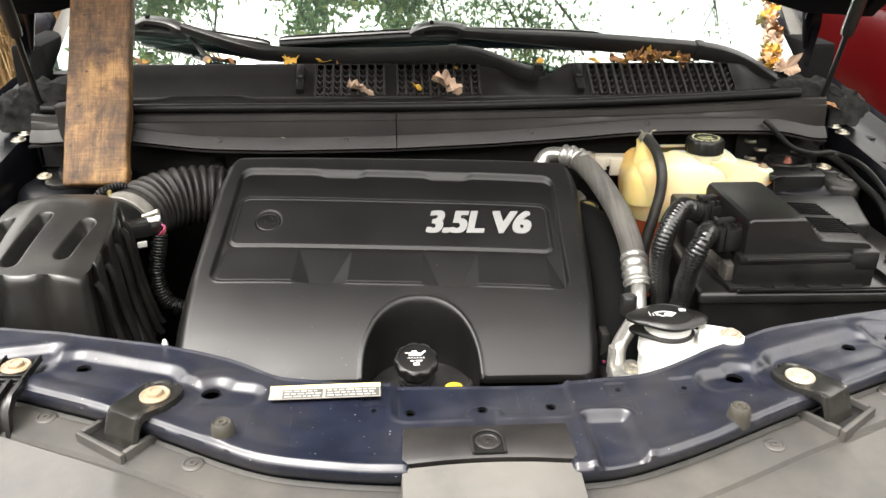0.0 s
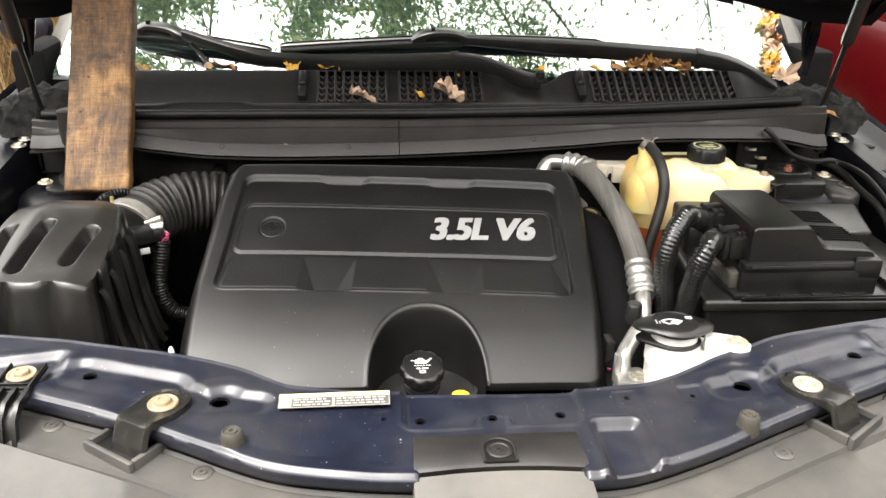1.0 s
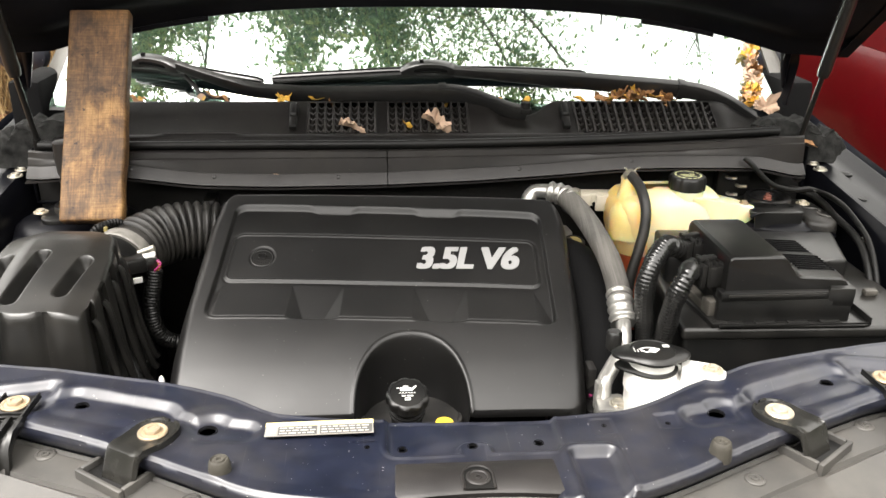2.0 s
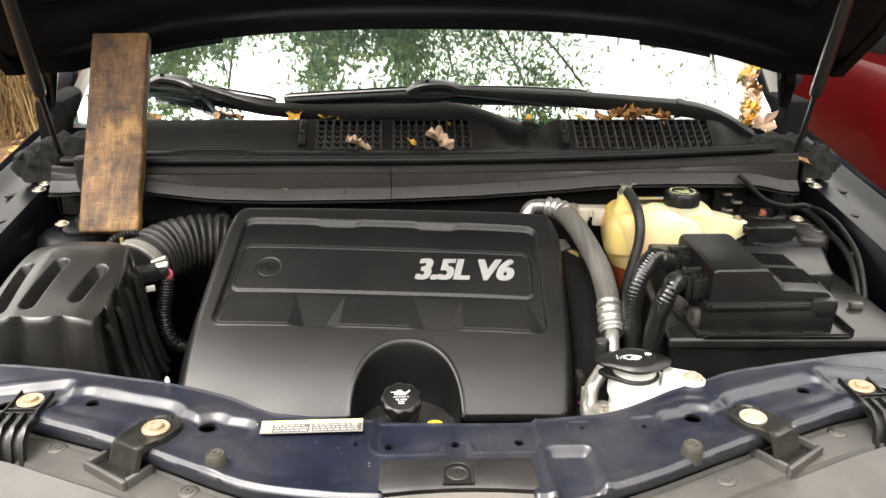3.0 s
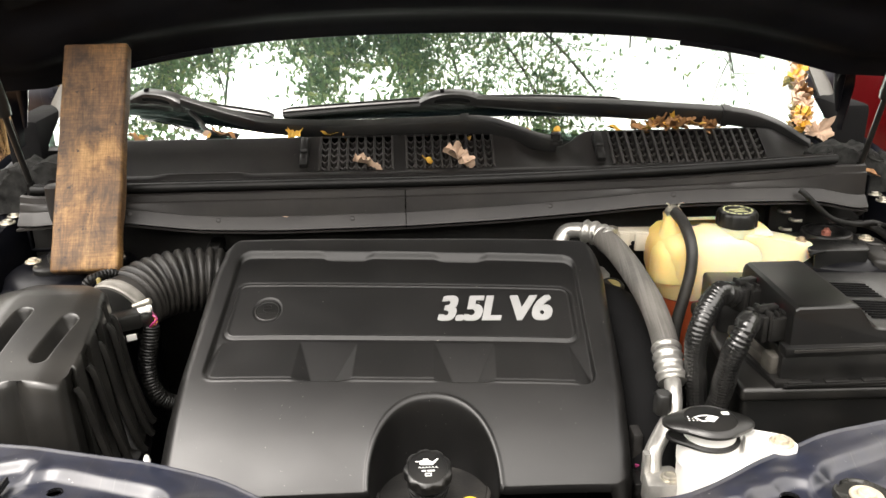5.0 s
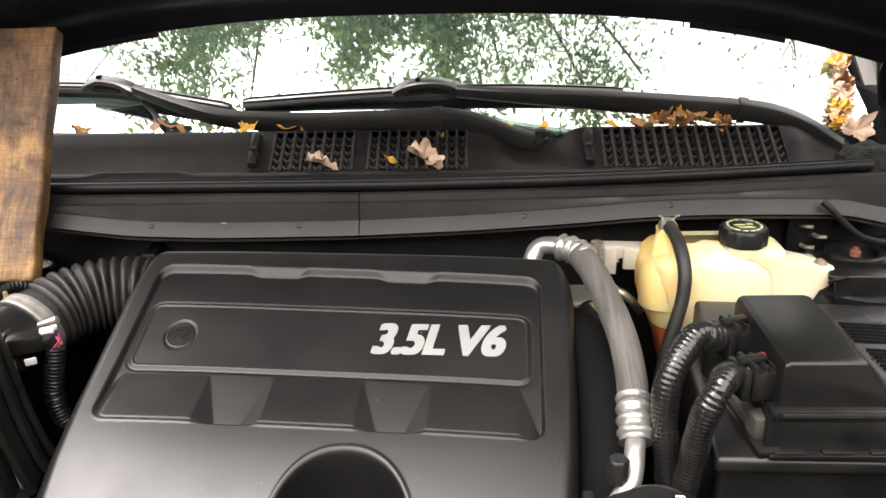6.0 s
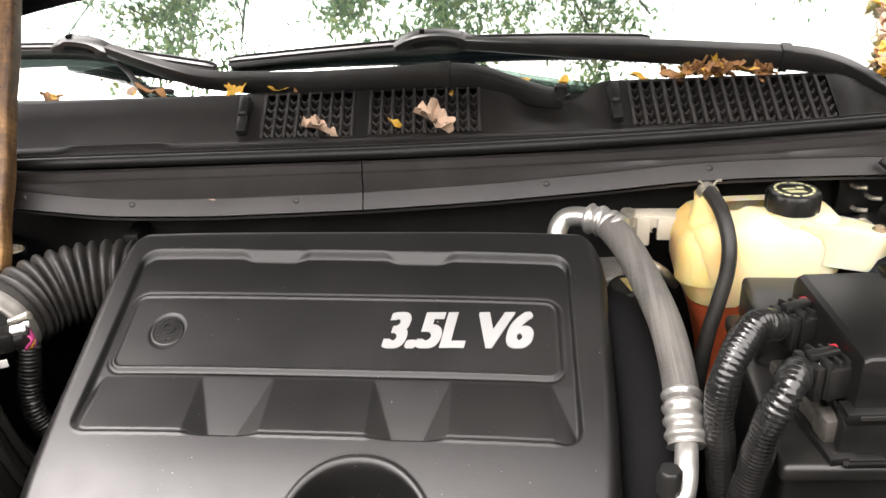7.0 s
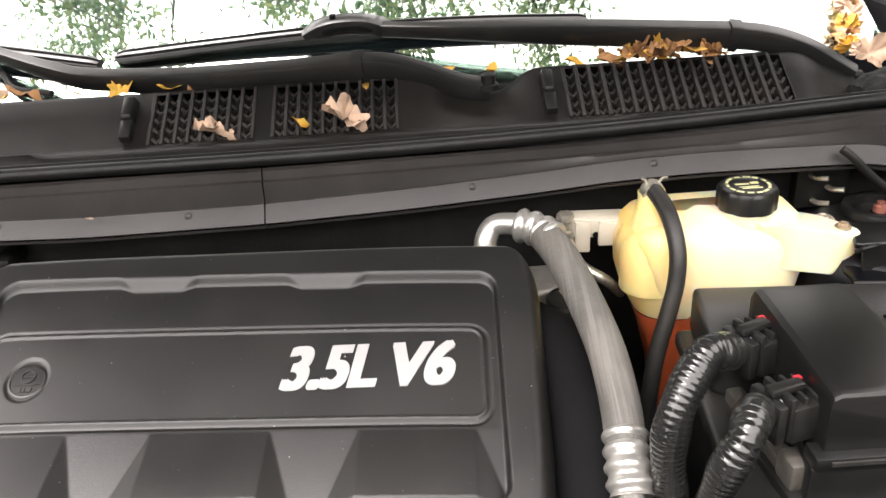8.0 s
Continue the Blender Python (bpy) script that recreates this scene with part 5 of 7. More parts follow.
# ---- oil filler, dipstick ----
def oil_filler():
    t = thing("oil_filler_cap", (-0.064, 0.858, 0.88), "round ribbed black oil filler cap with white pictograms", "filler cap")
    tilt = Matrix.Translation((-0.064, 0.858, 0.9075)) @ Matrix.Rotation(radians(18), 4, "X") @ Matrix.Scale(0.88, 4)
    part("cap", lathe(B(), [(0.022, 0.0), (0.024, 0.004), (0.0245, 0.012), (0.0305, 0.013), (0.0310, 0.0225), (0.0298, 0.0262), (0.0268, 0.028), (0.0245, 0.0284), (0.0240, 0.0277), (0.010, 0.028)], 72, tilt,
                      wave=lambda a, i: 1 - (0.075 * (0.5 + 0.5 * math.cos(9 * a)) ** 2 if 2 < i < 6 else 0)), PLASTIC, t)
    part("collar", lathe(B(), [(0.022, -0.05), (0.023, -0.012), (0.0265, -0.011), (0.0265, -0.008), (0.0235, -0.0075), (0.0235, -0.004), (0.0262, -0.0035), (0.0262, -0.001), (0.023, 0.0)], 36, tilt), RUBBER, t)
    b = B()
    m = tilt @ Matrix.Translation((0, 0, 0.0282))
    prism(b, [(-0.010, 0.004), (-0.010, 0.010), (-0.004, 0.010), (0.002, 0.010), (0.006, 0.008), (0.012, 0.013), (0.0135, 0.012), (0.006, 0.0035)], 0, 0.0005, 0, m=m)
    box(b, -0.006, 0.001, 0.0115, 0.0128, 0, 0.0005, 0, m=m)
    box(b, -0.0155, -0.011, 0.0085, 0.0095, 0, 0.0005, 0, m=m)
    for k in range(6):
        prism(b, [(-0.012 + k * 0.004, -0.001), (-0.010 + k * 0.004, 0.0012), (-0.008 + k * 0.004, -0.001), (-0.010 + k * 0.004, 0.0)], 0, 0.0005, 0, m=m)
    bars(b, m, [(-0.008, -0.003, -0.006, 0.0018), (-0.001, 0.008, -0.006, 0.0018), (-0.004, 0.004, -0.013, 0.001), (-0.004, 0.004, -0.0095, 0.001), (-0.004, -0.003, -0.0125, 0.0035), (0.003, 0.004, -0.0125, 0.0035)])
    part("pictogram", b, WHITE, t, "white oil can pictogram")
    b = B()
    lathe(b, [(0.069, -0.06), (0.068, -0.004), (0.0665, -0.001), (0.064, 0.0), (0.062, -0.0005), (0.0605, -0.003), (0.045, -0.003), (0.030, 0.001)], 56, Matrix.Translation((-0.0575, 0.884, 0.881)))
    solo("valve_cover", b, HOSE, "black domed valve cover under the filler cap", "valve cover")
    d = thing("dipstick", (-0.022, 0.80, 0.88), "yellow oil dipstick handle beside the filler", "dipstick")
    part("handle", lathe(B(), [(0.006, -0.012), (0.0105, -0.010), (0.0115, 0.0), (0.0105, 0.004), (0.006, 0.006)], 24, Matrix.Translation((-0.022, 0.800, 0.917))), YELLOW, d)
    part("tube", tube(B(), [(-0.022, 0.80, 0.91), (-0.022, 0.80, 0.87), (-0.022, 0.82, 0.8)], 0.006, 10, 0.02), STEEL, d)


oil_filler()


# ---- air box and intake ----
AIRBOX = mat("dusty_airbox", (0.0095, 0.0092, 0.0086), 0.32, var=0.2, dust=0.07, specks=0.2, bump=0.12, spec=0.48)


def air_box():
    t = thing("air_filter_box", (-0.52, 0.98, 0.80), "black moulded air filter box with slotted lid", "air filter box")
    base = [(-0.592, 0.880), (-0.555, 0.871), (-0.448, 0.870), (-0.441, 0.885), (-0.441, 0.98), (-0.452, 1.045), (-0.484, 1.072), (-0.572, 1.098), (-0.588, 1.075), (-0.594, 0.93)]
    # even points round the rim
    p = np.array(base + [base[0]])
    s = np.concatenate([[0], np.cumsum(np.hypot(*np.diff(p, axis=0).T))])
    n = 300
    even = np.linspace(0, s[-1], n, endpoint=False)
    ring = np.stack([np.interp(even, s, p[:, 0]), np.interp(even, s, p[:, 1])], 1)
    for _ in range(4):
        ring = 0.5 * ring + 0.25 * (np.roll(ring, 1, 0) + np.roll(ring, -1, 0))
    c = np.array([-0.523, 0.985])
    def height(q):
        x, y = q[:, 0], q[:, 1]
        z = np.mean([np.interp(y + d, [0.86, 0.88, 0.93, 1.0, 1.06, 1.11], [1.036, 1.041, 1.056, 1.071, 1.073, 1.052]) for d in np.linspace(-0.03, 0.03, 9)], axis=0) - 0.010 * ss(-0.545, -0.60, x) - 0.006 * ss(-0.475, -0.44, x)
        for ax, ay, bx, by in ((-0.527, 0.990, -0.538, 0.900), (-0.470, 0.974, -0.481, 0.912), (-0.572, 0.985, -0.573, 0.896)):
            z = z - 0.017 * ss(0.0045, -0.0045, capsule(x, y, ax, ay, bx, by, 0.0066))
        return z
    scal = np.where((ring[:, 1] < 0.90), 0.009 * (1 - np.abs(np.sin((ring[:, 0] + 0.60) * 58))) ** 1.5 , 0.0)
    rib = np.where((ring[:, 0] > -0.46) & (ring[:, 1] < 1.05), 0.009 * (np.sin(ring[:, 1] * 150) > 0.15), 0.0)
    out = ring - c
    nrm = out / np.hypot(*out.T)[:, None]
    rows = []
    for k in np.linspace(0.02, 0.96, 80):
        q = c + out * k
        rows.append([(*a, z) for a, z in zip(q, height(q))])
    zt = height(c + out * 0.96)
    def ringat(off, z, w=0.0, full=1.0):
        q = ring + nrm * off - nrm * (scal * w)[:, None] - nrm * (rib * full)[:, None]
        return [(*a, float(b)) for a, b in zip(q, z)]
    rows.append(ringat(-0.001, zt - 0.001, 0.9, 0.0))
    rows.append(ringat(0.003, zt - 0.006, 1.1, 0.2))
    rows.append(ringat(0.004, zt - 0.015, 1.2, 0.9))
    rows.append(ringat(0.014, np.full(n, 0.95), 1.0, 1.0))
    rows.append(ringat(0.024, np.full(n, 0.885), 0.4, 1.0))
    rows.append(ringat(0.028, np.full(n, 0.88), 0.0, 0.0))
    bm = sheet(B(), [r + [r[0]] for r in rows])
    bmesh.ops.remove_doubles(bm, verts=bm.verts, dist=0.0001)
    part("lid", bm, AIRBOX, t, angle=50)
    rows = [ringat(o, np.full(n, z), 0, 0) for o, z in ((0.034, 0.879), (0.034, 0.868), (0.018, 0.866), (0.0, 0.72), (-0.02, 0.62))]
    part("base", sheet(B(), [r + [r[0]] for r in rows]), PLASTIC, t)
    part("stand", box(B(), -0.58, -0.46, 0.90, 1.06, 0.32, 0.64, 0.01), DARK, t)
    for y, zt_, lean in ((0.898, 1.018, 0.000), (0.932, 1.026, 0.002), (0.968, 1.036, 0.003), (1.004, 1.042, 0.002), (1.034, 1.040, -0.004)):
        line = [(-0.4430 + lean, y, zt_), (-0.4365 + lean, y, zt_ - 0.012), (-0.4270 + lean, y + 0.002, 0.950), (-0.4150 + lean, y + 0.004, 0.896), (-0.4090 + lean, y + 0.005, 0.886)]
        part("rib", tube(B(), line, 0.0042, 10, 0.008, square=3.0), AIRBOX, t)
    return t


air_box()


BAND = mat("dull_band_steel", (0.22, 0.21, 0.19), 0.5, 0.4, var=0.2, scale=60, dust=0.2, bump=0.2)


def intake():
    t = thing("intake_duct", (-0.40, 1.15, 0.90), "ribbed black rubber air intake duct with a steel clamp", "intake duct")
    tube_pts = [(-0.470, 1.150, 1.000), (-0.450, 1.186, 1.006), (-0.418, 1.214, 1.009), (-0.378, 1.230, 1.007), (-0.335, 1.236, 1.000), (-0.285, 1.236, 0.990)]
    part("bellows", tube(B(), tube_pts, 0.044, 40, 0.0022, radius=lambda s, n: (0.043 if s < 0.014 else 0.0465 - 0.0072 * (0.5 + 0.5 * math.cos(2 * math.pi * (s - 0.014) / 0.0128)) ** 2.0)), HOSE, t, angle=80)
    part("clamp", tube(B(), [(-0.4750, 1.137, 0.997), (-0.4725, 1.143, 0.9988), (-0.4705, 1.149, 1.0)], 0.0468, 44, 0.0012, radius=lambda s, n: 0.0468 - 0.0008 * (0.5 + 0.5 * math.cos(2 * math.pi * s / 0.0062))), BAND, t, "pale steel band clamp")
    part("clamp_screw", lathe(B(), [(0.005, -0.012), (0.005, 0.012), (0.003, 0.013)], 12, Matrix.Translation((-0.434, 1.118, 1.018)) @ Matrix.Rotation(radians(70), 4, "Y")), STEEL, t)
    m = thing("airflow_sensor", (-0.47, 1.06, 0.95), "black airflow sensor tube with a white plug", "sensor")
    part("sensor_tube", tube(B(), [(-0.512, 1.060, 0.988), (-0.494, 1.10, 0.992), (-0.475, 1.140, 0.998)], 0.041, 36, 0.006), PLASTIC, m)
    ax = Matrix.Translation((-0.434, 1.093, 1.0105)) @ Matrix.Rotation(radians(25), 4, "Z")
    part("sensor_body", box(B(), -0.035, 0.004, -0.014, 0.014, -0.012, 0.010, 0.004, m=ax), PLASTIC, m)
    b = B()
    lathe(b, [(0.026, -0.003), (0.026, 0.003), (0.022, 0.005)], 30, Matrix.Translation((-0.463, 1.088, 0.998)) @ Matrix.Rotation(radians(75), 4, "Y"))
    part("sensor_flange", b, PLASTIC, m)
    part("plug_barrel", lathe(B(), [(0.012, -0.012), (0.0125, 0.010), (0.011, 0.012)], 24, ax @ Matrix.Translation((0.002, 0, -0.002)) @ Matrix.Rotation(radians(90), 4, "Y")), PLASTIC, m)
    part("plug_body", box(B(), -0.004, 0.019, -0.011, 0.011, -0.012, 0.0065, 0.003, m=ax), PLASTIC, m)
    part("plug", box(B(), 0.001, 0.017, -0.008, 0.006, 0.0060, 0.0110, 0.002, m=ax), WHITEPL, m, "white plug")
    part("plug_clip", box(B(), 0.013, 0.0200, 0.003, 0.010, 0.005, 0.0100, 0.001, m=ax), WHITEPL, m)
    part("tag", box(B(), -0.019, -0.006, -0.020, -0.0175, -0.023, -0.014, 0.0015, m=ax), WHITEPL, m)
    for i, c in enumerate((PINK, ORANGE, PINK, YELLOW, PINK, PINK)):
        a = ax @ Vector((0.018, -0.010 + 0.0040 * i, 0.002 - 0.004 * (i % 2)))
        part("wire", tube(B(), [a, a + Vector((0.0065, -0.006, -0.002 - 0.001 * i)), Vector((-0.4165 + 0.001 * i, 1.086 + 0.002 * i, 1.000)), Vector((-0.420, 1.096, 0.990))], 0.0015, 6, 0.003), c, m)
    lm = thing("sensor_loom", (-0.39, 1.03, 0.85), "thin black corrugated wiring loom beside the engine cover", "wiring loom")
    part("conduit", tube(B(), [(-0.420, 1.098, 0.997), (-0.424, 1.094, 0.972), (-0.430, 1.09, 0.938), (-0.424, 1.088, 0.902), (-0.405, 1.095, 0.880), (-0.35, 1.11, 0.865)], 0.0125, 18, 0.0013, radius=ribbed(0.0125, 0.0018, 0.0045)), PLASTIC, lm, angle=80)


intake()


# ---- strut towers ----
def tower(s):
    t = thing("strut_tower", (s * 0.58, 1.22, 0.6), "dark steel strut tower with a round top mount and bolts", "strut tower", "strut towers")
    x, y = s * 0.576, 1.278
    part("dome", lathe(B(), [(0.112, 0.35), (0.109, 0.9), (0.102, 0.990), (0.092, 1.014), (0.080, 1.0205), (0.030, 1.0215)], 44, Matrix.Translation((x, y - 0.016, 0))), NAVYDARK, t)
    lobes = []
    for k in range(60):
        a = 2 * math.pi * k / 60
        r = 0.047 + 0.026 * max(0, math.cos(1.5 * (a - math.pi * (1.0 if s > 0 else 0.0)))) ** 3
        lobes.append((x + r * math.cos(a), y + r * 0.86 * math.sin(a)))
    part("mount_plate", prism(B(), lobes, 1.018, 1.0285, 0.003, 2), PLASTIC, t)
    part("top_mount", lathe(B(), [(0.0385, 1.026), (0.0385, 1.0335), (0.0372, 1.0375), (0.0345, 1.0390), (0.0300, 1.0388), (0.0280, 1.0370), (0.0268, 1.0270), (0.010, 1.0265), (0.0095, 1.0300), (0.005, 1.0305)], 48, Matrix.Translation((x, y, 0))), WIPER, t, "glossy black ring")
    part("mount_nut", lathe(B(), [(0.0068, 1.0265), (0.0068, 1.0375), (0.0045, 1.0385), (0.0040, 1.0420), (0.0020, 1.0425)], 12, Matrix.Translation((x, y, 0))), mat("red_nut", (0.24, 0.085, 0.06), 0.55, var=0.3, scale=200, bump=0.3), t, "reddish nut")
    me = shaped("bolt", bolt(0.007, 0.0115), ZINC)
    for bx, by, bz in ((0.512, 1.270, 1.0285), (0.6315, 1.261, 1.0285)):
        place("bolt", me, Matrix.Translation((s * bx, by, bz)), t)
    b = B()
    box(b, x - 0.075, x + 0.065, 1.155, 1.20, 1.004, 1.0125, 0.004)
    box(b, x - 0.10, x + 0.09, 1.12, 1.15, 0.93, 0.957, 0.006)
    part("brace", b, NAVYDARK, t)


tower(-1)
tower(1)


def relay_bracket():
    t = thing("relay_bracket", (0.55, 1.19, 0.95), "black folded bracket behind the battery box", "bracket")
    part("plate", prism(B(), [(0.507, 1.193), (0.513, 1.1895), (0.594, 1.1865), (0.597, 1.190), (0.607, 1.226), (0.524, 1.240)], 1.033, 1.040, 0.0022, 3), PLASTIC, t)
    rows = [[(x + 0.002 * k, 1.1885 - 0.003 * k - 0.0003 * (x - 0.513) * 40, z) for x in (0.513, 0.516, 0.54, 0.57, 0.590, 0.593 - 0.006 * k)] for k, z in ((0, 1.0385), (0.5, 1.030), (1.0, 1.015), (1.6, 0.985))]
    part("front_face", sheet(B(), rows, (0, 0.003, 0)), PLASTIC, t)
    part("side_face", sheet(B(), [[(0.5955 + 0.010 * v, 1.190 + 0.036 * v, z) for v in (0, 0.5, 1)] for z in (1.0385, 1.020, 0.99)], (-0.003, 0, 0)), PLASTIC, t)
    part("stop", tube(B(), [(0.506, 1.186, 1.033), (0.512, 1.181, 1.0395), (0.520, 1.181, 1.041), (0.526, 1.185, 1.039)], 0.0026, 8, 0.003), RUBBER, t)
    # black discs on the uncut plate carry the dark of its holes
    for hx, hy in ((0.560, 1.222), (0.586, 1.214)):
        part("plate_hole_shade", lathe(B(), [(0.0042, 0), (0.0042, 0.0006), (0.0005, 0.0006)], 14, Matrix.Translation((hx, hy, 1.0400))), LINER, t)
    part("lower_lip", tube(B(), [(0.494, 1.160, 1.012), (0.53, 1.155, 1.0125), (0.556, 1.153, 1.012)], 0.004, 8, 0.01), BOXLID, t)
    s = thing("strut_flange", (0.63, 1.24, 0.98), "dusty grey steel flange beside the strut tower", "bracket")
    part("flange", prism(B(), [(0.604, 1.245), (0.600, 1.180), (0.632, 1.162), (0.652, 1.176), (0.660, 1.215), (0.658, 1.275), (0.640, 1.298), (0.612, 1.290)], 0.990, 1.0275, 0.009, 4), HOSE, s)
    part("sealer_bead", tube(B(), [(0.622, 1.250, 1.028), (0.628, 1.238, 1.0285), (0.640, 1.236, 1.028), (0.643, 1.225, 1.0285), (0.634, 1.216, 1.028), (0.636, 1.202, 1.0285), (0.648, 1.198, 1.027)], 0.0022, 6, 0.004), TRIM, s, "pale wavy sealer bead")


relay_bracket()


# ---- coolant tank ----
def coolant_tank():
    t = thing("coolant_tank", (0.38, 1.24, 0.86), "translucent yellowed coolant tank half full of orange-red coolant", "coolant tank")
    def ring(z, x0, x1, y0, y1, e=4.0, n=72):
        pts = []
        for k in range(n):
            a = 2 * math.pi * k / n
            cx, cy = math.cos(a), math.sin(a)
            x = (x0 + x1) / 2 + (x1 - x0) / 2 * math.copysign(abs(cx) ** (2 / e), cx)
            y = (y0 + y1) / 2 + (y1 - y0) / 2 * math.copysign(abs(cy) ** (2 / e), cy)
            if y < (y0 + y1) / 2:
                y += 0.010 * math.exp(-((x - 0.364) / 0.007) ** 2) + 0.010 * ss(0.362, 0.372, x) + 0.02 * ((0.325 - min(x, 0.325)) / 0.04) ** 2
            pts.append((x, y, z))
        return pts + [pts[0]]
    lev = [(0.958, 0.303, 0.47, 1.203, 1.29), (0.975, 0.294, 0.474, 1.199, 1.295), (1.0, 0.287, 0.478, 1.196, 1.30), (1.026, 0.285, 0.478, 1.195, 1.30), (1.040, 0.287, 0.477, 1.197, 1.30), (1.050, 0.292, 0.473, 1.201, 1.299), (1.058, 0.30, 0.465, 1.209, 1.296), (1.063, 0.315, 0.452, 1.222, 1.288), (1.064, 0.34, 0.43, 1.24, 1.27)]
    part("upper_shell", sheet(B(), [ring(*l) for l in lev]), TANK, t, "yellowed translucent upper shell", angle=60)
    low = [(0.957, 0.303, 0.47, 1.203, 1.29), (0.93, 0.313, 0.46, 1.205, 1.285), (0.88, 0.325, 0.45, 1.208, 1.28), (0.82, 0.33, 0.44, 1.205, 1.27), (0.815, 0.36, 0.41, 1.22, 1.25)]
    part("coolant_level", sheet(B(), [ring(*l) for l in low]), COOLANT, t, "orange-red coolant showing through", angle=60)
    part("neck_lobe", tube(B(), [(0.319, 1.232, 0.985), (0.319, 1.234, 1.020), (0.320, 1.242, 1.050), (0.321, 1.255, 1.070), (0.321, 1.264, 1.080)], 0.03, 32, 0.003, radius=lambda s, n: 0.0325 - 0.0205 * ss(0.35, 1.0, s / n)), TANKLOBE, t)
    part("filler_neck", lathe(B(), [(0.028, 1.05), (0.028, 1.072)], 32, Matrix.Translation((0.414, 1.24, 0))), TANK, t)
    cap = part("cap", lathe(B(), [(0.026, 1.064), (0.0300, 1.066), (0.0300, 1.083), (0.0278, 1.0875), (0.025, 1.0885), (0.018, 1.0885), (0.0175, 1.0877), (0.008, 1.0877)], 72, Matrix.Translation((0.414, 1.24, 0)),
                            wave=lambda a, i: 1 - (0.045 * max(0, math.cos(8 * a)) if 0 < i < 4 else 0)), PLASTIC, t, "black ribbed cap")
    b = B()
    for k in range(14):
        a = 2 * math.pi * k / 14
        m = Matrix.Translation((0.414 + 0.0205 * math.cos(a), 1.24 + 0.0205 * math.sin(a), 1.0885)) @ Matrix.Rotation(a + math.pi / 2, 4, "Z")
        box(b, -0.003 if k % 3 else -0.0045, 0.003, -0.0014, 0.0014, 0, 0.0004, 0, m=m)
    m = Matrix.Translation((0.414, 1.24, 1.0878))
    bars(b, m, [(-0.012, 0.002, 0.002, 0.003), (0.004, 0.012, 0.003, 0.005), (-0.010, 0.010, -0.004, 0.0015), (-0.008, 0.012, -0.008, 0.002)])
    part("cap_print", b, mat("cap_print_paint", (0.55, 0.55, 0.30), 0.5, bump=0), cap, "faded pale print")
    b = B()
    prism(b, [(0.243, 1.276), (0.30, 1.266), (0.30, 1.292), (0.243, 1.296)], 1.042, 1.048, 0.002)
    prism(b, [(0.243, 1.273), (0.30, 1.262), (0.30, 1.266), (0.243, 1.277)], 1.026, 1.048, 0.002)
    # black disc on the tab, the hole's shade put into its colour
    part("tab_hole_shade", lathe(B(), [(0.0035, 0), (0.0035, 0.0012), (0.0005, 0.0012)], 14, Matrix.Translation((0.268, 1.2682, 1.030)) @ Matrix.Rotation(radians(90), 4, "X")), LINER, t)
    prism(b, [(0.246, 1.268), (0.262, 1.266), (0.262, 1.272), (0.246, 1.274)], 1.010, 1.046, 0.002)
    prism(b, [(0.270, 1.264), (0.292, 1.262), (0.292, 1.268), (0.270, 1.270)], 1.018, 1.046, 0.002)
    part("mounting_tab", b, TANKEAR, t, "milky plastic mounting tab")
    web = [(0.405, 1.214), (0.435, 1.209), (0.465, 1.206), (0.492, 1.204), (0.512, 1.205), (0.522, 1.210), (0.523, 1.218), (0.514, 1.230), (0.492, 1.244), (0.465, 1.256), (0.405, 1.270)]
    b = prism(B(), web, -0.048, 0.0, 0.006, 3)
    for v in b.verts:
        v.co.z += 1.0605 - (v.co.x - 0.405) * 0.15
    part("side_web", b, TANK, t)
    place("bolt", shaped("bolt", bolt(0.005, 0.008), RUST), Matrix.Translation((0.505, 1.216, 1.0455)), t)
    h = thing("overflow_hose", (0.33, 1.2, 0.95), "black rubber overflow hose clamped on the coolant tank", "hose")
    part("hose", tube(B(), [(0.3205, 1.264, 1.0825), (0.323, 1.247, 1.0835), (0.3275, 1.214, 1.074), (0.3305, 1.188, 1.050), (0.328, 1.176, 1.020), (0.319, 1.167, 0.985), (0.306, 1.155, 0.940), (0.296, 1.14, 0.87)], 0.0085, 18, 0.008), HOSE, h)
    b = B()
    tube(b, [(0.3210, 1.261, 1.0822), (0.3220, 1.256, 1.0815), (0.3230, 1.250, 1.080)], 0.0118, 18, 0.003)
    part("spring_clamp", b, STEEL, h)
    for k in (-1, 1):
        part("clamp_wire", tube(B(), [(0.322 + k * 0.006, 1.256, 1.090), (0.322 + k * 0.009, 1.254, 1.096), (0.322 + k * 0.013, 1.250, 1.098)], 0.0014, 6, 0.003), STEEL, h)
    n = thing("pipe_fitting", (0.236, 1.28, 0.98), "steel pipe union and nut by the firewall", "pipe fitting")
    part("nut", lathe(B(), [(0.010, 1.022), (0.010, 1.034), (0.007, 1.036), (0.007, 1.046), (0.010, 1.047), (0.009, 1.054), (0.004, 1.056)], 6, Matrix.Translation((0.236, 1.275, 0))), STEEL, n)
    part("pipe", tube(B(), [(0.236, 1.275, 1.03), (0.25, 1.26, 1.0), (0.275, 1.25, 0.985), (0.30, 1.28, 0.95)], 0.006, 10, 0.01), STEEL, n)
    part("stub", tube(B(), [(0.236, 1.275, 1.022), (0.236, 1.29, 1.01), (0.236, 1.34, 1.0)], 0.008, 10, 0.01), DARK, n)


coolant_tank()


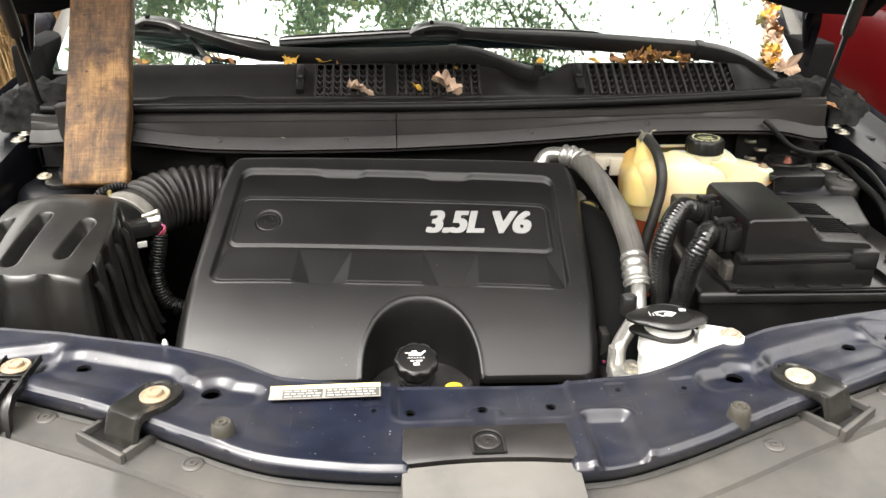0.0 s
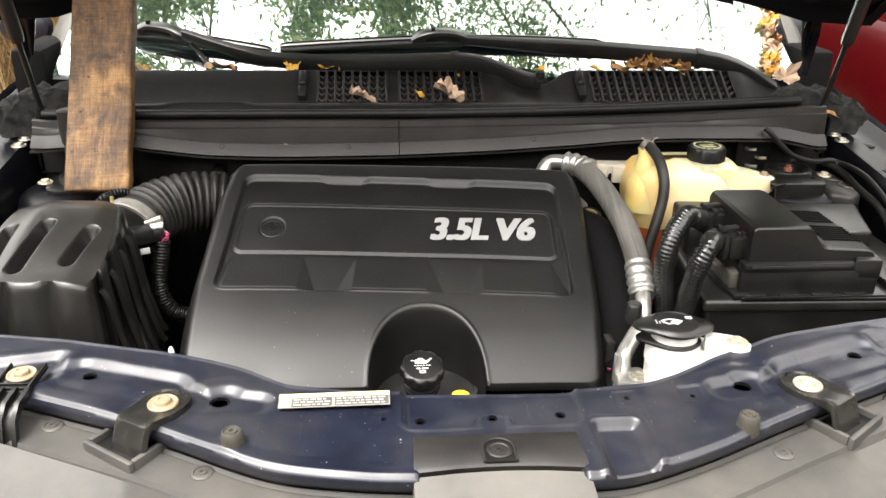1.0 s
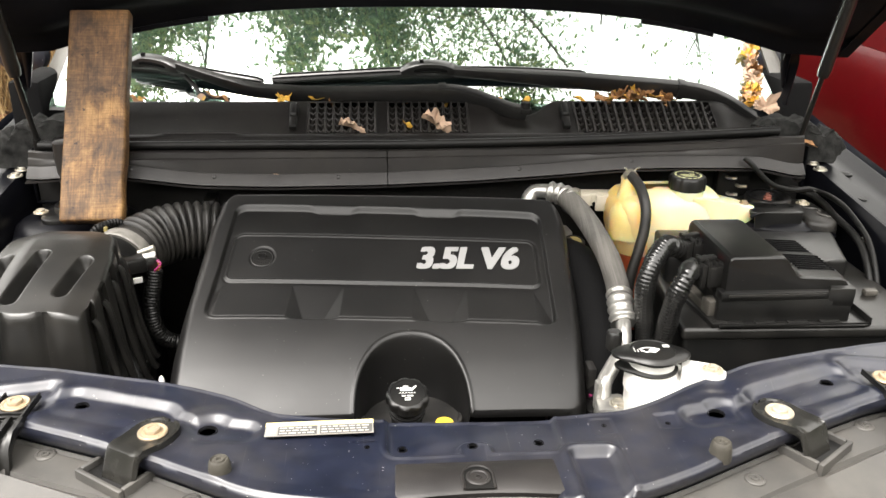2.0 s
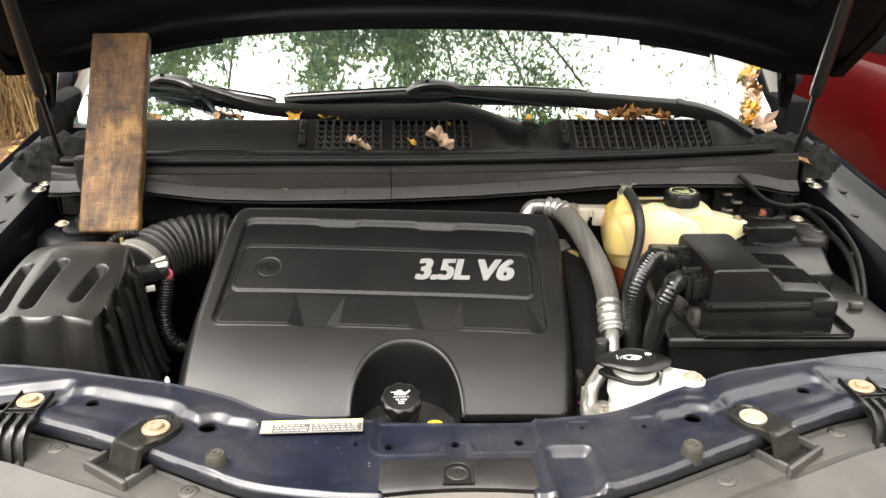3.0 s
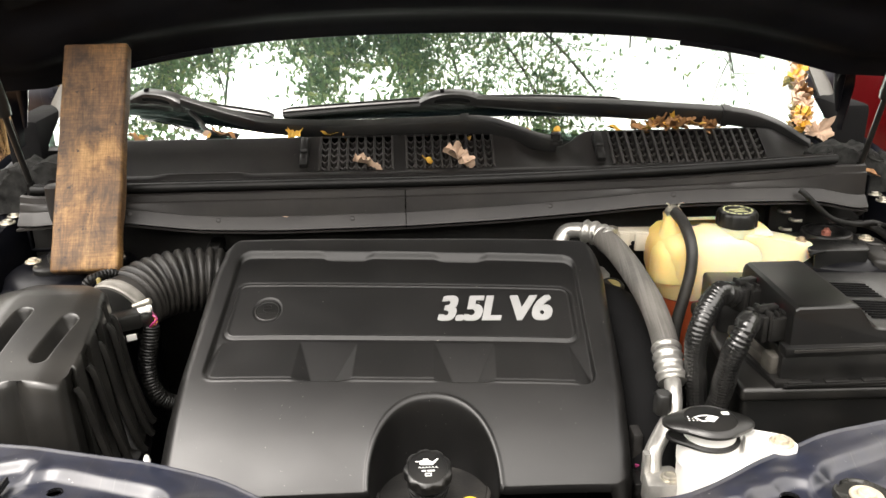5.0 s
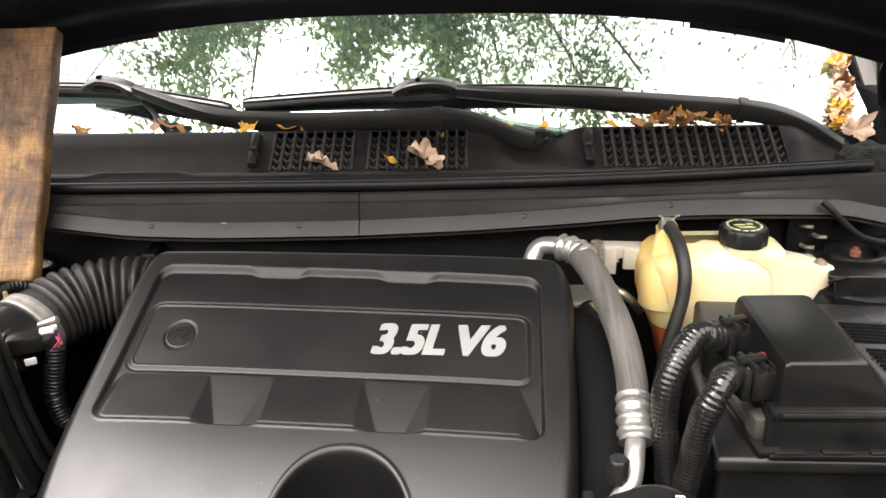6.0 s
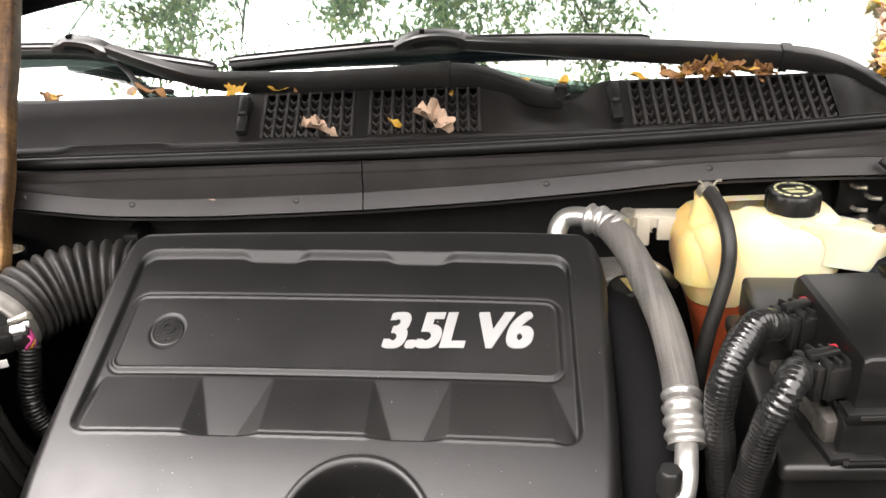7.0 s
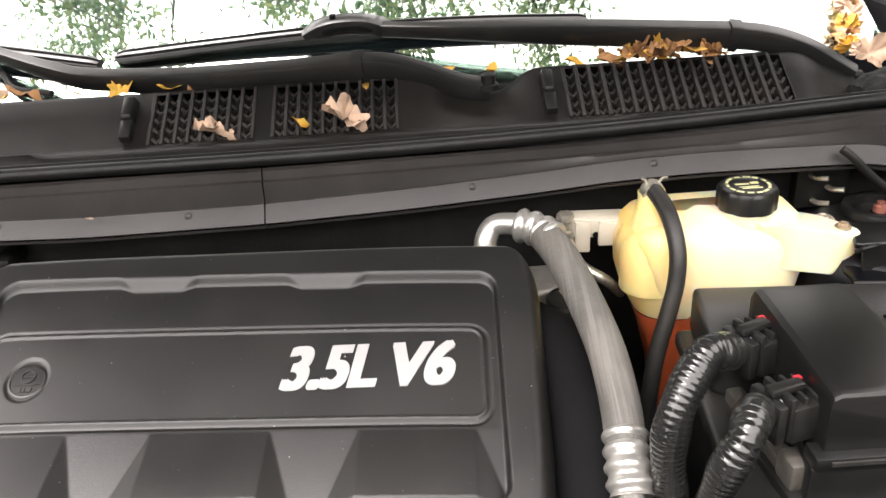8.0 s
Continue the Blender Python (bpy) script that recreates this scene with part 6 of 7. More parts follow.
# ---- air conditioning line, charge pipe ----
def ac_line():
    t = thing("air_conditioning_line", (0.2, 1.05, 0.9), "grey rubber air conditioning hose with aluminium pipe ends", "hose")
    part("upper_pipe", tube(B(), [(0.150, 1.225, 1.02), (0.148, 1.235, 1.045), (0.158, 1.243, 1.060), (0.178, 1.237, 1.064), (0.196, 1.224, 1.063)], 0.0115, 18, 0.004), ALU, t)
    part("upper_crimp", tube(B(), [(0.183, 1.234, 1.0635), (0.200, 1.222, 1.063), (0.214, 1.203, 1.060)], 0.019, 24, 0.0012, radius=lambda s, n: 0.0150 + 0.0030 * (0.5 + 0.5 * math.sin(2 * math.pi * s / 0.0125))), ALU, t, "crimped aluminium ferrule", angle=70)
    part("hose", tube(B(), [(0.205, 1.214, 1.061), (0.217, 1.175, 1.054), (0.227, 1.118, 1.042), (0.2355, 1.06, 1.024), (0.2365, 1.01, 1.006), (0.234, 0.975, 0.990)], 0.0163, 26, 0.006), ACHOSE, t, "grey dusty ribbed rubber hose")
    part("lower_crimp", tube(B(), [(0.2355, 0.988, 0.996), (0.233, 0.965, 0.984), (0.232, 0.945, 0.970)], 0.02, 24, 0.0012, radius=lambda s, n: 0.0158 + 0.0030 * (0.5 + 0.5 * math.sin(2 * math.pi * s / 0.0125))), ALU, t, "crimped aluminium ferrule", angle=70)
    part("lower_pipe", tube(B(), [(0.232, 0.95, 0.974), (0.228, 0.93, 0.972), (0.221, 0.905, 0.955), (0.201, 0.88, 0.941), (0.186, 0.858, 0.932), (0.183, 0.845, 0.915), (0.183, 0.842, 0.90)], 0.0100, 20, 0.005), ALU, t)
    b = B()
    prism(b, [(0.168, 0.815), (0.205, 0.812), (0.215, 0.832), (0.205, 0.852), (0.172, 0.848)], 0.885, 0.922, 0.004)
    part("flange_block", b, ALU, t)
    b = B()
    prism(b, [(0.170, 0.838), (0.178, 0.838), (0.178, 0.848), (0.170, 0.848)], 0.905, 0.945, 0.002)
    part("fin", b, ALU, t)
    place("bolt", shaped("bolt", bolt(0.008, 0.011), STEEL), Matrix.Translation((0.196, 0.826, 0.9215)), t)
    part("valve_cap", lathe(B(), [(0.0075, -0.012), (0.010, -0.01), (0.0105, 0.012), (0.008, 0.015)], 20, Matrix.Translation((0.207, 0.902, 0.968)), wave=lambda a, i: 1 + 0.04 * math.cos(10 * a)), PLASTIC, t, "black valve cap")
    part("valve_stem", tube(B(), [(0.208, 0.902, 0.960), (0.213, 0.903, 0.957), (0.221, 0.905, 0.955)], 0.006, 10, 0.005), ALU, t)
    p = thing("charge_pipe", (0.21, 1.0, 0.85), "smooth black plastic duct beside the engine cover", "air duct")
    part("duct", tube(B(), [(0.182, 1.165, 0.978), (0.206, 1.12, 0.982), (0.216, 1.05, 0.965), (0.212, 0.98, 0.93), (0.20, 0.92, 0.87), (0.19, 0.89, 0.80)], 0.034, 28, 0.012), LINER, p)
    part("bracket", box(B(), 0.178, 0.190, 0.905, 0.93, 0.86, 0.925, 0.003), HOSE, p, "dusty dark bracket")
    part("plug", box(B(), 0.180, 0.187, 0.897, 0.903, 0.886, 0.890, 0.001), PINK, p, "magenta electrical plug")
    part("plug_body", box(B(), 0.172, 0.196, 0.868, 0.90, 0.86, 0.884, 0.003), PLASTIC, p)
    k = thing("filler_plug", (0.227, 1.224, 0.90), "black plug with a yellow mark under the hose", "plug")
    m = Matrix.Translation((0.227, 1.224, 0.976)) @ Matrix.Rotation(radians(14), 4, "X")
    part("plug", lathe(B(), [(0.013, -0.070), (0.014, -0.008), (0.0185, -0.006), (0.0190, 0.003), (0.0165, 0.0062), (0.0150, 0.0064), (0.0145, 0.0050), (0.004, 0.0050)], 32, m), PLASTIC, k)
    part("mark", prism(B(), [(0.0125 * math.cos(a), 0.0125 * math.sin(a)) for a in np.linspace(-1.1, 1.9, 14)] + [(0.001, 0.001)], 0.0050, 0.0058, 0, m=m), DULLYEL, k, "dull yellow mark")
    e = thing("engine_bracket", (0.212, 1.27, 0.93), "dull pale cast bracket behind the engine cover", "bracket")
    part("arm", prism(B(), [(0.192, 1.235), (0.222, 1.242), (0.236, 1.268), (0.232, 1.300), (0.196, 1.300)], 0.955, 0.982, 0.005, 3), BAND, e)
    part("foot", box(B(), 0.200, 0.226, 1.262, 1.300, 0.60, 0.957, 0.004), DARK, e)


ac_line()


# ---- battery box and fuse box ----
def battery_box():
    t = thing("battery_box", (0.45, 1.0, 0.6), "large black plastic battery box with a flat lid", "battery box")
    part("box", prism(B(), [(0.302, 0.905), (0.635, 0.895), (0.635, 1.14), (0.325, 1.14)], 0.62, 0.972, 0.008, 3), PLASTIC, t)
    part("lid", prism(B(), [(0.296, 0.897), (0.640, 0.887), (0.640, 1.145), (0.320, 1.145)], 0.968, 0.986, 0.006, 3), AIRBOX, t)
    part("battery_cover", prism(B(), [(0.320, 1.045), (0.36, 1.02), (0.545, 1.01), (0.575, 1.012), (0.612, 1.125), (0.334, 1.148)], 0.984, 1.030, 0.006, 3), PLASTIC, t)
    part("stand", box(B(), 0.33, 0.62, 0.92, 1.12, 0.32, 0.63, 0.01), DARK, t)
    for x, y in ((0.600, 0.985),):
        part("terminal_tip", box(B(), x - 0.010, x + 0.010, y - 0.006, y + 0.006, 0.986, 0.996, 0.003), GREYPL, t)
    f = thing("fuse_box", (0.43, 0.95, 0.985), "black plastic fuse box with a stepped vented lid", "fuse box")
    b = B()
    prism(b, [(0.342, 0.906), (0.522, 0.902), (0.534, 0.93), (0.538, 1.06), (0.362, 1.064), (0.352, 0.97)], 0.985, 1.022, 0.003)
    part("base", b, PLASTIC, f)
    b = B()
    prism(b, [(0.343, 0.8935), (0.540, 0.8890), (0.549, 0.8930), (0.553, 0.985), (0.536, 0.985), (0.346, 0.910)], 0.9862, 0.9898, 0.0012)
    box(b, 0.5455, 0.5485, 0.892, 0.955, 0.988, 0.9985, 0.001)
    box(b, 0.345, 0.545, 0.8915, 0.8935, 0.988, 0.9925, 0.0008)
    part("skirt", b, BOXLID, f)
    clip = shaped("clip", box(B(), 0, 0.028, 0.897, 0.906, 0.988, 0.992, 0.001), PLASTIC)
    for k in range(4):
        place("clip", clip, Matrix.Translation((0.349 + k * 0.044, 0, 0)), f)
    # lid: a stepped section drawn along the car
    prof = [(0.352, 1.020), (0.352, 1.072), (0.3535, 1.0765), (0.358, 1.079), (0.421, 1.079), (0.427, 1.077), (0.432, 1.072), (0.445, 1.054), (0.450, 1.0505), (0.456, 1.049), (0.508, 1.046), (0.514, 1.044), (0.518, 1.039), (0.520, 1.020)]
    sec = []
    for y, k in ((0.9125, 0.90), (0.9131, 0.955), (0.9145, 0.985), (0.917, 0.997), (0.920, 1.0), (1.05, 1.0), (1.056, 0.985), (1.059, 0.94)):
        sec.append([(0.4425 + (x - 0.4425) * (0.97 + 0.03 * k), y, 1.008 + (z - 1.008) * k) for x, z in prof])
    bm = sheet(B(), sec)
    bm.faces.new([bm.verts.new(p) for p in sec[0]])
    bm.faces.new([bm.verts.new(p) for p in sec[-1]])
    bmesh.ops.remove_doubles(bm, verts=bm.verts, dist=0.0003)
    lid = part("lid", bm, BOXLID, f, angle=22)
    b = B()
    box(b, 0.344, 0.526, 0.904, 0.924, 1.020, 1.032, 0.002)
    prism(b, [(0.488, 0.903), (0.524, 0.901), (0.530, 0.97), (0.520, 0.97), (0.496, 0.920)], 1.010, 1.037, 0.003)
    part("rim", b, PLASTIC, f)
    part("warning_strip", box(B(), 0.354, 0.484, 0.9022, 0.9045, 1.0270, 1.0300, 0), HOSE, f, "dusty grey strip")
    # black strips on the lid as the shade in its vent slits
    slit = shaped("vent_slit_shade", box(B(), -0.026, 0.026, -0.0010, 0.0010, -0.003, 0.0012, 0), LINER)
    for y0, n, x in ((1.008, 6, 0.484), (0.944, 7, 0.488)):
        for k in range(n):
            place("vent_slit_shade", slit, Matrix.Translation((x, y0 + 0.0075 * k, 1.0476 - (x - 0.487) * 0.07)) @ Matrix.Rotation(radians(4.2), 4, "Y"), lid)
    for n, (x, y, z) in enumerate(((0.338, 1.012, 1.058), (0.334, 0.940, 1.054))):
        c = thing("connector", (x, y, z - 0.03), "black multi-pin connector with a red locking tab", "connector", "fuse box connectors")
        m = Matrix.Translation((x, y, z)) @ Matrix.Rotation(radians(24 - 8 * n), 4, "Z")
        part("housing", box(B(), -0.006, 0.030, -0.017, 0.017, -0.024, 0.006, 0.003, m=m), PLASTIC, c)
        for k, (x0, x1, h) in enumerate(((-0.018, -0.010, 0.010), (-0.008, -0.003, 0.014), (0.004, 0.008, 0.012), (0.014, 0.018, 0.010))):
            part("collar", box(B(), x0, x1, -0.0165 + 0.001 * k, 0.0165, -0.022, h, 0.002, m=m), PLASTIC, c)
        part("latch", box(B(), -0.016, 0.012, -0.005, 0.005, 0.010, 0.0165, 0.002, m=m), PLASTIC, c)
        part("wire_boot", tube(B(), [m @ Vector(q) for q in ((-0.030, 0, -0.004), (-0.020, 0, -0.003), (-0.008, 0, -0.003))], 0.0125, 16, 0.002, radius=lambda s, n: 0.0125 - 0.0015 * (0.5 + 0.5 * math.cos(s * 1600))), PLASTIC, c)
        part("lock_tab", box(B(), 0.012, 0.018, 0.006, 0.011, 0.008, 0.0125, 0.001, m=m), REDPL, c)
    g = thing("battery_terminal", (0.343, 0.93, 0.985), "dusty grey terminal shroud below the connectors", "battery terminal")
    m = Matrix.Translation((0.347, 0.935, 1.004)) @ Matrix.Rotation(radians(6), 4, "Z")
    part("bar", box(B(), -0.012, 0.003, -0.008, 0.092, -0.012, 0.001, 0.003, m=m), GREYPL, g)
    part("clamp", box(B(), -0.014, 0.009, -0.017, 0.006, -0.013, 0.011, 0.004, m=m), GREYPL, g)
    part("foot", box(B(), -0.017, 0.006, -0.036, 0.060, -0.019, -0.011, 0.002, m=m), BOXLID, g)


battery_box()


def looms():
    for pts, r, lab in (([(0.318, 1.003, 1.056), (0.306, 0.995, 1.062), (0.288, 0.978, 1.070), (0.264, 0.955, 1.045), (0.258, 0.950, 1.005), (0.263, 0.947, 0.955), (0.272, 0.945, 0.90)], 0.0138, "thick"),
                        ([(0.312, 0.933, 1.053), (0.304, 0.922, 1.058), (0.292, 0.902, 1.056), (0.281, 0.902, 1.025), (0.279, 0.913, 0.975), (0.276, 0.925, 0.92), (0.272, 0.94, 0.88)], 0.0132, "thin")):
        t = thing("wiring_loom", pts[-1], "glossy black corrugated wiring loom bound with tape", "wiring loom", "fuse box looms")
        part("conduit", tube(B(), pts, r, 24, 0.0012, radius=lambda s, n, r=r: r - (0.0022 if s < 0.052 else 0.0009) * (0.5 + 0.5 * math.cos(2 * math.pi * s / 0.0046)) + 0.0006 * math.sin(s * 130)), LOOM, t, angle=80)
        part("tape", tube(B(), [Vector(pts[0]).lerp(Vector(pts[1]), q) for q in (0, 0.5, 1)] + [Vector(pts[1]).lerp(Vector(pts[2]), 0.35)], r + 0.0008, 24, 0.002, radius=lambda s, n, r=r: r + 0.0006 + 0.0005 * math.sin(s * 700)), LOOM, t, "shiny black tape", angle=60)
        if lab == "thin":
            part("tape_mark", box(B(), -0.0028, 0.0028, -0.003, 0.003, 0, 0.002, 0.0005, m=Matrix.Translation((0.290, 0.9060, 1.0640))), REDPL, t, "red tape mark")


LOOM = mat("glossy_loom", (0.010, 0.010, 0.010), 0.20, var=0.2, bump=0.1, dust=0.05, spec=0.65)
looms()


# ---- washer bottle ----
def washer():
    t = thing("washer_bottle", (0.24, 0.79, 0.80), "white plastic washer bottle neck bolted to the panel", "washer bottle")
    part("bottle", prism(B(), [(0.186, 0.745), (0.255, 0.745), (0.300, 0.770), (0.318, 0.785), (0.316, 0.804), (0.296, 0.812), (0.262, 0.812), (0.250, 0.835), (0.205, 0.84)], 0.80, 0.979, 0.006, 3), WHITEPL, t)
    part("tab", prism(B(), [(0.248, 0.768), (0.268, 0.766), (0.288, 0.762), (0.298, 0.765), (0.303, 0.774), (0.301, 0.786), (0.292, 0.795), (0.262, 0.808), (0.257, 0.796)], 0.9770, 0.9945, 0.002, 2), WHITEPL, t)
    part("neck", lathe(B(), [(0.031, 0.96), (0.031, 0.984), (0.0265, 0.990), (0.0255, 0.9985)], 40, Matrix.Translation((0.224, 0.804, 0))), WHITEPL, t)
    place("bolt", shaped("bolt", bolt(0.0075, 0.0125), ZINC), Matrix.Translation((0.2875, 0.778, 0.9945)), t)
    m = Matrix.Translation((0.223, 0.803, 0.9945)) @ Matrix.Rotation(radians(-2), 4, "X") @ Matrix.Rotation(radians(-4), 4, "Z") @ Matrix.Scale(0.94, 4)
    c = part("cap", lathe(B(), [(0.031, 0.0075), (0.034, 0.0085), (0.034, 0.0115), (0.032, 0.0138), (0.029, 0.0155), (0.028, 0.016), (0.0275, 0.0150), (0.01, 0.0155)], 56, m, wave=lambda a, i: 1 + (0.40 * max(0, math.cos(a)) ** 9 + 0.52 * max(0, -math.cos(a)) ** 9 if 0 < i < 4 else 0)), PLASTIC, t, "black cap with two lugs and a white pictogram")
    part("strap", lathe(B(), [(0.0295, -0.0085), (0.0325, -0.0080), (0.0330, -0.0055), (0.0310, -0.0040), (0.0295, -0.0045)], 48, m, wave=lambda a, i: 1 + 0.42 * max(0, -math.cos(a)) ** 11), RUBBER, c)
    b = B()
    q = m @ Matrix.Translation((-0.004, 0.001, 0.0156))
    for k in range(9):
        a0, a1 = radians(50 + 80 * k / 9), radians(50 + 80 * (k + 1) / 9)
        for r0, r1 in ((0.0185, 0.020), (0.0075, 0.009)):
            prism(b, [(r0 * math.cos(a0), r0 * math.sin(a0) - 0.014), (r1 * math.cos(a0), r1 * math.sin(a0) - 0.014), (r1 * math.cos(a1), r1 * math.sin(a1) - 0.014), (r0 * math.cos(a1), r0 * math.sin(a1) - 0.014)], 0, 0.0005, 0, m=q)
    for s in (-1, 1):
        prism(b, [(s * 0.005, -0.0075), (s * 0.0065, -0.0075), (s * 0.0137, 0.0015), (s * 0.0122, 0.0015)], 0, 0.0005, 0, m=q)
    prism(b, [(-0.002, -0.002), (0.006, -0.004), (0.011, 0.001), (0.004, 0.0035)], 0, 0.0005, 0, m=q)
    for k in range(7):
        bars(b, q, [(-0.020 + 0.004 * (k % 3), -0.0188 + 0.004 * (k % 3), -0.006 + 0.004 * (k // 3), 0.0015)])
    q2 = m @ Matrix.Translation((0.019, 0.011, 0.0156))
    bars(b, q2, [(-0.004, 0.004, -0.003, 0.0012), (-0.004, 0.004, 0.002, 0.0012), (-0.004, -0.003, -0.003, 0.006), (0.003, 0.004, -0.003, 0.006), (-0.001, 0.001, -0.001, 0.003)])
    part("pictogram", b, WHITE, c, "white wiper pictogram")


washer()


# ---- small things on the radiator support ----
def label_sticker():
    t = thing("warning_sticker", (-0.16, 0.69, 0.99), "yellow-topped grey warning sticker with small pale print", "sticker")
    m = Matrix.Translation((-0.160, 0.6885, 0.9942)) @ Matrix.Rotation(radians(1.0), 4, "Z")
    part("sheet", box(B(), -0.0545, 0.0545, -0.0125, 0.0045, 0, 0.0006, 0, m=m), STICKER, t)
    part("yellow_band", box(B(), -0.0545, 0.0545, 0.0045, 0.0115, 0, 0.0006, 0, m=m), mat("pale_yellow", (0.75, 0.66, 0.30), 0.5, var=0.05, bump=0), t, "pale yellow band")
    rng = random.Random(2)
    for x0, x1 in ((-0.0415, -0.0025), (0.0005, 0.0532)):
        part("print_field", box(B(), x0, x1, -0.0112, 0.0038, 0, 0.0008, 0, m=m), FIELD, t, "grey print field")
    b = B()
    q = m @ Matrix.Translation((0, 0, 0.0008))
    for row in range(3):
        for x0, x1 in ((-0.040, -0.004), (0.002, 0.052)):
            x = x0
            while x < x1 - 0.004:
                w = rng.uniform(0.003, 0.008)
                bars(b, q, [(x, min(x + w, x1), -0.0095 + row * 0.0045, 0.0017)])
                x += w + 0.0014
    bars(b, q, [(-0.0525, -0.0435, -0.0085, 0.0012), (-0.0525, -0.0435, 0.0, 0.0012), (-0.0525, -0.0515, -0.008, 0.009), (-0.0445, -0.0435, -0.008, 0.009), (-0.050, -0.046, -0.005, 0.003)])
    part("print", b, PALEPRINT, t, "small pale print")


label_sticker()


def support_fittings():
    me = shaped("bolt", bolt(0.0085, 0.0148), RUST)
    pale = shaped("bolt", bolt(0.0085, 0.0148), ZINC)
    for s in (-1, 1):
        # inner headlamp strap, folded down into its pocket
        t = thing("headlamp_bracket", (s * 0.335, 0.66, 0.96), "black steel bracket strap with a rusty bolt", "bracket", "headlamp brackets")
        turn = Matrix.Translation((s * 0.326, 0.689, 0.9915)) @ Matrix.Rotation(radians(s * 32), 4, "Z")
        rows = []
        for y, z, w in ((0.0255, 0.001, 0.004), (0.024, 0.002, 0.0105), (0.020, 0.0025, 0.0165), (0.012, 0.003, 0.0220), (0.0, 0.003, 0.0245), (-0.012, 0.003, 0.0235), (-0.024, 0.0045, 0.0212), (-0.034, 0.006, 0.0205), (-0.040, 0.0045, 0.0208), (-0.044, -0.002, 0.0212), (-0.050, -0.020, 0.0215), (-0.056, -0.036, 0.0215)):
            rows.append([turn @ Vector((w * u, y + (0.002 if abs(u) > 0.9 else 0), z + (-0.0035 if abs(u) == 1 else 0.0016 if abs(u) > 0.85 else 0))) for u in (-1, -0.95, -0.88, -0.78, -0.4, 0, 0.4, 0.78, 0.88, 0.95, 1)])
        part("strap", sheet(B(), rows, (0, 0.001, -0.003)), STRAP, t)
        place("bolt", me if s < 0 else pale, Matrix.Translation((s * 0.326, 0.689, 0.9948)), t)
        # outer ribbed bracket
        o = thing("lamp_retainer", (s * 0.485, 0.72, 0.95), "black ribbed plastic retainer with a rusty bolt", "bracket", "lamp retainers")
        turn = Matrix.Translation((s * 0.482, 0.750, 0.9905)) @ Matrix.Rotation(radians(s * 2), 4, "Z")
        b = B()
        box(b, -0.020, 0.020, -0.030, 0.019, 0.0, 0.003, 0.0015, m=turn)
        for q in (-0.019, 0.0165):
            box(b, q, q + 0.0025, -0.030, 0.019, 0.002, 0.007, 0.0008, m=turn)
        for q in (-0.028, -0.020):
            box(b, -0.019, 0.019, q, q + 0.002, 0.002, 0.006, 0.0008, m=turn)
        rows = [[turn @ Vector((x, y, z)) for x in (-0.0215, 0.0215)] for y, z in ((-0.028, 0.002), (-0.055, 0.0), (-0.066, -0.008), (-0.072, -0.03), (-0.076, -0.06))]
        sheet(b, rows, (0, 0.001, -0.003))
        part("plate", b, PLASTIC, o)
        for x in (-0.019, -0.0065, 0.0065, 0.019):
            b = B()
            rows = []
            for y, z in ((-0.024, 0.004), (-0.030, 0.008), (-0.056, 0.007), (-0.070, -0.004), (-0.077, -0.03), (-0.080, -0.058)):
                rows.append([turn @ Vector((x + k, y, z)) for k in (-0.0022, -0.0014, 0.0014, 0.0022)])
            sheet(b, rows, (0, 0.004, -0.007))
            part("rib", b, PLASTIC, o)
        place("bolt", me, Matrix.Translation((s * 0.482, 0.750, 0.9945)), o)
        r = thing("hood_bumper", (-0.250 if s < 0 else 0.237, 0.628, 0.985), "worn grey-brown rubber hood bumper stop", "rubber bumper", "hood bumpers")
        part("stop", lathe(B(), [(0.0115, 0.984), (0.0105, 0.998), (0.0092, 1.0035), (0.008, 1.0045), (0.007, 1.003), (0.0055, 1.003), (0.0045, 1.0048), (0.0025, 1.0048), (0.0018, 1.003)], 28, Matrix.Translation((-0.250 if s < 0 else 0.237, 0.628, 0))), BUMPSTOP, r)
    w = thing("edge_clip", (-0.342, 0.797, 0.985), "small white plastic clip on the panel edge", "clip")
    part("clip", lathe(B(), [(0.003, 0.98), (0.0034, 0.991), (0.0022, 0.995), (0.001, 0.9965)], 10, Matrix.Translation((-0.342, 0.796, 0))), WHITEPL, w)


STRAP = mat("satin_strap", (0.012, 0.012, 0.011), 0.26, var=0.25, dust=0.08, scale=40, bump=0.1)
BUMPSTOP = mat("old_rubber", (0.038, 0.034, 0.026), 0.75, var=0.3, scale=60, bump=0.3)
support_fittings()


# ---- wipers ----
BLADE_SECTION = [(0.0105, -0.004), (0.0115, 0.0), (0.0095, 0.003), (0.0070, 0.0032), (0.0062, 0.0066), (0.0030, 0.0080), (0.0022, 0.0052), (-0.0016, 0.0052), (-0.0024, 0.0082), (-0.0066, 0.0070), (-0.0100, 0.002), (-0.0100, -0.004)]
LIP_SECTION = [(0.0045, -0.004), (0.0030, -0.012), (-0.0005, -0.019), (-0.0025, -0.012), (-0.0045, -0.004)]
BRIDGE_SECTION = [(0.0125, -0.013), (0.0130, -0.004), (0.0105, 0.0015), (0.0070, 0.0028), (-0.0070, 0.0028), (-0.0110, 0.0), (-0.0125, -0.013)]
HOLLOW_SHADE_SECTION = [(0.0136, -0.0095), (0.0138, -0.0062), (0.0132, -0.0036), (0.0100, -0.0036), (0.0100, -0.0095)]
ARM_SECTION = [(0.010, -0.0135), (0.0115, -0.010), (0.0118, 0.009), (0.0098, 0.0128), (0.0070, 0.0138), (-0.0075, 0.0138), (-0.0105, 0.0120), (-0.0115, 0.008), (-0.0115, -0.0135)]


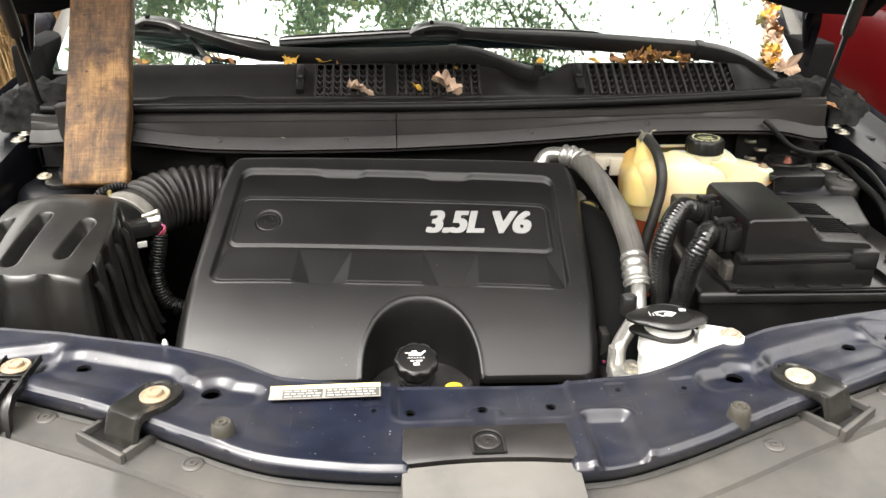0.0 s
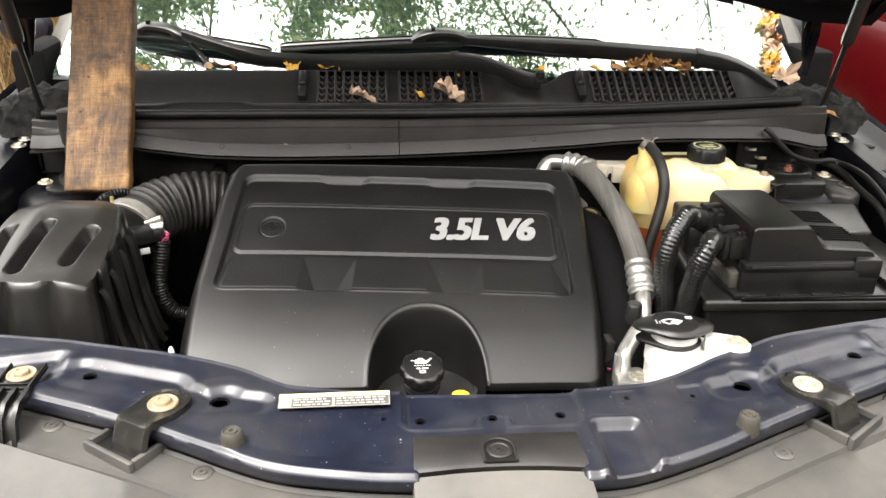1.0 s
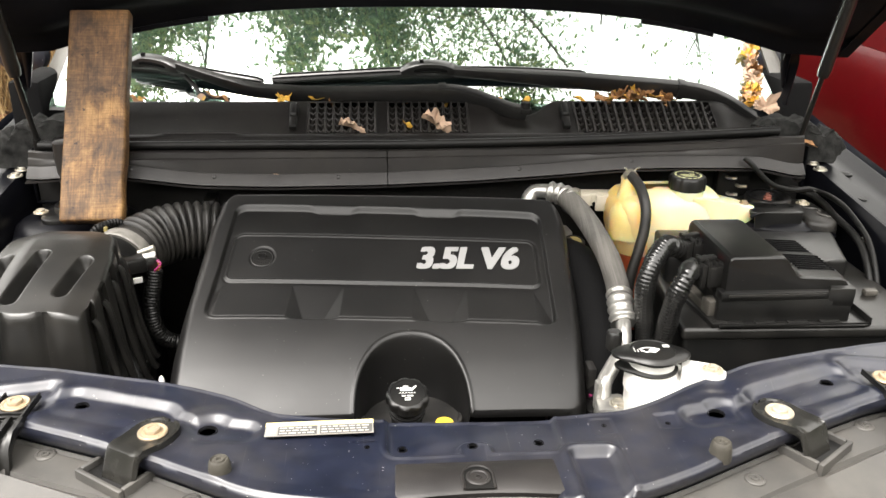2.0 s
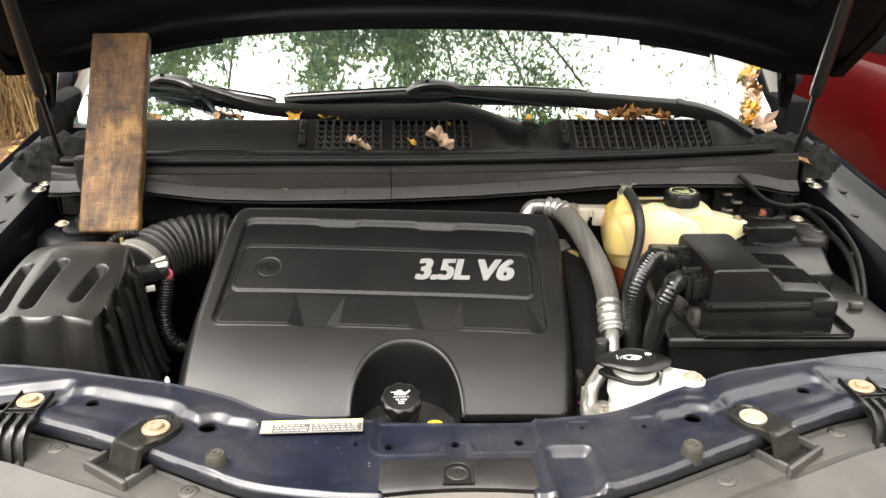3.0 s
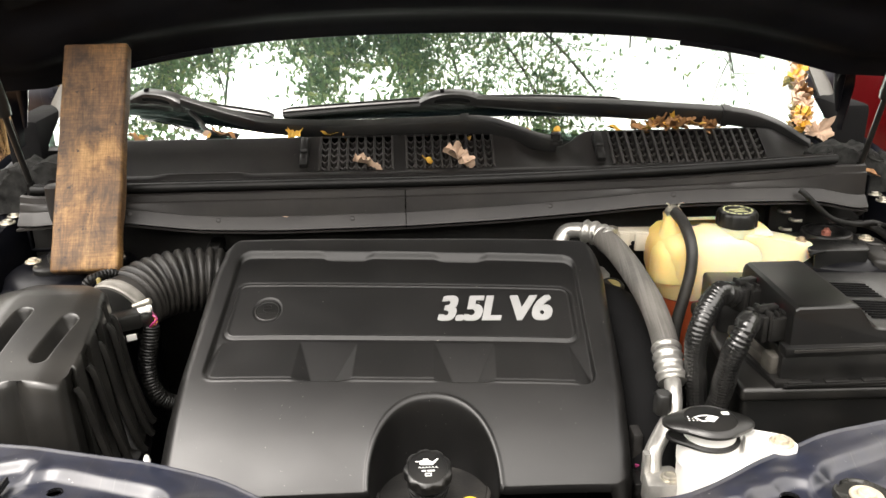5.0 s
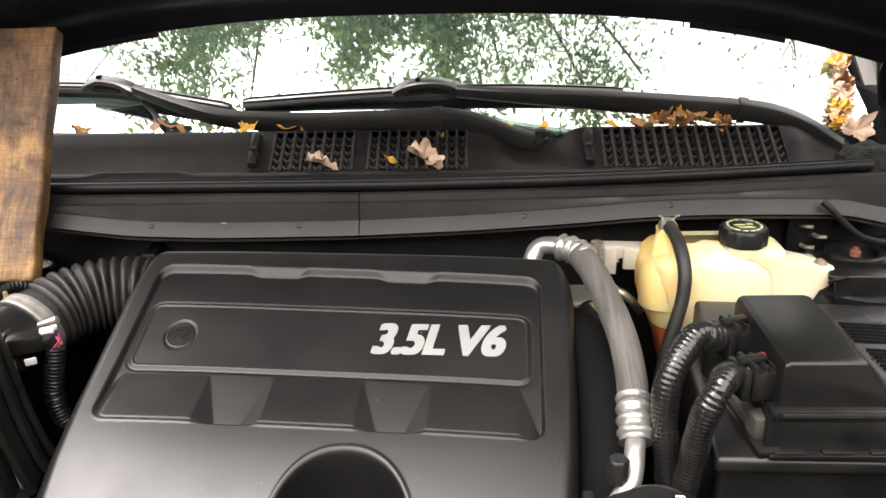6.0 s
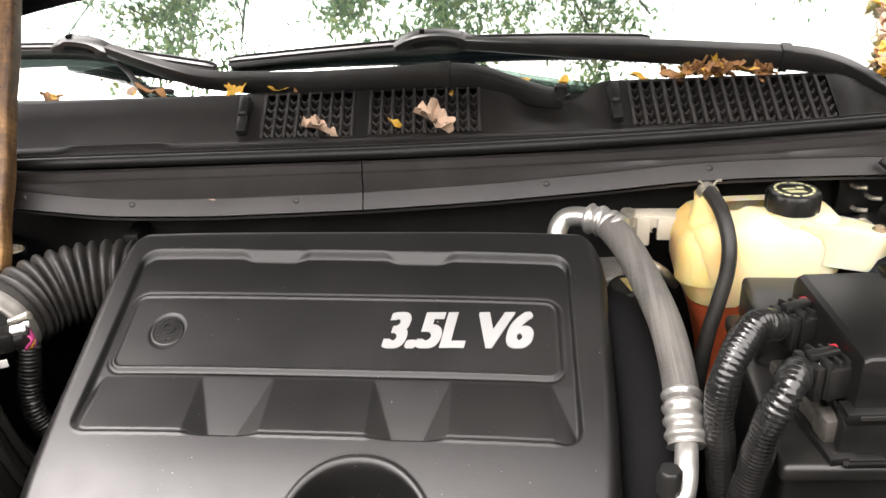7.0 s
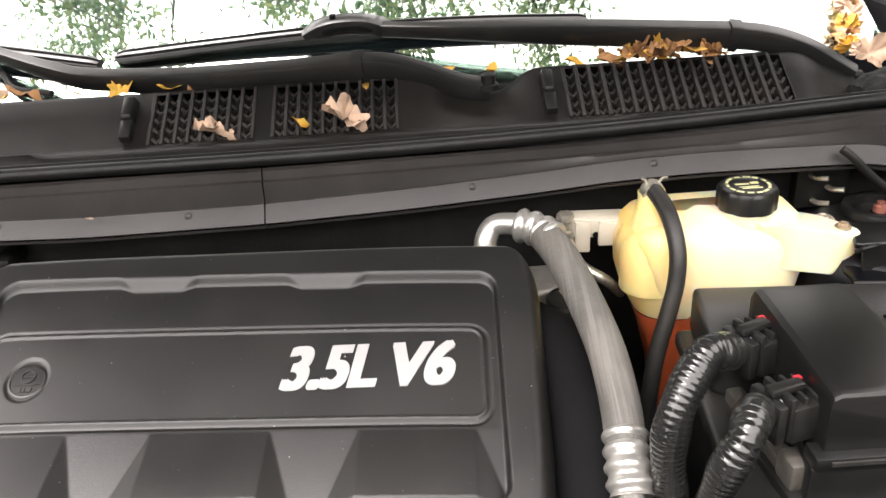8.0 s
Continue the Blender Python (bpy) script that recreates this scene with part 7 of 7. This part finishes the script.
def wiper(blade, bridge, arm, joint, pivot, label):
    t = thing("wiper", pivot, label, "wiper", "windscreen wipers")
    part("blade", sweep(B(), blade, BLADE_SECTION, 0.012, grow=lambda s, n: 0.72 + 0.28 * min(1, s / 0.012, (n - s) / 0.012)), WIPER, t, angle=30)
    part("rubber_lip", sweep(B(), blade, LIP_SECTION, 0.02), RUBBER, t)
    b = part("bridge", sweep(B(), bridge, BRIDGE_SECTION, 0.004, grow=lambda s, n: 0.62 + 0.38 * ss(0, 0.018, min(s, n - s))), WIPER, t, angle=35)
    # black strip on the bridge's near side as the shade of its hollow
    part("hollow_shade", sweep(B(), bridge[1:-1], HOLLOW_SHADE_SECTION, 0.004, grow=lambda s, n: 0.86 + 0.16 * ss(0, 0.016, min(s, n - s))), LINER, b)
    k = Vector(bridge[2])
    part("release_tab", box(B(), k.x - 0.004, k.x + 0.003, k.y - 0.006, k.y + 0.006, k.z + 0.001, k.z + 0.0062, 0.001), LINER, b)
    part("arm", sweep(B(), arm, ARM_SECTION, 0.008, grow=lambda s, n: 0.60 + 0.38 * ss(0.0, 0.5 * n, s) - 0.14 * ss(0.86 * n, n, s)), WIPER, t, angle=30)
    part("joint", sweep(B(), joint, ARM_SECTION, 0.004, grow=lambda s, n: 1.15), WIPER, t, angle=30)
    return t


w1 = wiper([(-0.2875, 1.536, 1.190), (-0.15, 1.533, 1.199), (0.0, 1.531, 1.206), (0.16, 1.533, 1.205), (0.305, 1.536, 1.198)],
           [(-0.050, 1.524, 1.207), (-0.034, 1.522, 1.217), (-0.010, 1.521, 1.2225), (0.022, 1.521, 1.2225), (0.046, 1.521, 1.217), (0.066, 1.519, 1.207)],
           [(0.050, 1.512, 1.209), (0.15, 1.490, 1.205), (0.264, 1.474, 1.200), (0.38, 1.463, 1.193), (0.465, 1.456, 1.187), (0.512, 1.452, 1.179), (0.556, 1.446, 1.162), (0.602, 1.434, 1.136)],
           [(0.458, 1.4565, 1.1875), (0.464, 1.456, 1.187), (0.470, 1.4555, 1.186)], (0.605, 1.43, 1.12),
           "black windscreen wiper with a long arm")
part("pivot_nut", lathe(B(), [(0.010, 0), (0.010, 0.012), (0.006, 0.016)], 6, Matrix.Translation((0.606, 1.430, 1.126))), RUBBER, w1)
w2 = wiper([(-0.645, 1.602, 1.208), (-0.53, 1.583, 1.208), (-0.45, 1.558, 1.203), (-0.303, 1.516, 1.187)],
           [(-0.558, 1.578, 1.212), (-0.543, 1.575, 1.220), (-0.526, 1.572, 1.225), (-0.492, 1.560, 1.223), (-0.470, 1.550, 1.217), (-0.452, 1.541, 1.207)],
           [(-0.458, 1.540, 1.213), (-0.40, 1.511, 1.200), (-0.35, 1.487, 1.190), (-0.30, 1.470, 1.182), (-0.193, 1.455, 1.177), (-0.08, 1.446, 1.1795), (0.022, 1.437, 1.184), (0.062, 1.433, 1.181), (0.10, 1.427, 1.170), (0.138, 1.422, 1.158), (0.172, 1.420, 1.151)],
           [(0.016, 1.4375, 1.1835), (0.022, 1.437, 1.184), (0.028, 1.4365, 1.184)], (0.172, 1.42, 1.12),
           "black windscreen wiper with a cranked arm")
part("pivot_nut", lathe(B(), [(0.012, 0), (0.012, 0.006), (0.0085, 0.007), (0.0085, 0.017), (0.006, 0.019)], 20, Matrix.Translation((0.170, 1.416, 1.153))), RUBBER, w2)
part("spring_hook", tube(B(), [(-0.447, 1.535, 1.196), (-0.430, 1.528, 1.180), (-0.412, 1.510, 1.166), (-0.36, 1.490, 1.162)], 0.0042, 8, 0.006), RUBBER, w2)


# ---- foam blocks, cables, bolts along the fenders ----
def foam(s):
    rng = random.Random(3 + s)
    b = B()
    top = [(0.585, 1.150), (0.60, 1.166), (0.625, 1.170), (0.65, 1.160), (0.665, 1.166), (0.685, 1.158), (0.70, 1.140), (0.712, 1.150), (0.735, 1.138), (0.742, 1.120), (0.725, 1.092)]
    rows = []
    for y in (1.352, 1.356, 1.375, 1.40, 1.404):
        e = 0.004 if y in (1.352, 1.404) else 0
        rows.append([(s * x, y + rng.gauss(0, 0.0015), z - e - (0.012 if s < 0 else 0.015) + rng.gauss(0, 0.002)) for x, z in top] + [(s * 0.70, y, 1.075), (s * 0.60, y, 1.075), (s * 0.588, y, 1.10)])
    rows = [r + [r[0]] for r in rows]
    sheet(b, rows)
    for r in (rows[0], rows[-1]):
        b.faces.new([b.verts.new(p) for p in r[:-1]])
    bmesh.ops.remove_doubles(b, verts=b.verts, dist=0.0003)
    bmesh.ops.triangulate(b, faces=[f for f in b.faces if len(f.verts) > 4])
    bmesh.ops.subdivide_edges(b, edges=list(b.edges), cuts=4, use_grid_fill=True)
    for v in b.verts:
        v.co += noise.noise_vector(v.co * 55) * 0.0045 + noise.noise_vector(v.co * 160) * 0.0025
    solo("foam_block", b, FOAM, "crumbling dark grey foam block at the cowl corner", "foam block", "cowl foam blocks")


FOAM = mat("old_foam", (0.006, 0.006, 0.006), 0.9, var=0.6, scale=45, tint=(0.022, 0.022, 0.021), bump=1.0, grain=150, specks=0.05, spec=0.2)
foam(-1)
foam(1)


def bay_cables():
    t = thing("bay_cable", (0.68, 1.2, 0.95), "pair of black cables clipped along the inner fender", "cable")
    part("thin_cable", tube(B(), [(0.521, 1.273, 1.107), (0.532, 1.267, 1.098), (0.548, 1.264, 1.082), (0.574, 1.262, 1.062), (0.614, 1.268, 1.051), (0.640, 1.270, 1.0525), (0.657, 1.268, 1.048), (0.662, 1.235, 1.050), (0.661, 1.182, 1.048), (0.656, 1.118, 1.034), (0.648, 1.075, 1.020), (0.640, 1.03, 0.98), (0.636, 0.99, 0.90)], 0.0045, 10, 0.01), RUBBER, t)
    part("thick_cable", tube(B(), [(0.596, 1.310, 1.040), (0.625, 1.290, 1.046), (0.648, 1.272, 1.043), (0.656, 1.240, 1.036), (0.654, 1.195, 1.029), (0.648, 1.125, 1.024), (0.640, 1.075, 1.010), (0.632, 1.03, 0.97), (0.630, 1.00, 0.90)], 0.0058, 10, 0.01), RUBBER, t)
    for x, y, z in ((0.655, 1.266, 1.046), (0.651, 1.100, 1.024)):
        part("cable_tie", box(B(), x - 0.006, x + 0.006, y - 0.002, y + 0.002, z - 0.006, z + 0.005, 0.001), HOSE, t)
    me = shaped("bolt", bolt(0.0075, 0.012), STEEL)
    for s in (-1, 1):
        f = thing("fender_bolt", (s * 0.7, 1.3, 1.06), "row of pale zinc bolts in the fender flange", "bolts")
        for x, y in ((0.6885, 1.355), (0.6900, 1.328)):
            z = 0.99 + 0.085 * (y - 0.7) / 0.7
            place("bolt", me, Matrix.Translation((s * x, y, z + 0.002)), f)
        nut = shaped("clip_nut", lathe(B(), [(0.011, 0), (0.011, 0.004), (0.006, 0.006)], 16), RUBBER)
        for y in (1.32, 1.10, 0.92):
            z = 0.99 + 0.085 * (y - 0.7) / 0.7
            place("clip_nut", nut, Matrix.Translation((s * 0.735, y, z - 0.006)), f)
        # black ovals on the uncut flange, coloured as the shade of slots
        slot_shade = shaped("slot_shade", lathe(B(), [(0.010, -0.001), (0.010, 0.0006)], 16), RUBBER)
        for y in (1.21, 1.0):
            z = 0.99 + 0.085 * (y - 0.7) / 0.7
            place("slot_shade", slot_shade, Matrix.Translation((s * 0.702, y, z + 0.003)) @ Matrix.Diagonal((0.7, 1.3, 1, 1)), f)
    d = thing("drain_spout", (0.63, 1.31, 1.05), "short black drain spout at the tray end", "drain spout")
    part("spout", tube(B(), [(0.610, 1.325, 1.085), (0.622, 1.305, 1.075), (0.632, 1.285, 1.066)], 0.009, 12, 0.006), COWL, d)
    part("cup", lathe(B(), [(0.014, 1.06), (0.0165, 1.10), (0.016, 1.125), (0.013, 1.127)], 20, Matrix.Translation((-0.590, 1.286, 0.012))), COWL, d)
    k = thing("harness_clip", (-0.44, 1.30, 0.98), "black harness clip and convoluted wire by the firewall", "clip")
    part("clip", box(B(), -0.385, -0.365, 1.29, 1.34, 1.02, 1.035, 0.003), RUBBER, k)
    part("wire", tube(B(), [(-0.475, 1.175, 1.035), (-0.485, 1.165, 1.045), (-0.50, 1.155, 1.045), (-0.515, 1.15, 1.035), (-0.52, 1.15, 1.0)], 0.007, 12, 0.0013, radius=ribbed(0.007, 0.0014, 0.004)), RUBBER, k)
    part("wire_end", lathe(B(), [(0.0032, 0), (0.0032, 0.014), (0.0022, 0.015)], 10, Matrix.Translation((-0.498, 1.15, 1.030))), DULLYEL, k)


bay_cables()


def firewall_harness():
    t = thing("firewall_bracket", (0.53, 1.325, 1.05), "small black bracket with pale studs on the firewall", "bracket")
    part("plate", box(B(), 0.50, 0.56, 1.318, 1.336, 1.02, 1.075, 0.003), RUBBER, t)
    for x, z in ((0.515, 1.06), (0.535, 1.045), (0.52, 1.03)):
        part("stud", tube(B(), [(x, 1.32, z), (x + 0.003, 1.31, z), (x + 0.012, 1.302, z + 0.002)], 0.003, 8, 0.004), STEEL, t)


firewall_harness()


# ---- leaves on the car ----
def car_leaf(x, y, z, size, material, label, kind="maple", curl=0.5, tilt=(0, 0, 0), group="fallen leaves on the cowl", fold=1.0):
    rng = random.Random(int((x + 2) * 1000 + y * 77))
    b = B()
    add_leaf(b, Matrix.Identity(4), size, kind, curl, rng)
    bmesh.ops.subdivide_edges(b, edges=list(b.edges), cuts=1)
    for v in b.verts:
        v.co.z += noise.noise(v.co * 70 + Vector((x, y, 0)) * 9) * size * 0.22
        v.co.x *= fold * (1 + 0.5 * noise.noise(v.co * 45 + Vector((3, x, y))))
    bmesh.ops.solidify(b, geom=list(b.faces), thickness=0.0004)
    m = Matrix.Translation((x, y, z)) @ Euler([radians(a) for a in tilt]).to_matrix().to_4x4()
    me = shaped("fallen_leaf", b, material, 70)
    ob = place("fallen_leaf", me, m)
    return tagged(ob, label, "leaf", group)


car_leaf(-0.140, 1.3665, 1.1365, 0.053, TANLEAF, "crumpled tan dead leaf on the vent", curl=0.8, tilt=(26, 6, 100), fold=0.62)
car_leaf(0.004, 1.371, 1.1405, 0.062, TANLEAF, "large crumpled tan dead leaf on the vent", curl=0.9, tilt=(30, -8, 75), fold=0.66)
car_leaf(-0.042, 1.369, 1.141, 0.026, YELLEAF, "small curled yellow leaf on the vent", "oval", 1.2, (30, 20, 130))
car_leaf(-0.262, 1.446, 1.171, 0.034, YELLEAF, "bright yellow leaf at the windscreen base", curl=0.8, tilt=(30, 0, 20))
car_leaf(-0.375, 1.450, 1.170, 0.050, BROWNLEAF, "orange-brown leaf at the windscreen base", "oval", 0.6, (10, 5, 80))
car_leaf(-0.20, 1.448, 1.170, 0.035, YELLEAF, "yellowed leaf at the windscreen base", "oval", 0.9, (15, -20, 100))
car_leaf(0.026, 1.438, 1.164, 0.022, YELLEAF, "tiny yellow leaf under the wiper arm", "oval", 0.8, (70, 0, 10))
car_leaf(-0.52, 1.458, 1.166, 0.04, BROWNLEAF, "orange-brown leaf at the windscreen base", "oval", 0.7, (15, 10, 60))
car_leaf(0.275, 1.444, 1.170, 0.03, YELLEAF, "yellow-green leaf beside the nozzle", "oval", 0.9, (20, 0, 70))
car_leaf(0.640, 1.47, 1.150, 0.050, TANLEAF, "large dry maple leaf in the cowl corner", curl=0.9, tilt=(50, -25, 20))
rng = random.Random(21)
for k in range(26):
    u = k / 25
    car_leaf(0.31 + 0.13 * u + rng.gauss(0, 0.006), 1.447 + rng.gauss(0, 0.006), 1.168 + 0.014 * math.sin(math.pi * u) * rng.uniform(0.0, 1.0),
             rng.uniform(0.022, 0.038), rng.choice([BROWNLEAF, BROWNLEAF, BROWNLEAF, YELLEAF]), "crumpled brown leaf in a heap behind the vent", rng.choice(["oval", "maple"]), 1.0,
             (rng.gauss(15, 20), rng.gauss(0, 25), rng.uniform(0, 360)), "leaf heap behind the vent")
for k in range(36):
    u = k / 35
    x = 0.688 - 0.050 * u + rng.gauss(0, 0.006)
    y = 1.70 - 0.19 * u + rng.gauss(0, 0.008)
    z = 1.246 - 0.105 * u + rng.gauss(0, 0.005)
    car_leaf(x, y, z, rng.uniform(0.022, 0.040), rng.choice([YELLEAF, YELLEAF, BROWNLEAF, TANLEAF]), "autumn leaf wedged between glass and pillar", rng.choice(["maple", "oval"]), 1.0,
             (rng.gauss(45, 25), rng.gauss(0, 30), rng.uniform(0, 360)), "leaves along the pillar")
for k in range(16):
    car_leaf(-0.60 + 0.055 * k + rng.gauss(0, 0.02), 1.452 + rng.gauss(0, 0.004), 1.169 + rng.gauss(0, 0.002), rng.uniform(0.014, 0.026), rng.choice([BROWNLEAF, YELLEAF, TANLEAF]),
             "scrap of dead leaf at the windscreen base", "oval", 0.8, (rng.gauss(0, 20), rng.gauss(0, 20), rng.uniform(0, 360)), "leaf scraps under the glass")
for x, y in ((-0.26, 1.277), (0.66, 1.325), (0.655, 1.345)):
    car_leaf(x, y, (1.083 if x < 0 else 1.115), 0.009 if x < 0 else 0.03, TANLEAF if x < 0 else BROWNLEAF, "scrap of leaf on the plastic tray", "oval", 0.7, (10, 0, 90 if x < 0 else 40))
for s in (-1, 1):
    m = thing("door_mirror", (s * 0.96, 2.02, 1.0), "navy door mirror housing", "mirror", "door mirrors")
    part("housing", lathe(B(), [(0.02, -0.04), (0.045, -0.035), (0.055, 0.0), (0.05, 0.02), (0.025, 0.03)], 24, Matrix.Translation((s * 0.975, 2.16, 1.13)) @ Matrix.Rotation(radians(90), 4, "X") @ Matrix.Diagonal((1.15, 0.8, 1, 1))), NAVY, m)
    part("foot", box(B(), s * 0.93 - 0.04, s * 0.93 + 0.04, 2.14, 2.18, 1.06, 1.10, 0.01), RUBBER, m)
